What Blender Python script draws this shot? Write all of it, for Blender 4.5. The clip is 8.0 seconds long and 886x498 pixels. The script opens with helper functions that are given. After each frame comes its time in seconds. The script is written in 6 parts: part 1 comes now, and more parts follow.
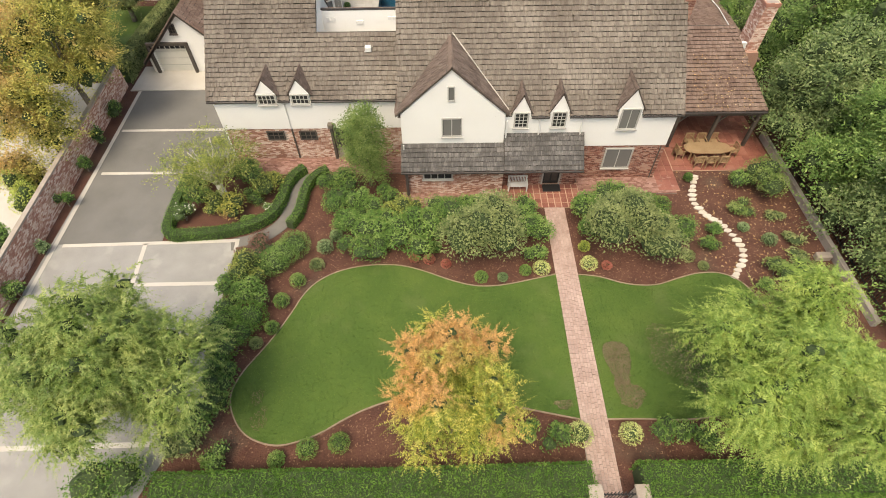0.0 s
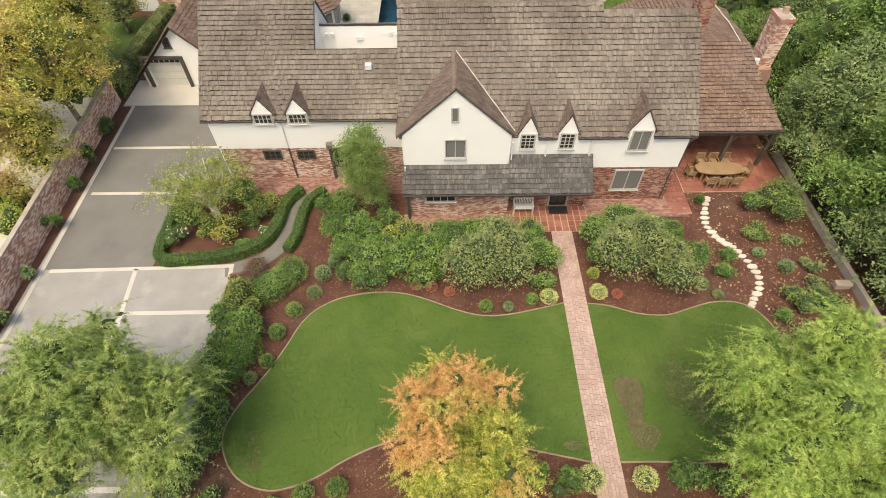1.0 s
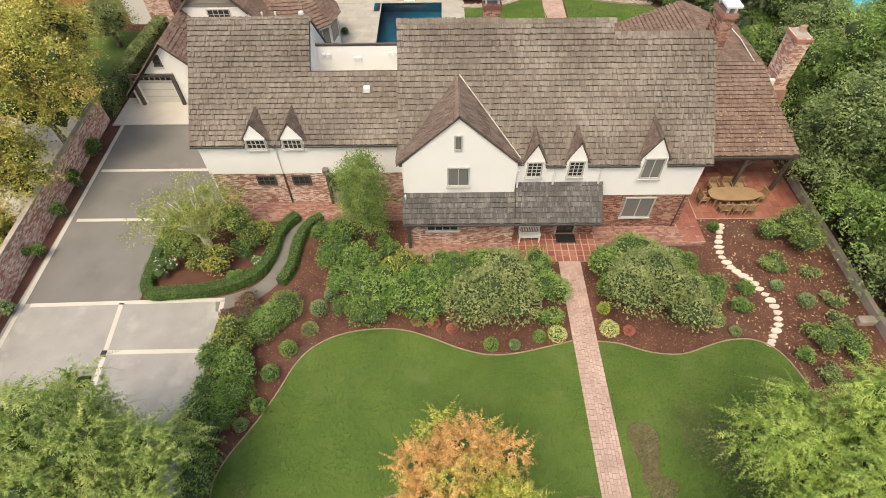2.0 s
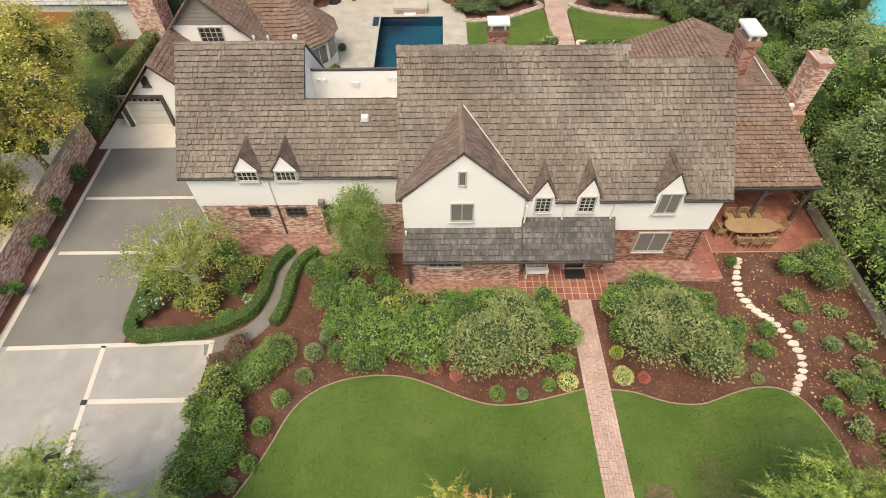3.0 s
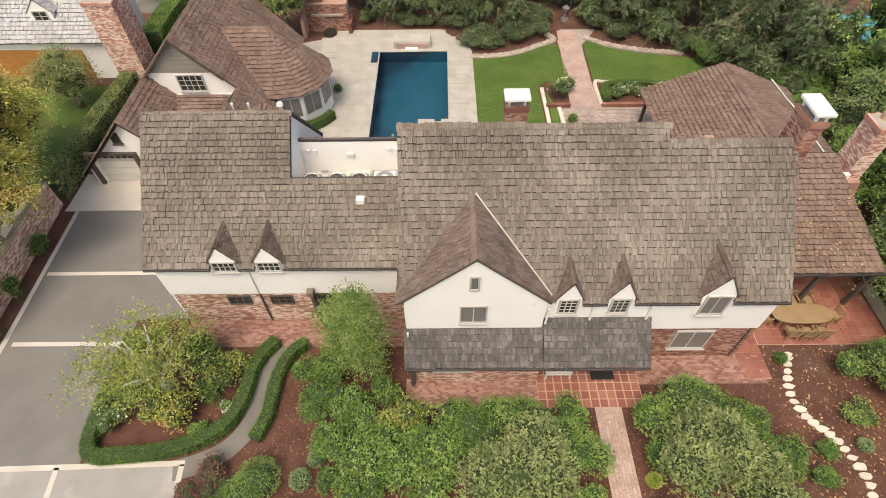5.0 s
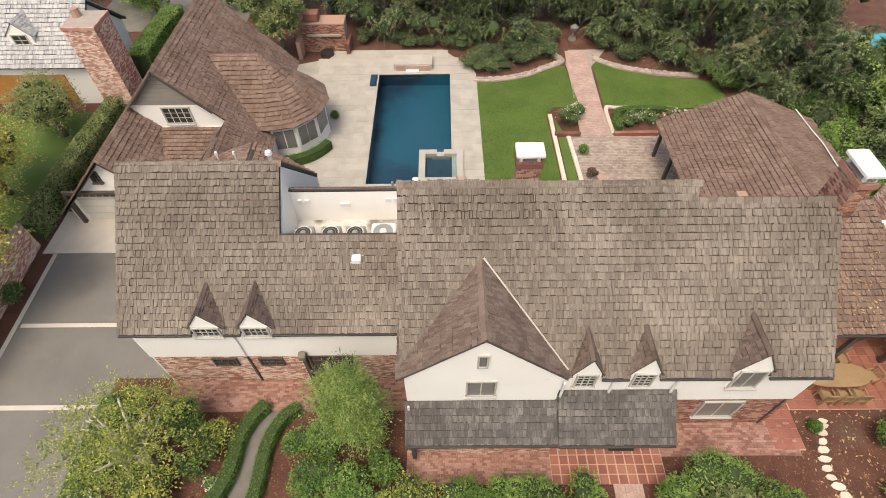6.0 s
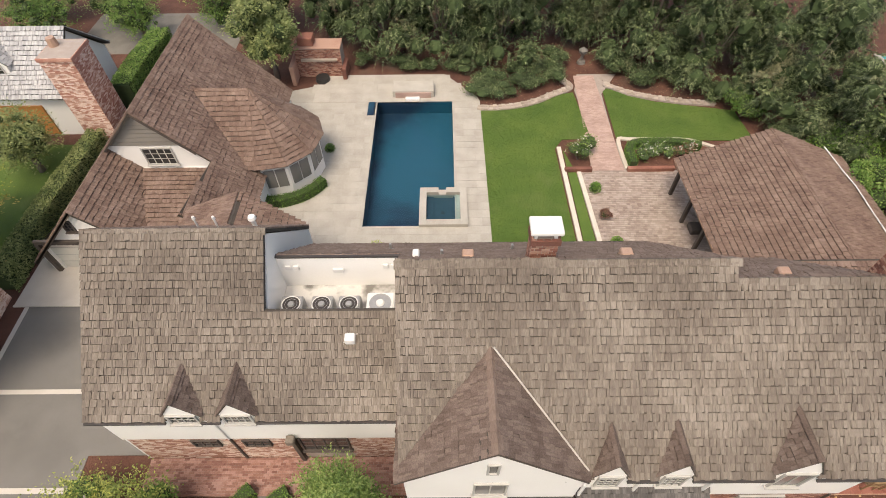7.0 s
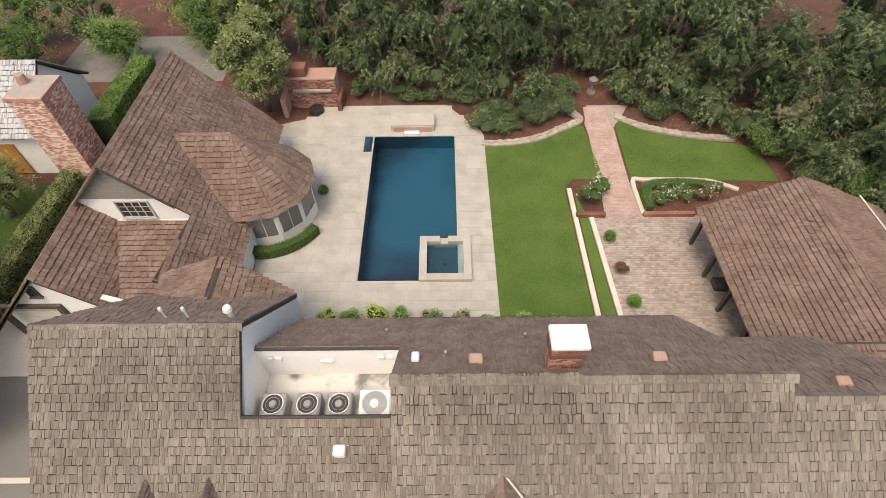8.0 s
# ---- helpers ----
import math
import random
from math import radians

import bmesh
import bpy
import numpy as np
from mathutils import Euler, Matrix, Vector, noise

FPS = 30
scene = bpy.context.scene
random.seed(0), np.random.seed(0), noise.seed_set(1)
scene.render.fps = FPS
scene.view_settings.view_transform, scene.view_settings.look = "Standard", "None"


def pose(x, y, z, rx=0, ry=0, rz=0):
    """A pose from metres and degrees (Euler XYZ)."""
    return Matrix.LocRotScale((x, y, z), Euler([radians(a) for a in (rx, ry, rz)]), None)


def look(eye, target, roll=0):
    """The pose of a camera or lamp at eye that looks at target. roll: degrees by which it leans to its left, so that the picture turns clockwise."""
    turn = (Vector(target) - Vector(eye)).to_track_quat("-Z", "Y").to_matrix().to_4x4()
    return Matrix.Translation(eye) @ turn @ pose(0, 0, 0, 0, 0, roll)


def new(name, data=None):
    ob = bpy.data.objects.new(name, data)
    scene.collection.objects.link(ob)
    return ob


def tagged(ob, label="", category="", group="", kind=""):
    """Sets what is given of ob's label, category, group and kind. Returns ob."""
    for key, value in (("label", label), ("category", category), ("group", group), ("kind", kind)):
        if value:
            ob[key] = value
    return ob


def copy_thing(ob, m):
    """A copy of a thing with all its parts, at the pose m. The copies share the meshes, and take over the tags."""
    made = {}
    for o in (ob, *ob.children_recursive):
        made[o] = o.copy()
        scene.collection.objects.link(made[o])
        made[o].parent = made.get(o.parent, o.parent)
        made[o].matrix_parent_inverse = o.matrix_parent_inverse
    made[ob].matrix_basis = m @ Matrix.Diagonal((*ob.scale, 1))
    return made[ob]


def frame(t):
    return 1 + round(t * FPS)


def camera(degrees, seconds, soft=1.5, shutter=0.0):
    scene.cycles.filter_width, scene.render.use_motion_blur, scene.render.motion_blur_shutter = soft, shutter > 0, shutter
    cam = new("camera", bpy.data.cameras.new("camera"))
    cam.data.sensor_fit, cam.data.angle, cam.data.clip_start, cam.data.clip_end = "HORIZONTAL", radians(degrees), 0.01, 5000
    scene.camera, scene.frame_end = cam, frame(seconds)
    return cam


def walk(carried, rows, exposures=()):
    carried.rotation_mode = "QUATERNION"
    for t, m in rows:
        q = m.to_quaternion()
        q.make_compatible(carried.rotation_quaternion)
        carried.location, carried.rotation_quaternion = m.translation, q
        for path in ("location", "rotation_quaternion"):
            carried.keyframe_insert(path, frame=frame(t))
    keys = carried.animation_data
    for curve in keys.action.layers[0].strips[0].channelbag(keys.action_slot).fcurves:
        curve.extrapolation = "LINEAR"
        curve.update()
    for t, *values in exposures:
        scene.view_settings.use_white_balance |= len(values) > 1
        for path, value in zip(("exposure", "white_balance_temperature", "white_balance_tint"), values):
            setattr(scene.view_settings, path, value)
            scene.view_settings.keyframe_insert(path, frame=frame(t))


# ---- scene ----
import itertools

cam = camera(81.1, 8.0, soft=0.9)
# seconds, eye, yaw, pitch, lean
ROWS = [
    (0.0, 0.527, -0.452, 21.979, 0.63, -51.51, -1.09),
    (0.5, 0.435, 0.326, 21.908, 0.62, -51.33, -1.02),
    (1.0, 0.347, 1.214, 21.854, 0.53, -51.19, -0.93),
    (1.5, 0.261, 2.201, 21.813, 0.42, -51.08, -0.85),
    (3.0, 0.021, 5.655, 21.764, 0.16, -50.93, -0.65),
    (3.5, -0.053, 6.947, 21.766, 0.14, -50.92, -0.63),
    (4.0, -0.125, 8.301, 21.775, 0.15, -50.93, -0.62),
    (4.5, -0.193, 9.715, 21.790, 0.18, -50.94, -0.64),
    (6.0, -0.380, 14.320, 21.847, 0.34, -51.00, -0.76),
    (6.5, -0.436, 15.982, 21.866, 0.37, -51.01, -0.80),
    (7.0, -0.489, 17.717, 21.881, 0.38, -51.01, -0.82),
    (7.5, -0.539, 19.531, 21.893, 0.37, -50.98, -0.82),
    (8.0, -0.586, 21.434, 21.899, 0.34, -50.94, -0.79),
]
walk(cam, [(t, pose(x, y, z, 0, 0, yaw) @ pose(0, 0, 0, 90 + pitch) @ pose(0, 0, 0, 0, 0, lean)) for t, x, y, z, yaw, pitch, lean in ROWS],
     [(0.0, 0.85, 7700, 6), (8.0, 0.75, 7500, 11)])

# ---- light ----
world = bpy.data.worlds.new("sky")
scene.world = world
world.use_nodes = True
wn = world.node_tree.nodes
sky = wn.new("ShaderNodeTexSky")
sky.sky_type, sky.sun_disc = 'NISHITA', False
sky.sun_elevation, sky.sun_rotation = radians(64), radians(205)
sky.air_density, sky.dust_density, sky.ozone_density = 1.0, 4.0, 1.0
wn["Background"].inputs[1].default_value = 0.15
world.node_tree.links.new(sky.outputs[0], wn["Background"].inputs[0])
sun = new("sun", bpy.data.lights.new("sun", 'SUN'))
sun.data.energy, sun.data.angle, sun.data.color = 1.15, radians(25), (1.0, 0.95, 0.88)
sun.matrix_world = look((-12, -4, 60), (0, 22, 0))

# ---- materials ----
def material(name, colors, rough=0.8, scale=3.0, fine=40.0, bump=0.3, island=0.0, mid=None, metal=0.0, stretch=(1, 1, 1), leaf=0.0, tint=None, depth=0.02, span=(0.28, 0.72)):
    """Noise at two scales between colours, random tint per piece, fine relief."""
    m = bpy.data.materials.new(name)
    m.use_nodes = True
    nt = m.node_tree
    N, L = nt.nodes, nt.links
    b = N["Principled BSDF"]
    b.inputs["Roughness"].default_value, b.inputs["Metallic"].default_value = rough, metal
    geo = N.new("ShaderNodeNewGeometry")
    mp = N.new("ShaderNodeMapping")
    mp.inputs["Scale"].default_value = stretch
    L.new(geo.outputs["Position"], mp.inputs[0])
    big, small = N.new("ShaderNodeTexNoise"), N.new("ShaderNodeTexNoise")
    big.inputs["Scale"].default_value, big.inputs["Detail"].default_value = scale, 5
    small.inputs["Scale"].default_value, small.inputs["Detail"].default_value = fine, 3
    L.new(geo.outputs["Position"], big.inputs[0]), L.new(mp.outputs[0], small.inputs[0])
    mix = N.new("ShaderNodeMath"); mix.operation = 'MULTIPLY_ADD'
    mix.inputs[1].default_value, mix.inputs[2].default_value = 0.45, 0.0
    L.new(small.outputs[0], mix.inputs[0])
    add = N.new("ShaderNodeMath"); add.operation = 'MULTIPLY_ADD'
    add.inputs[1].default_value = 0.55
    L.new(big.outputs[0], add.inputs[0]), L.new(mix.outputs[0], add.inputs[2])
    value = add.outputs[0]
    if island:
        oi = N.new("ShaderNodeObjectInfo")
        s = N.new("ShaderNodeMath"); s.operation = 'ADD'
        f = N.new("ShaderNodeMath"); f.operation = 'FRACT'
        L.new(geo.outputs["Random Per Island"], s.inputs[0]), L.new(oi.outputs["Random"], s.inputs[1]), L.new(s.outputs[0], f.inputs[0])
        k = N.new("ShaderNodeMath"); k.operation = 'SUBTRACT'; k.inputs[1].default_value = 0.5
        L.new(f.outputs[0], k.inputs[0])
        j = N.new("ShaderNodeMath"); j.operation = 'MULTIPLY_ADD'; j.inputs[1].default_value = island
        L.new(k.outputs[0], j.inputs[0]), L.new(value, j.inputs[2])
        value = j.outputs[0]
    ramp = N.new("ShaderNodeValToRGB")
    e = ramp.color_ramp.elements
    n = len(colors)
    lo, hi = span
    e[0].position, e[0].color = lo, (*colors[0], 1)
    e[1].position, e[1].color = hi, (*colors[-1], 1)
    for i, c in enumerate(colors[1:-1], 1):
        e.new(lo + (hi - lo) * i / (n - 1)).color = (*c, 1)
    L.new(value, ramp.inputs[0])
    colour = ramp.outputs[0]
    if tint:
        # a second colour that takes over in patches: (colour, scale, threshold, height span or None)
        c2, sc, th, levels = tint
        tn = N.new("ShaderNodeTexNoise"); tn.inputs["Scale"].default_value, tn.inputs["Detail"].default_value = sc, 4
        L.new(geo.outputs["Position"], tn.inputs[0])
        val = tn.outputs[0]
        if levels:
            sep = N.new("ShaderNodeSeparateXYZ"); L.new(geo.outputs["Position"], sep.inputs[0])
            mr = N.new("ShaderNodeMapRange"); mr.inputs[1].default_value, mr.inputs[2].default_value = levels
            mr.inputs[3].default_value, mr.inputs[4].default_value = -0.28, 0.28
            L.new(sep.outputs[2], mr.inputs[0])
            aa = N.new("ShaderNodeMath"); L.new(val, aa.inputs[0]), L.new(mr.outputs[0], aa.inputs[1])
            val = aa.outputs[0]
        st = N.new("ShaderNodeMapRange"); st.inputs[1].default_value, st.inputs[2].default_value = th - 0.07, th + 0.07
        L.new(val, st.inputs[0])
        mx = N.new("ShaderNodeMix"); mx.data_type = 'RGBA'
        mx.inputs[7].default_value = (*c2, 1)
        L.new(st.outputs[0], mx.inputs[0]), L.new(colour, mx.inputs[6])
        if island:
            hv = N.new("ShaderNodeHueSaturation")
            vr = N.new("ShaderNodeMapRange"); vr.inputs[3].default_value, vr.inputs[4].default_value = 0.7, 1.3
            L.new(f.outputs[0], vr.inputs[0]), L.new(vr.outputs[0], hv.inputs["Value"]), L.new(mx.outputs[2], hv.inputs["Color"])
            colour = hv.outputs[0]
        else:
            colour = mx.outputs[2]
    L.new(colour, b.inputs["Base Color"])
    if bump:
        bp = N.new("ShaderNodeBump")
        bp.inputs["Strength"].default_value, bp.inputs["Distance"].default_value = bump, depth
        L.new(small.outputs[0], bp.inputs["Height"]), L.new(bp.outputs[0], b.inputs["Normal"])
    if leaf:
        tr = N.new("ShaderNodeBsdfTranslucent")
        ms = N.new("ShaderNodeMixShader"); ms.inputs[0].default_value = leaf
        L.new(colour, tr.inputs[0]), L.new(b.outputs[0], ms.inputs[1]), L.new(tr.outputs[0], ms.inputs[2])
        L.new(ms.outputs[0], N["Material Output"].inputs[0])
    return m


def leafmat(name, colors, tint=None, scale=0.7, each=0.2):
    return material(name, colors, 0.55, scale * 1.8, 5.0, 0.0, each, leaf=0.3, tint=tint, span=(0.34, 0.66))


SHAKE = material("weathered_shake", [(0.088, 0.07, 0.056), (0.162, 0.135, 0.109), (0.275, 0.24, 0.2)], 0.9, 0.35, 7, 0.6, 0.17, stretch=(7, 0.9, 0.9))
SHAKE_BROWN = material("brown_weathered_shake", [(0.075, 0.052, 0.041), (0.138, 0.1, 0.081), (0.215, 0.165, 0.138)], 0.9, 1.0, 7, 0.6, 0.2, stretch=(4, 3, 1))
SHAKE_RED = material("brown_shake", [(0.11, 0.066, 0.05), (0.18, 0.12, 0.092), (0.26, 0.185, 0.15)], 0.9, 1.0, 7, 0.6, 0.18, stretch=(3, 3, 1))
SHAKE_DARK = material("dark_shake", [(0.12, 0.08, 0.062), (0.19, 0.138, 0.11), (0.27, 0.205, 0.17)], 0.9, 1.2, 7, 0.6, 0.16, stretch=(6, 1.2, 1.2))
SHAKE_GREY = material("grey_shake", [(0.045, 0.041, 0.038), (0.095, 0.088, 0.082), (0.22, 0.205, 0.19)], 0.9, 1.0, 5, 0.6, 0.16, stretch=(12, 1, 1))
# sheathing colour kept dark to stand in for the shadow below each course
UNDER = material("underlay_and_course_shade", [(0.042, 0.035, 0.028), (0.07, 0.059, 0.05)], 0.9)
STUCCO = material("white_stucco", [(0.74, 0.725, 0.69), (0.82, 0.81, 0.78)], 0.85, 0.5, 30, 0.25)
TRIM = material("grey_trim_paint", [(0.36, 0.35, 0.32), (0.46, 0.45, 0.42)], 0.6, 2, 40, 0.1)
DARKWOOD = material("dark_stained_timber", [(0.05, 0.04, 0.034), (0.1, 0.08, 0.066)], 0.7, 3, 30, 0.3, stretch=(1, 1, 6))
GUTTER = material("dark_gutter_metal", [(0.035, 0.03, 0.028), (0.06, 0.052, 0.048)], 0.5, 2, 30, 0.1)
BRICK = material("red_brick", [(0.15, 0.062, 0.045), (0.29, 0.125, 0.088), (0.4, 0.25, 0.19)], 0.9, 0.8, 20, 0.4, 0.55)
BRICK_PALE = material("washed_brick", [(0.280, 0.134, 0.095), (0.470, 0.280, 0.213), (0.650, 0.526, 0.448)], 0.9, 1.2, 20, 0.4, 0.6)
BRICK_WASH = material("whitewashed_brick", [(0.40, 0.19, 0.14), (0.58, 0.36, 0.28), (0.76, 0.61, 0.53)], 0.9, 1.4, 20, 0.4, 0.6)
MORTAR = material("mortar", [(0.27, 0.22, 0.19), (0.4, 0.35, 0.31)], 0.95, 2, 60, 0.3)
PAVER = material("path_brick", [(0.32, 0.215, 0.18), (0.43, 0.305, 0.26), (0.53, 0.395, 0.345)], 0.9, 0.9, 20, 0.3, 0.16)
PAVER_RED = material("red_path_brick", [(0.19, 0.092, 0.07), (0.29, 0.155, 0.122), (0.39, 0.24, 0.2)], 0.85, 0.9, 20, 0.3, 0.4)
PAVER_GREY = material("greyish_brick", [(0.24, 0.185, 0.155), (0.34, 0.275, 0.235), (0.43, 0.36, 0.315)], 0.9, 0.9, 20, 0.3, 0.3)
TERRACOTTA = material("terracotta_tile", [(0.2, 0.07, 0.05), (0.28, 0.105, 0.075), (0.33, 0.15, 0.11)], 0.6, 1.2, 30, 0.15, 0.3)
GROUT = material("sandy_grout", [(0.42, 0.27, 0.19), (0.52, 0.36, 0.27)], 0.95)
ASPHALT = material("aggregate_concrete", [(0.194, 0.187, 0.174), (0.248, 0.238, 0.222), (0.294, 0.284, 0.267)], 0.9, 0.9, 90, 0.4, 0.08, tint=((0.331, 0.317, 0.290), 0.55, 0.62, None))
ASPHALT_D = material("grey_drive_concrete", [(0.125, 0.12, 0.108), (0.165, 0.158, 0.144), (0.205, 0.197, 0.18)], 0.9, 0.5, 90, 0.4, 0.0, tint=((0.2, 0.19, 0.172), 0.4, 0.66, None))
CONCRETE = material("pale_concrete", [(0.450, 0.414, 0.360), (0.576, 0.540, 0.486)], 0.9, 1.0, 50, 0.2)
DECK = material("cream_travertine", [(0.31, 0.287, 0.246), (0.39, 0.366, 0.318), (0.46, 0.437, 0.388)], 0.75, 1.1, 25, 0.15, 0.14)
WHITE = material("white_paint", [(0.638, 0.630, 0.605), (0.706, 0.697, 0.672)], 0.5, 2, 40, 0.1)
MULCH = material("red_bark_mulch", [(0.044, 0.019, 0.013), (0.104, 0.044, 0.029), (0.160, 0.076, 0.050)], 0.95, 1.0, 14, 0.9, tint=((0.088, 0.068, 0.048), 0.25, 0.66, None), depth=0.06)
GRASS = material("lawn_grass", [(0.046, 0.096, 0.013), (0.075, 0.134, 0.020), (0.121, 0.172, 0.034)], 0.9, 0.45, 26, 0.8, tint=((0.10, 0.15, 0.035), 0.5, 0.62, None), depth=0.04)
EDGE = material("bender_board", [(0.24, 0.17, 0.12), (0.34, 0.26, 0.19)], 0.8)
BORDER = material("rough_border_stone", [(0.28, 0.23, 0.185), (0.44, 0.38, 0.32)], 0.9, 2, 30, 0.3, 0.3)
STONE = material("cream_flagstone", [(0.5, 0.45, 0.37), (0.66, 0.61, 0.53)], 0.85, 2, 30, 0.3, 0.25)
TEAK = material("golden_teak", [(0.24, 0.15, 0.075), (0.36, 0.25, 0.14)], 0.55, 2, 20, 0.2, stretch=(1, 6, 6))
GRAVEL = material("dark_aggregate", [(0.13, 0.12, 0.105), (0.21, 0.2, 0.18)], 0.95, 1.2, 60, 0.5)
# teal patches paint the water's sky reflection and depth into even blue plaster
POOLBLUE = material("plaster_with_painted_sheen", [(0.002, 0.016, 0.042), (0.005, 0.028, 0.065)], 0.6, 0.5, 20, 0.1, tint=((0.008, 0.085, 0.135), 0.16, 0.5, None))
SPABLUE = material("blue_grey_plaster", [(0.03, 0.06, 0.08), (0.05, 0.09, 0.115)], 0.6)
SPATEAL = material("turquoise_water", [(0.03, 0.3, 0.36), (0.06, 0.4, 0.46)], 0.1, 0.4, 5, 0.1)
BARK = material("grey_bark", [(0.1, 0.08, 0.062), (0.22, 0.185, 0.15)], 0.9, 2, 20, 0.6, stretch=(1, 1, 0.3))
BIRCH = material("pale_bark", [(0.4, 0.37, 0.31), (0.56, 0.53, 0.46)], 0.8, 3, 20, 0.3)
STEEL = material("grey_steel", [(0.3, 0.3, 0.29), (0.42, 0.42, 0.41)], 0.5, 3, 30, 0.05, metal=0.5)
BLACK = material("black_iron", [(0.015, 0.015, 0.015), (0.03, 0.03, 0.03)], 0.5)
SIDING = material("grey_siding", [(0.2, 0.185, 0.16), (0.27, 0.25, 0.22)], 0.8, 1, 30, 0.2, 0.15)
DOORPAINT = material("cream_door_paint", [(0.56, 0.54, 0.48), (0.64, 0.62, 0.56)], 0.55)
MEMBRANE = material("white_roof_membrane", [(0.508, 0.492, 0.459), (0.607, 0.590, 0.558)], 0.6, 0.8, 20, 0.1, tint=((0.164, 0.156, 0.139), 0.9, 0.6, None))
COPPER = material("aged_copper", [(0.42, 0.26, 0.18), (0.55, 0.38, 0.29)], 0.5, 3, 30, 0.05, metal=0.4)
SLATE = material("pale_grey_slate", [(0.26, 0.26, 0.26), (0.36, 0.36, 0.36), (0.46, 0.46, 0.455)], 0.85, 1, 20, 0.3, 0.35)
OAK = material("orange_stained_wood", [(0.32, 0.13, 0.03), (0.45, 0.2, 0.06)], 0.5, 2, 20, 0.1)

GLASS = bpy.data.materials.new("window_glass")
GLASS.use_nodes = True
gb = GLASS.node_tree.nodes["Principled BSDF"]
gb.inputs["Base Color"].default_value = (0.035, 0.035, 0.035, 1)
gb.inputs["Roughness"].default_value = 0.06
gb.inputs["IOR"].default_value = 1.5
BLIND = bpy.data.materials.new("blind_behind_glass")
BLIND.use_nodes = True
gb = BLIND.node_tree.nodes["Principled BSDF"]
gb.inputs["Base Color"].default_value = (0.17, 0.165, 0.155, 1)
gb.inputs["Roughness"].default_value = 0.12
WATER = bpy.data.materials.new("water")
WATER.use_nodes = True
gb = WATER.node_tree.nodes["Principled BSDF"]
gb.inputs["Base Color"].default_value = (0.5, 0.78, 0.88, 1)
gb.inputs["Roughness"].default_value, gb.inputs["IOR"].default_value = 0.02, 1.33
gb.inputs["Transmission Weight"].default_value = 1.0
wv = WATER.node_tree.nodes.new("ShaderNodeTexNoise")
wv.inputs["Scale"].default_value = 1.6
wb = WATER.node_tree.nodes.new("ShaderNodeBump")
wb.inputs["Strength"].default_value, wb.inputs["Distance"].default_value = 0.25, 0.03
WATER.node_tree.links.new(wv.outputs[0], wb.inputs["Height"])
WATER.node_tree.links.new(wb.outputs[0], gb.inputs["Normal"])

GINKGO = leafmat("fresh_green_leaves", [(0.141, 0.246, 0.044), (0.267, 0.377, 0.073), (0.464, 0.551, 0.145)])
GINKGO_L = leafmat("grey_green_leaves", [(0.118, 0.2, 0.038), (0.225, 0.31, 0.07), (0.415, 0.465, 0.148)])
AUTUMN = leafmat("autumn_leaves", [(0.17, 0.25, 0.035), (0.34, 0.38, 0.06), (0.56, 0.5, 0.12)], tint=((0.62, 0.36, 0.13), 0.5, 0.55, (2.2, 7.4)))
YELLOW = leafmat("yellowing_leaves", [(0.23, 0.28, 0.055), (0.45, 0.44, 0.10), (0.63, 0.55, 0.17)], tint=((0.54, 0.37, 0.14), 0.35, 0.56, None), scale=0.4)
DARKLEAF = leafmat("dark_green_leaves", [(0.062, 0.137, 0.021), (0.122, 0.243, 0.038), (0.267, 0.390, 0.078)], scale=0.5)
CONIFER = leafmat("conifer_foliage", [(0.035, 0.058, 0.022), (0.085, 0.12, 0.048), (0.215, 0.26, 0.12)], tint=((0.22, 0.215, 0.12), 0.5, 0.66, None), scale=0.5)
OLIVE = leafmat("silvery_leaves", [(0.12, 0.17, 0.06), (0.235, 0.285, 0.105), (0.43, 0.465, 0.205)])
BIRCHLEAF = leafmat("sparse_olive_leaves", [(0.129, 0.183, 0.035), (0.246, 0.295, 0.070), (0.440, 0.450, 0.116)], tint=((0.543, 0.464, 0.058), 0.6, 0.75, None))
HEDGE = leafmat("clipped_hedge_leaves", [(0.053, 0.131, 0.016), (0.107, 0.225, 0.029), (0.198, 0.334, 0.058)])
BUSH = leafmat("bright_bush_leaves", [(0.08, 0.17, 0.032), (0.165, 0.285, 0.06), (0.34, 0.455, 0.14)])
BUSH_D = leafmat("deep_bush_leaves", [(0.055, 0.131, 0.025), (0.119, 0.227, 0.042), (0.274, 0.365, 0.097)])
BUSH_Y = leafmat("lime_bush_leaves", [(0.213, 0.290, 0.046), (0.396, 0.464, 0.093), (0.609, 0.652, 0.186)])
BLUEGREEN = leafmat("blue_green_leaves", [(0.107, 0.174, 0.070), (0.198, 0.290, 0.128), (0.335, 0.435, 0.209)])
PURPLE = leafmat("purple_leaves", [(0.107, 0.051, 0.041), (0.198, 0.102, 0.075), (0.304, 0.174, 0.116)])
PALE = leafmat("pale_variegated_leaves", [(0.365, 0.435, 0.151), (0.609, 0.667, 0.255), (0.800, 0.800, 0.406)])
PINK = leafmat("pink_leaves", [(0.267, 0.071, 0.057), (0.479, 0.162, 0.122), (0.560, 0.304, 0.203)])
PETAL = leafmat("white_petals", [(0.7, 0.68, 0.62), (0.8, 0.78, 0.74)])
SLENDER = leafmat("slender_tree_leaves", [(0.085, 0.15, 0.03), (0.185, 0.275, 0.065), (0.36, 0.43, 0.15)])
SIDELEAF = leafmat("mid_green_leaves", [(0.10, 0.19, 0.04), (0.20, 0.33, 0.08), (0.40, 0.52, 0.17)], scale=0.5)
OLIVE_D = leafmat("dull_green_leaves", [(0.11, 0.175, 0.06), (0.215, 0.30, 0.11), (0.41, 0.48, 0.21)], scale=0.5)
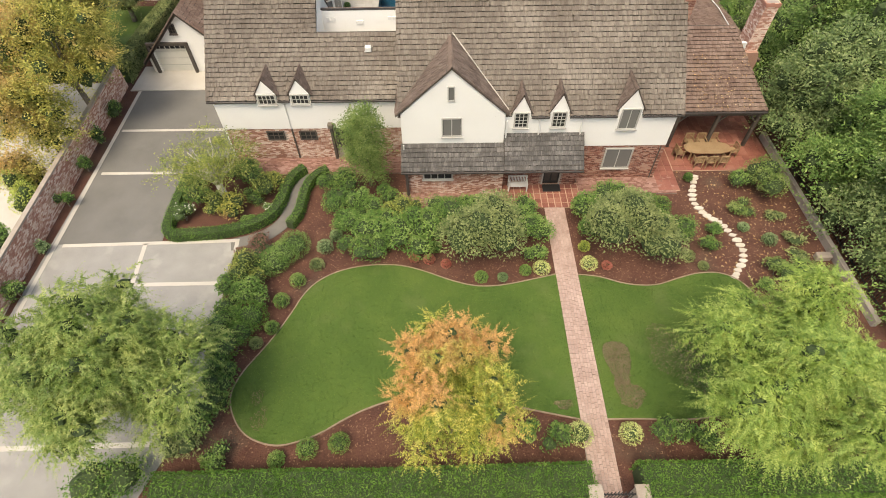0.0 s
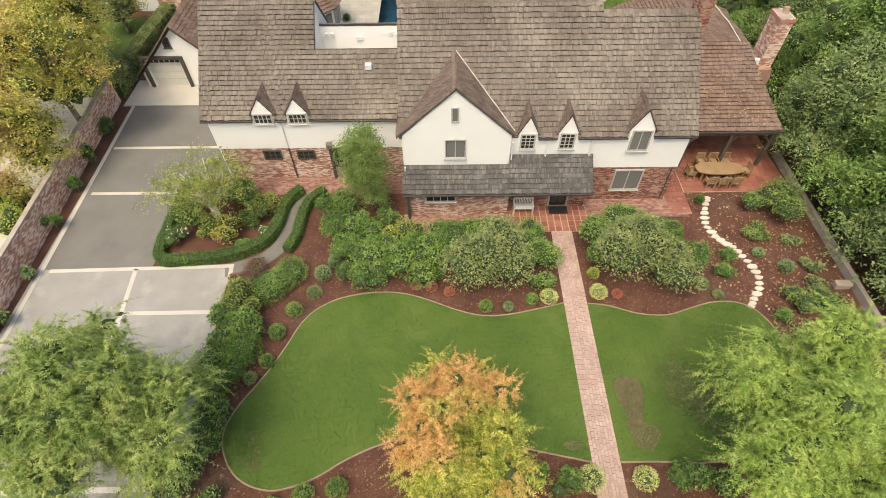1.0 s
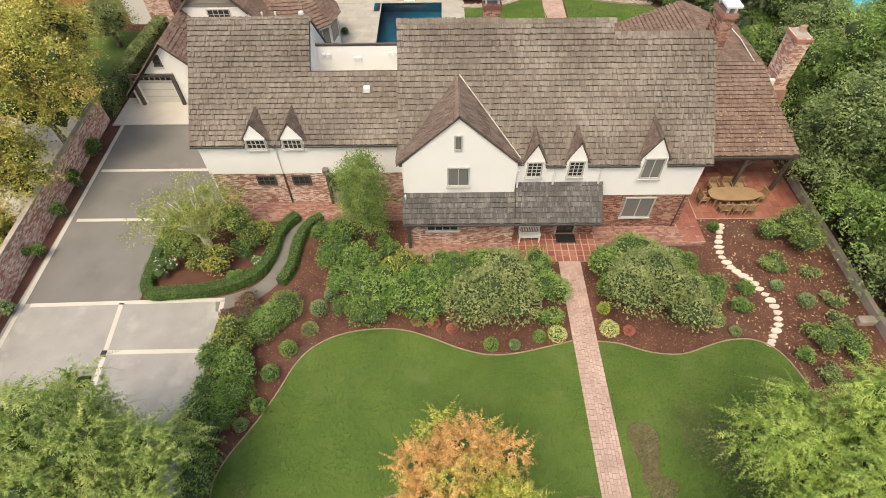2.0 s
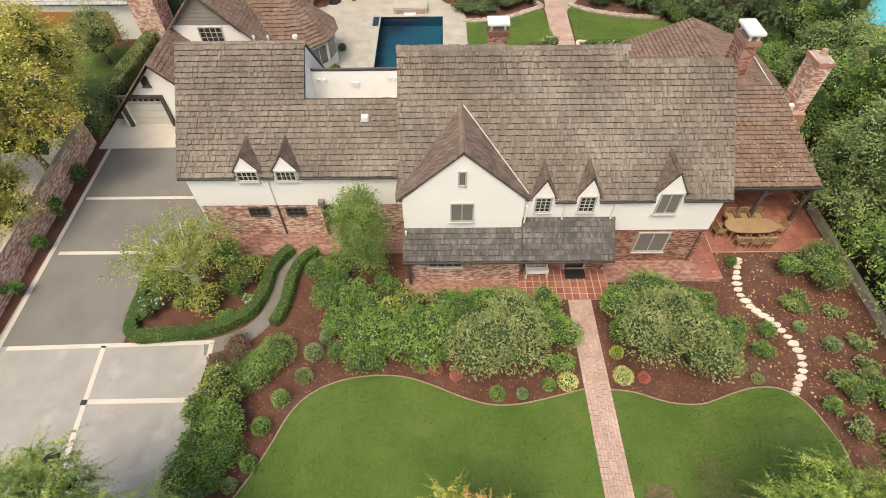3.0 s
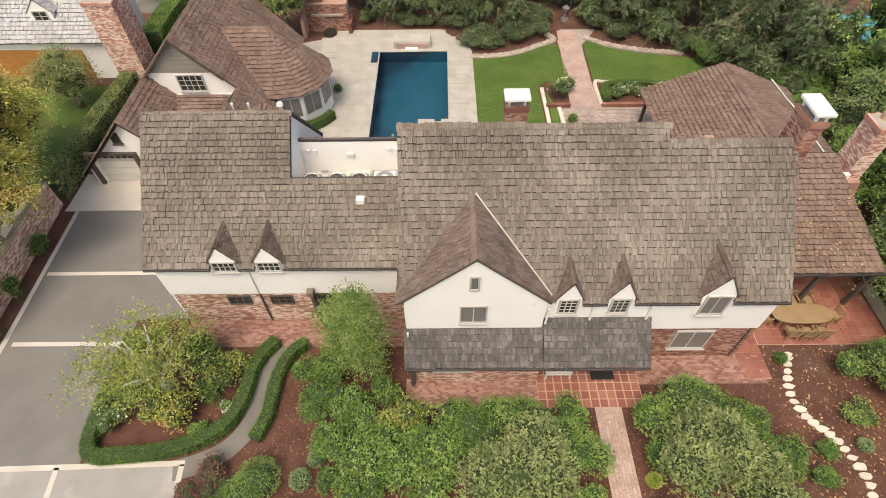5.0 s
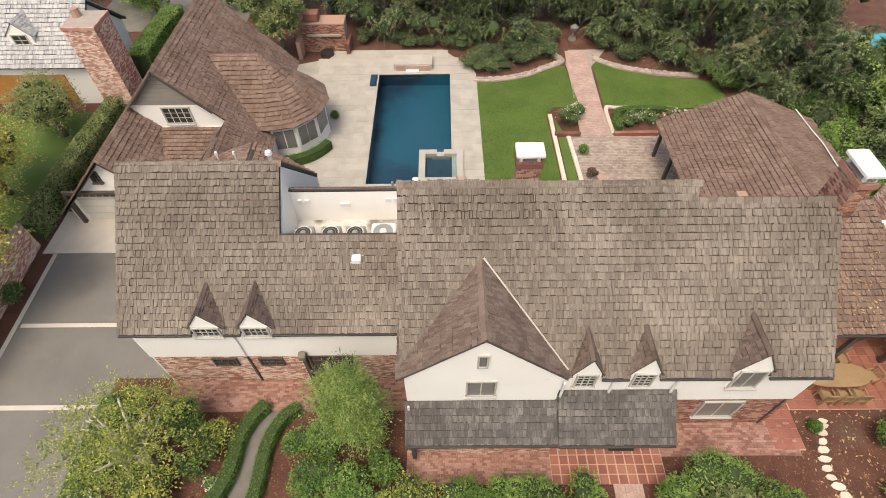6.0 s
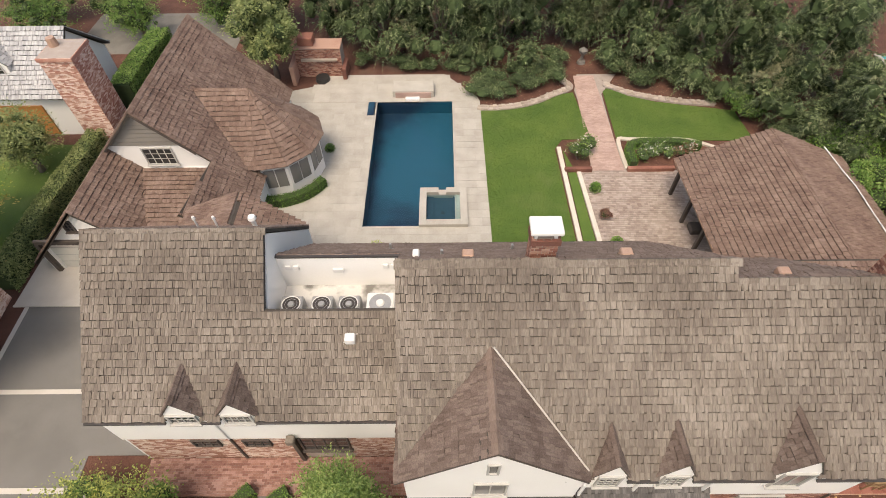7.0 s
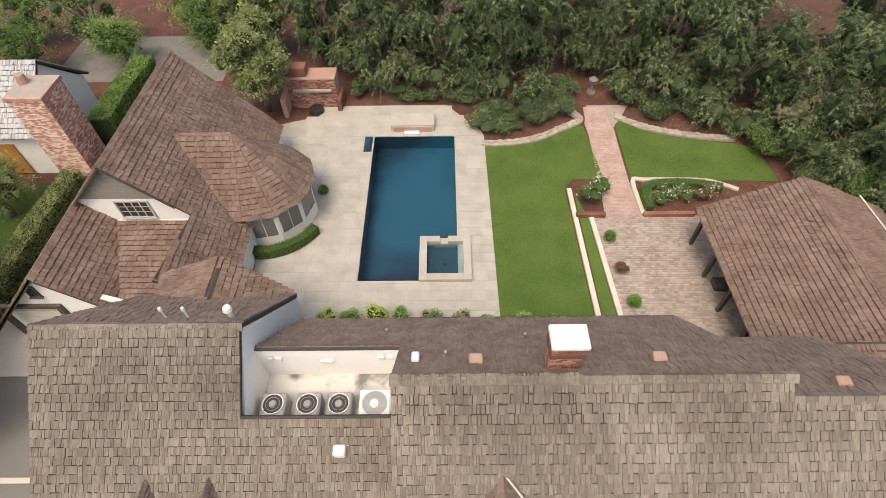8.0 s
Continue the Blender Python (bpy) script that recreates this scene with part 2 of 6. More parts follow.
# dark green fill: the shade inside foliage put into the colour
SHADE_FILL = material("inner_shade_fill", [(0.03, 0.05, 0.016), (0.055, 0.085, 0.028)], 0.95)


# ---- builders ----
def thing(name, at, label, category, group="", kind=""):
    ob = new(name)
    ob.location = at
    return tagged(ob, label, category, group, kind)


def settle(ob, parent):
    if parent is not None:
        ob.parent = parent
        if parent.parent is None and parent.type == 'EMPTY':
            ob.location = -parent.location


def part(name, bm, mat, parent=None, label="", smooth=False):
    me = bpy.data.meshes.new(name)
    bm.to_mesh(me)
    bm.free()
    me.materials.append(mat)
    if smooth:
        for p in me.polygons:
            p.use_smooth = True
    ob = new(name, me)
    settle(ob, parent)
    if label:
        ob["label"] = label
    return ob


def raw(name, verts, faces, mat, parent=None, label="", kind="", k=4):
    """A mesh of k-sided faces from arrays."""
    verts, faces = np.asarray(verts, dtype=np.float32).reshape(-1, 3), np.asarray(faces, dtype=np.int32).reshape(-1, k)
    me = bpy.data.meshes.new(name)
    me.vertices.add(len(verts))
    me.vertices.foreach_set("co", verts.ravel())
    me.loops.add(faces.size)
    me.loops.foreach_set("vertex_index", faces.ravel())
    me.polygons.add(len(faces))
    me.polygons.foreach_set("loop_start", np.arange(0, faces.size, k, dtype=np.int32))
    me.polygons.foreach_set('use_smooth', np.zeros(len(faces), dtype=bool))
    me.update(calc_edges=True)
    me.validate()
    me.materials.append(mat)
    ob = new(name, me)
    settle(ob, parent)
    return tagged(ob, label, "", "", kind)


def box(bm, x0, x1, y0, y1, z0, z1, bevel=0.0):
    vs = [bm.verts.new(p) for p in ((x0, y0, z0), (x1, y0, z0), (x1, y1, z0), (x0, y1, z0), (x0, y0, z1), (x1, y0, z1), (x1, y1, z1), (x0, y1, z1))]
    fs = [bm.faces.new([vs[i] for i in q]) for q in ((3, 2, 1, 0), (4, 5, 6, 7), (0, 1, 5, 4), (1, 2, 6, 5), (2, 3, 7, 6), (3, 0, 4, 7))]
    if bevel:
        bmesh.ops.bevel(bm, geom=list({e for f in fs for e in f.edges}), offset=bevel, segments=1, affect='EDGES')
    return bm


def boxes(*rows, bevel=0.0):
    bm = bmesh.new()
    for r in rows:
        box(bm, *r, bevel=bevel)
    return bm


def extrude_poly(bm, pts, vec):
    """A prism: the polygon pts (3D) swept along vec."""
    a = [bm.verts.new(p) for p in pts]
    b = [bm.verts.new(Vector(p) + Vector(vec)) for p in pts]
    bm.faces.new(a)
    bm.faces.new(b[::-1])
    n = len(pts)
    for i in range(n):
        bm.faces.new((a[i], b[i], b[(i + 1) % n], a[(i + 1) % n]))
    bmesh.ops.recalc_face_normals(bm, faces=bm.faces)
    return bm


def prism(pts, vec):
    return extrude_poly(bmesh.new(), pts, vec)


def tube(bm, pts, r0, r1, n=7):
    """A tapered round limb along points."""
    rings = []
    pts = [Vector(p) for p in pts]
    for i, p in enumerate(pts):
        d = (pts[min(i + 1, len(pts) - 1)] - pts[max(i - 1, 0)]).normalized()
        a = d.orthogonal().normalized()
        b = d.cross(a)
        r = r0 + (r1 - r0) * i / (len(pts) - 1)
        rings.append([bm.verts.new(p + (a * math.cos(k * math.tau / n) + b * math.sin(k * math.tau / n)) * r) for k in range(n)])
    for q, w in zip(rings, rings[1:]):
        for k in range(n):
            bm.faces.new((q[k], q[(k + 1) % n], w[(k + 1) % n], w[k]))
    bm.faces.new(rings[0][::-1])
    bm.faces.new(rings[-1])
    return bm


def spline(pts, steps=8):
    """Smooth curve through 2D points."""
    out = []
    n = len(pts)
    for i in range(n - 1):
        p0, p1, p2, p3 = (np.array(pts[max(0, min(n - 1, j))], float) for j in (i - 1, i, i + 1, i + 2))
        for s in range(steps):
            t = s / steps
            out.append(0.5 * (2 * p1 + (p2 - p0) * t + (2 * p0 - 5 * p1 + 4 * p2 - p3) * t * t + (3 * p1 - p0 - 3 * p2 + p3) * t ** 3))
    out.append(np.array(pts[-1], float))
    return out


def ribbon(bm, line, width, z0, z1):
    """A band of given width along a 2D line, from z0 to z1."""
    line = [Vector((p[0], p[1])) for p in line]
    rows = []
    for i, p in enumerate(line):
        d = (line[min(i + 1, len(line) - 1)] - line[max(i - 1, 0)]).normalized()
        s = Vector((-d.y, d.x)) * width / 2
        rows.append([bm.verts.new((*q, z)) for q, z in ((p + s, z0), (p + s, z1), (p - s, z1), (p - s, z0))])
    for a, b in zip(rows, rows[1:]):
        for k in range(4):
            bm.faces.new((a[k], a[(k + 1) % 4], b[(k + 1) % 4], b[k]))
    bm.faces.new(rows[0])
    bm.faces.new(rows[-1][::-1])
    bmesh.ops.recalc_face_normals(bm, faces=bm.faces)
    return bm


QUADS = np.array([(3, 2, 1, 0), (4, 5, 6, 7), (0, 1, 5, 4), (1, 2, 6, 5), (2, 3, 7, 6), (3, 0, 4, 7)])


def clip_row(poly, v):
    """The span of u that a convex polygon (u, v) has at height v."""
    us = []
    for (u0, v0), (u1, v1) in zip(poly, poly[1:] + poly[:1]):
        if (v0 - v) * (v1 - v) <= 0 and v0 != v1:
            us.append(u0 + (u1 - u0) * (v - v0) / (v1 - v0))
    return (min(us), max(us)) if len(us) > 1 else None


def lay(parent, corners, name, mat, course, widths, lap, thick, gap, rng, loose=0.0, holes=(), single=None, bond=False, tilt=True, depth=0.0, stuff="", limit=300):
    """Pieces in courses on the flat convex polygon `corners` (first edge is the foot). Pieces whose centre fulfils single(p) become objects of their own."""
    P = [Vector(c) for c in corners]
    U = (P[1] - P[0]).normalized()
    Nn = U.cross(P[-1] - P[0]).normalized()
    V = Nn.cross(U)
    poly = [((p - P[0]).dot(U), (p - P[0]).dot(V)) for p in P]
    top = max(v for _, v in poly)
    rows = []
    k, v = 0, min(v for _, v in poly)
    while v < top - course * 0.3:
        vc = min(v + course * 0.5, top - 0.01)
        span = clip_row(poly, vc)
        if span:
            u = span[0]
            if bond and k % 2:
                u -= widths[0] / 2
            while u < span[1] - 0.02:
                w = rng.uniform(*widths)
                a, b = max(u, span[0]), min(u + w, span[1])
                if span[1] - b < widths[0] * 0.4:
                    b = span[1]
                u = b
                if b - a < 0.03:
                    continue
                c = P[0] + U * (a + b) / 2 + V * vc
                if any(h(c) for h in holes):
                    continue
                dv = rng.uniform(-loose, loose)
                t = thick * rng.uniform(0.75, 1.25)
                rows.append((a + gap / 2, b - gap / 2, v + dv, min(v + course * lap, top + 0.02), t))
        v += course
        k += 1
    joined, one = [], []
    for r in rows:
        c = P[0] + U * (r[0] + r[1]) / 2 + V * (r[2] + course / 2)
        (one if single and len(one) < limit and single(c) else joined).append(r)

    def corner_points(r, O):
        a, b, v0, v1, t = r
        f = lambda u, vv, n: O + U * u + V * vv + Nn * n
        if tilt:
            return [f(a, v0, 0), f(b, v0, 0), f(b, v1, -0.01), f(a, v1, -0.01), f(a, v0, t), f(b, v0, t), f(b, v1, t * 0.55), f(a, v1, t * 0.55)]
        return [f(a, v0, depth - 0.02), f(b, v0, depth - 0.02), f(b, v1 - gap, depth - 0.02), f(a, v1 - gap, depth - 0.02), f(a, v0, t), f(b, v0, t), f(b, v1 - gap, t), f(a, v1 - gap, t)]

    if joined:
        vs = np.array([corner_points(r, P[0]) for r in joined], dtype=np.float32).reshape(-1, 3)
        fs = (QUADS[None] + 8 * np.arange(len(joined))[:, None, None]).reshape(-1, 4)
        raw(stuff or name + "_field", vs, fs, mat, parent, kind="stuff")
    cache = {}
    for r in one:
        w = round((r[1] - r[0]) / 0.04)
        key = (w, round(r[4] / thick * 2))
        if key not in cache:
            q = (0, w * 0.04, 0, course * lap, thick * key[1] / 2)
            me = bpy.data.meshes.new(name)
            me.from_pydata([tuple(p) for p in corner_points(q, Vector((0, 0, 0)))], [], [tuple(int(i) for i in f) for f in QUADS])
            me.materials.append(mat)
            cache[key] = me
        ob = new(name, cache[key])
        settle(ob, parent)
        ob.location = ob.location + P[0] + U * r[0] + V * r[2]
    return P, U, V, Nn


def roof_plane(parent, corners, mat=None, name="roof", rng=None, holes=(), single=None, course=0.27, under=True, label="", thick=0.078, widths=(0.06, 0.15), slab=0.115):
    """A sheathed roof slope with courses of split shakes."""
    mat = mat or SHAKE
    rng = rng or random.Random(7)
    P = [Vector(c) for c in corners]
    n = (P[1] - P[0]).cross(P[-1] - P[0]).normalized()
    sheet = part(name, prism([p - n * (slab + 0.005) for p in P], n * slab), UNDER, parent, label) if under else parent
    # lap below 1 leaves dark slots, painted shadow lines under the butts
    lay(sheet, corners, "shingle", mat, course, widths, 0.925, thick, 0.005, rng, 0.028, holes, single, stuff="shingle_field")
    return sheet


def brick_face(parent, corners, mat=None, holes=(), single=None, rng=None, limit=300, course=0.078):
    lay(parent, corners, "brick", mat or BRICK, course, (0.22, 0.23), 1.0, 0.012, 0.012, rng or random.Random(3), 0.0, holes, single, bond=True, tilt=False, depth=0.0, stuff="brick_field", limit=limit)


def leaves(rng, centres, size, up=0.8, along=None):
    """Small folded leaves at the centres (n, 3). Returns verts and quads."""
    n = len(centres)
    nor = rng.normal(size=(n, 3)); nor[:, 2] = np.abs(nor[:, 2]) + up
    nor /= np.linalg.norm(nor, axis=1)[:, None]
    d = rng.normal(size=(n, 3)) if along is None else along + rng.normal(size=(n, 3)) * 0.45
    d -= nor * (d * nor).sum(1)[:, None]
    d /= np.linalg.norm(d, axis=1)[:, None] + 1e-9
    s = np.cross(nor, d)
    L = (size * rng.uniform(0.6, 1.4, n))[:, None]
    W = L * rng.uniform(0.35, 0.6, n)[:, None]
    p0, p2 = centres - d * L * 0.5, centres + d * L * 0.5
    p1, p3 = centres + s * W * 0.5 + nor * L * 0.12, centres - s * W * 0.5 + nor * L * 0.12
    vs = np.stack([p0, p1, p2, p3], 1).reshape(-1, 3)
    return vs, np.arange(4 * n).reshape(-1, 4)


def sprays(rng, blobs, n, per, length, droop, spread):
    """Twigs growing out of the blobs (x, y, z, rx, ry, rz); leaves sit along the twigs."""
    blobs = np.array(blobs, float)
    vol = blobs[:, 3] * blobs[:, 4] * blobs[:, 5]
    pick = rng.choice(len(blobs), n, p=vol ** 0.8 / (vol ** 0.8).sum())
    B = blobs[pick]
    d = rng.normal(size=(n, 3)); d /= np.linalg.norm(d, axis=1)[:, None]
    d[:, 2] = np.where(d[:, 2] < -0.35, -d[:, 2], d[:, 2])
    r = rng.uniform(0.12, 1, n) ** 0.4
    base = B[:, :3] + d * B[:, 3:] * r[:, None]
    way = d * [1, 1, 0.7] + rng.normal(size=(n, 3)) * 0.45 + [0, 0, droop]
    way /= np.linalg.norm(way, axis=1)[:, None]
    L = length * rng.uniform(0.5, 1.3, n)
    t = rng.uniform(0, 1, (n, per))
    pts = base[:, None] + way[:, None] * (L[:, None] * t)[..., None] + rng.normal(size=(n, per, 3)) * spread
    pts[..., 2] -= (t ** 2) * L[:, None] * 0.25
    return pts.reshape(-1, 3), np.repeat(way, per, 0)


def fronds(rng, blobs, n, per, length, droop, leaflet):
    """Feathery sprays on the skin of the blobs: a bent axis with slim leaflets on both sides that shorten to the tip. Returns triangles."""
    blobs = np.array(blobs, float)
    area = (blobs[:, 3] * blobs[:, 5])
    B = blobs[rng.choice(len(blobs), n, p=area / area.sum())]
    d = rng.normal(size=(n, 3)); d /= np.linalg.norm(d, axis=1)[:, None]
    d[:, 2] = np.where(d[:, 2] < -0.45, -d[:, 2], d[:, 2])
    base = B[:, :3] + d * B[:, 3:] * rng.uniform(0.5, 1.0, n)[:, None]
    way = d * [0.6, 0.6, 0.3] + rng.normal(size=(n, 3)) * [0.6, 0.6, 0.35]
    way /= np.linalg.norm(way, axis=1)[:, None]
    L = length * rng.uniform(0.5, 1.25, n)
    side = np.cross(way, np.array([0, 0, 1.0]) + rng.normal(size=(n, 3)) * 0.35)
    side /= np.linalg.norm(side, axis=1)[:, None] + 1e-9
    t = (np.arange(per) // 2 + rng.uniform(0, 1, (n, per))) / (per / 2)
    t = np.clip(t, 0, 1)
    sgn = np.where(np.arange(per) % 2, 1.0, -1.0)[None]
    axis = base[:, None] + way[:, None] * (L[:, None] * t)[..., None]
    axis[..., 2] -= droop * L[:, None] * t ** 2
    run = way[:, None] * np.ones((1, per, 1))
    run[..., 2] -= 2 * droop * t
    ll = leaflet * (1.05 - 0.75 * t) * rng.uniform(0.6, 1.3, (n, per))
    out = run * 0.55 + side[:, None] * sgn[..., None] + rng.normal(size=(n, per, 3)) * 0.28
    out /= np.linalg.norm(out, axis=2)[..., None]
    tip = axis + out * ll[..., None]
    tip[..., 2] -= ll * droop * 0.5
    w = run / (np.linalg.norm(run, axis=2)[..., None] + 1e-9) * (ll * 0.2)[..., None]
    vs = np.stack([axis - w, axis + w, tip], 2).reshape(-1, 3)
    vs[:, 2] = np.maximum(vs[:, 2], 0.05)
    return vs, np.arange(len(vs)).reshape(-1, 3)


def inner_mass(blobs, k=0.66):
    """Dark solid masses painted as the shade inside a crown or bush."""
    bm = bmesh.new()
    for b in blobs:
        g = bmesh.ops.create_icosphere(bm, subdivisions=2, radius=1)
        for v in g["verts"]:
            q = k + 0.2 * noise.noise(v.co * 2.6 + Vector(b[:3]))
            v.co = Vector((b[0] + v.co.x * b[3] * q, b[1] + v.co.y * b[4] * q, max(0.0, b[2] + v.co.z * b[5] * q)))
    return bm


def lumps(rng, c, r, n, size, low=False):
    """Rounded masses spread through one crown, so that its outline is uneven."""
    out = []
    for i in range(n):
        d = rng.normal(size=3); d /= np.linalg.norm(d)
        if d[2] < -0.4 and not low:
            d[2] *= -0.6
        k = rng.uniform(0.35, 0.8)
        s = size * rng.uniform(0.7, 1.25)
        out.append((c[0] + d[0] * r[0] * k, c[1] + d[1] * r[1] * k, c[2] + d[2] * r[2] * k, r[0] * s, r[1] * s, r[2] * s * 0.85))
    return out


def tree(at, centre, radii, mat, label, seed, n=900, per=14, leaf=0.16, twig=0.8, droop=0.0, name="tree", bark=None, nl=12, size=0.42, spread=0.07, group="", trunk=0.22, limbs=None, low=False, feather=0.0, core=0.0, skirt=0):
    rng = np.random.default_rng(seed)
    root = thing(name, (*at, 0), label, "tree", group)
    blobs = lumps(rng, centre, radii, nl, size, low)
    for i in range(skirt):
        # low boughs that reach down to the ground all round
        a, k = (i + rng.uniform(0, 0.7)) * math.tau / skirt, rng.uniform(0.6, 0.95)
        blobs.append((centre[0] + radii[0] * k * math.cos(a), centre[1] + radii[1] * k * math.sin(a), rng.uniform(0.8, 2.6), radii[0] * 0.3, radii[1] * 0.3, 1.0))
    bm = bmesh.new()
    fork = Vector((at[0] + (centre[0] - at[0]) * 0.4, at[1] + (centre[1] - at[1]) * 0.4, max(0.6, centre[2] - radii[2] * 0.75)))
    tube(bm, [(at[0], at[1], -0.1), (at[0] + 0.05, at[1], fork.z * 0.5), fork], trunk, trunk * 0.75, 9)
    part("trunk", bm, bark or BARK, root, smooth=True)
    for b in blobs[:limbs or 8]:
        e = Vector(b[:3]) + Vector((0, 0, b[5] * 0.3))
        mid = fork.lerp(e, 0.5) + Vector((rng.uniform(-.3, .3), rng.uniform(-.3, .3), radii[2] * 0.12))
        part("limb", tube(bmesh.new(), [fork, mid, e], trunk * 0.45, trunk * 0.1, 6), bark or BARK, root, smooth=True)
    # dark masses as painted shade between the leaves
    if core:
        tagged(part("inner_mass", inner_mass(blobs, core), SHADE_FILL, root), kind="stuff")
    if feather:
        vs, fs = fronds(rng, blobs, n, per, twig, droop, feather)
        raw("crown", vs, fs, mat, root, k=3)
        return root
    pts, way = sprays(rng, blobs, n, per, twig, droop, spread)
    pts[:, 2] = np.maximum(pts[:, 2], 0.15)
    vs, fs = leaves(rng, pts, leaf, along=way)
    raw("crown", vs, fs, mat, root)
    return root


def shrub(name, x, y, r, h, mat, label, seed, n=1500, leaf=0.085, tight=0.0, group="", flowers=None, category="shrub", ry=None, nl=7):
    """A bush: stems and a dense, uneven leafy mass that starts at the ground."""
    rng = np.random.default_rng(seed)
    root = thing(name, (x, y, 0), label, category, group)
    ry = ry or r
    bm = bmesh.new()
    for i in range(1):
        a = rng.uniform(0, math.tau)
        tube(bm, [(x, y, -0.02), (x + 0.3 * r * math.cos(a), y + 0.3 * ry * math.sin(a), h * 0.45)], 0.03 + 0.01 * h, 0.012, 5)
    part("stem", bm, BARK, root)
    if tight:
        blobs = [(x, y, h * 0.42, r * 0.92, ry * 0.92, h * 0.52)]
    else:
        blobs = lumps(rng, (x, y, h * 0.48), (r, ry, h * 0.52), nl, 0.55)
    # dark filler, painted as the shade inside the bush
    tagged(part("core", inner_mass(blobs), SHADE_FILL, root), kind="stuff")
    B = np.array(blobs)
    pick = rng.integers(0, len(B), n)
    d = rng.normal(size=(n, 3)); d /= np.linalg.norm(d, axis=1)[:, None]
    d[:, 2] = np.where(d[:, 2] < -0.5, -d[:, 2], d[:, 2])
    k = rng.uniform(0.8, 1.04 if tight else 1.14, n)[:, None]
    pts = B[pick, :3] + d * B[pick, 3:] * k
    pts[:, 2] = np.maximum(pts[:, 2], 0.04)
    vs, fs = leaves(rng, pts, leaf, along=d * 0.8 + [0, 0, 0.3])
    raw("foliage", vs, fs, mat, root)
    if flowers:
        q = pts[rng.choice(n, flowers[1])] + d[:flowers[1]] * 0.05
        q[:, 2] += 0.05
        vs, fs = leaves(rng, np.repeat(q, 4, 0) + rng.normal(size=(flowers[1] * 4, 3)) * 0.035, 0.09)
        raw("blossom", vs, fs, flowers[0], root)
    return root


def hedge(name, line, width, height, mat, label, seed, per_m=700, leaf=0.07, category="hedge"):
    """A clipped hedge along a 2D line: dark core and a skin of small leaves."""
    rng = np.random.default_rng(seed)
    root = thing(name, (line[0][0], line[0][1], 0), label, category)
    # dark ribbon whose colour stands for the shade inside the hedge
    part("core", ribbon(bmesh.new(), line, width * 0.86, -0.02, height * 0.93), SHADE_FILL, root)
    pts = []
    L = [np.array(p, float) for p in line]
    for a, b in zip(L, L[1:]):
        d = b - a
        ln = np.linalg.norm(d)
        n = int(per_m * ln * (width + 2 * height) / 2)
        s = np.array([-d[1], d[0]]) / (ln + 1e-9)
        t = rng.uniform(-0.03, 1.03, n)
        o = rng.uniform(0, width + 2 * height, n)
        off = np.where(o < height, -width / 2, np.where(o > width + height, width / 2, o - height - width / 2))
        z = np.where(o < height, o, np.where(o > width + height, o - width - height, height))
        q = a + t[:, None] * d + s * (off + rng.normal(size=n) * 0.02)[:, None]
        wob = np.array([noise.noise(Vector((u[0] * 1.3, u[1] * 1.3, 0))) for u in q]) * 0.06
        pts.append(np.column_stack([q, np.maximum(z + wob * (z > height * 0.6) + rng.normal(size=n) * 0.02, 0.02)]))
    vs, fs = leaves(rng, np.concatenate(pts), leaf, up=0.2)
    raw("foliage", vs, fs, mat, root)
    return root


def window(parent, x0, x1, z0, z1, y, bars=(1, 2), frame_mat=None, pane_mat=None, sill=True, depth=0.07, name="window"):
    """A framed window in a wall that faces -y at y."""
    fm = frame_mat or TRIM
    w = part(name, boxes((x0, x1, y - 0.01, y + 0.02, z0, z1)), BLACK, parent)
    b = 0.07
    part("frame", boxes((x0 - b, x0, y - depth, y + 0.01, z0 - b, z1 + b), (x1, x1 + b, y - depth, y + 0.01, z0 - b, z1 + b), (x0, x1, y - depth, y + 0.01, z1, z1 + b), (x0, x1, y - depth, y + 0.01, z0 - b, z0)), fm, w)
    nx, nz = bars
    g = bmesh.new()
    for i in range(1, nx):
        x = x0 + (x1 - x0) * i / nx
        box(g, x - 0.022, x + 0.022, y - 0.045, y - 0.012, z0, z1)
    for i in range(1, nz):
        z = z0 + (z1 - z0) * i / nz
        for k in range(nx):
            a, c = x0 + (x1 - x0) * k / nx + (0.022 if k else 0), x0 + (x1 - x0) * (k + 1) / nx - (0.022 if k < nx - 1 else 0)
            box(g, a, c, y - 0.04, y - 0.014, z - 0.015, z + 0.015)
    if nx * nz > 1:
        part("glazing_grid", g, fm, w)
    else:
        g.free()
    for i in range(nx):
        a, c = x0 + (x1 - x0) * i / nx, x0 + (x1 - x0) * (i + 1) / nx
        part("pane", boxes((a + 0.02, c - 0.02, y - 0.026, y - 0.018, z0, z1)), pane_mat or GLASS, w)
    if sill:
        part("sill", boxes((x0 - 0.12, x1 + 0.12, y - depth - 0.07, y, z0 - b - 0.05, z0 - b)), fm, w)
    return w

# ---- ground, lawn, paving ----
GX, GY = (-150, -5.15, 0.1, 150), (-60, 37.05, 48.75, 200)
bm = bmesh.new()
grid = [[bm.verts.new((x, y, 0)) for x in GX] for y in GY]
for j in range(3):
    for i in range(3):
        if (i, j) != (1, 1):
            bm.faces.new((grid[j][i], grid[j][i + 1], grid[j + 1][i + 1], grid[j + 1][i]))
tagged(part("ground", bm, MULCH), "red-brown bark mulch over garden soil", "ground", kind="structure")


def sheet(name, pts, z, mat, label, category, thick=0.06):
    ob = part(name, prism([(x, y, z - thick) for x, y in pts], (0, 0, thick)), mat)
    return tagged(ob, label, category, kind="structure")


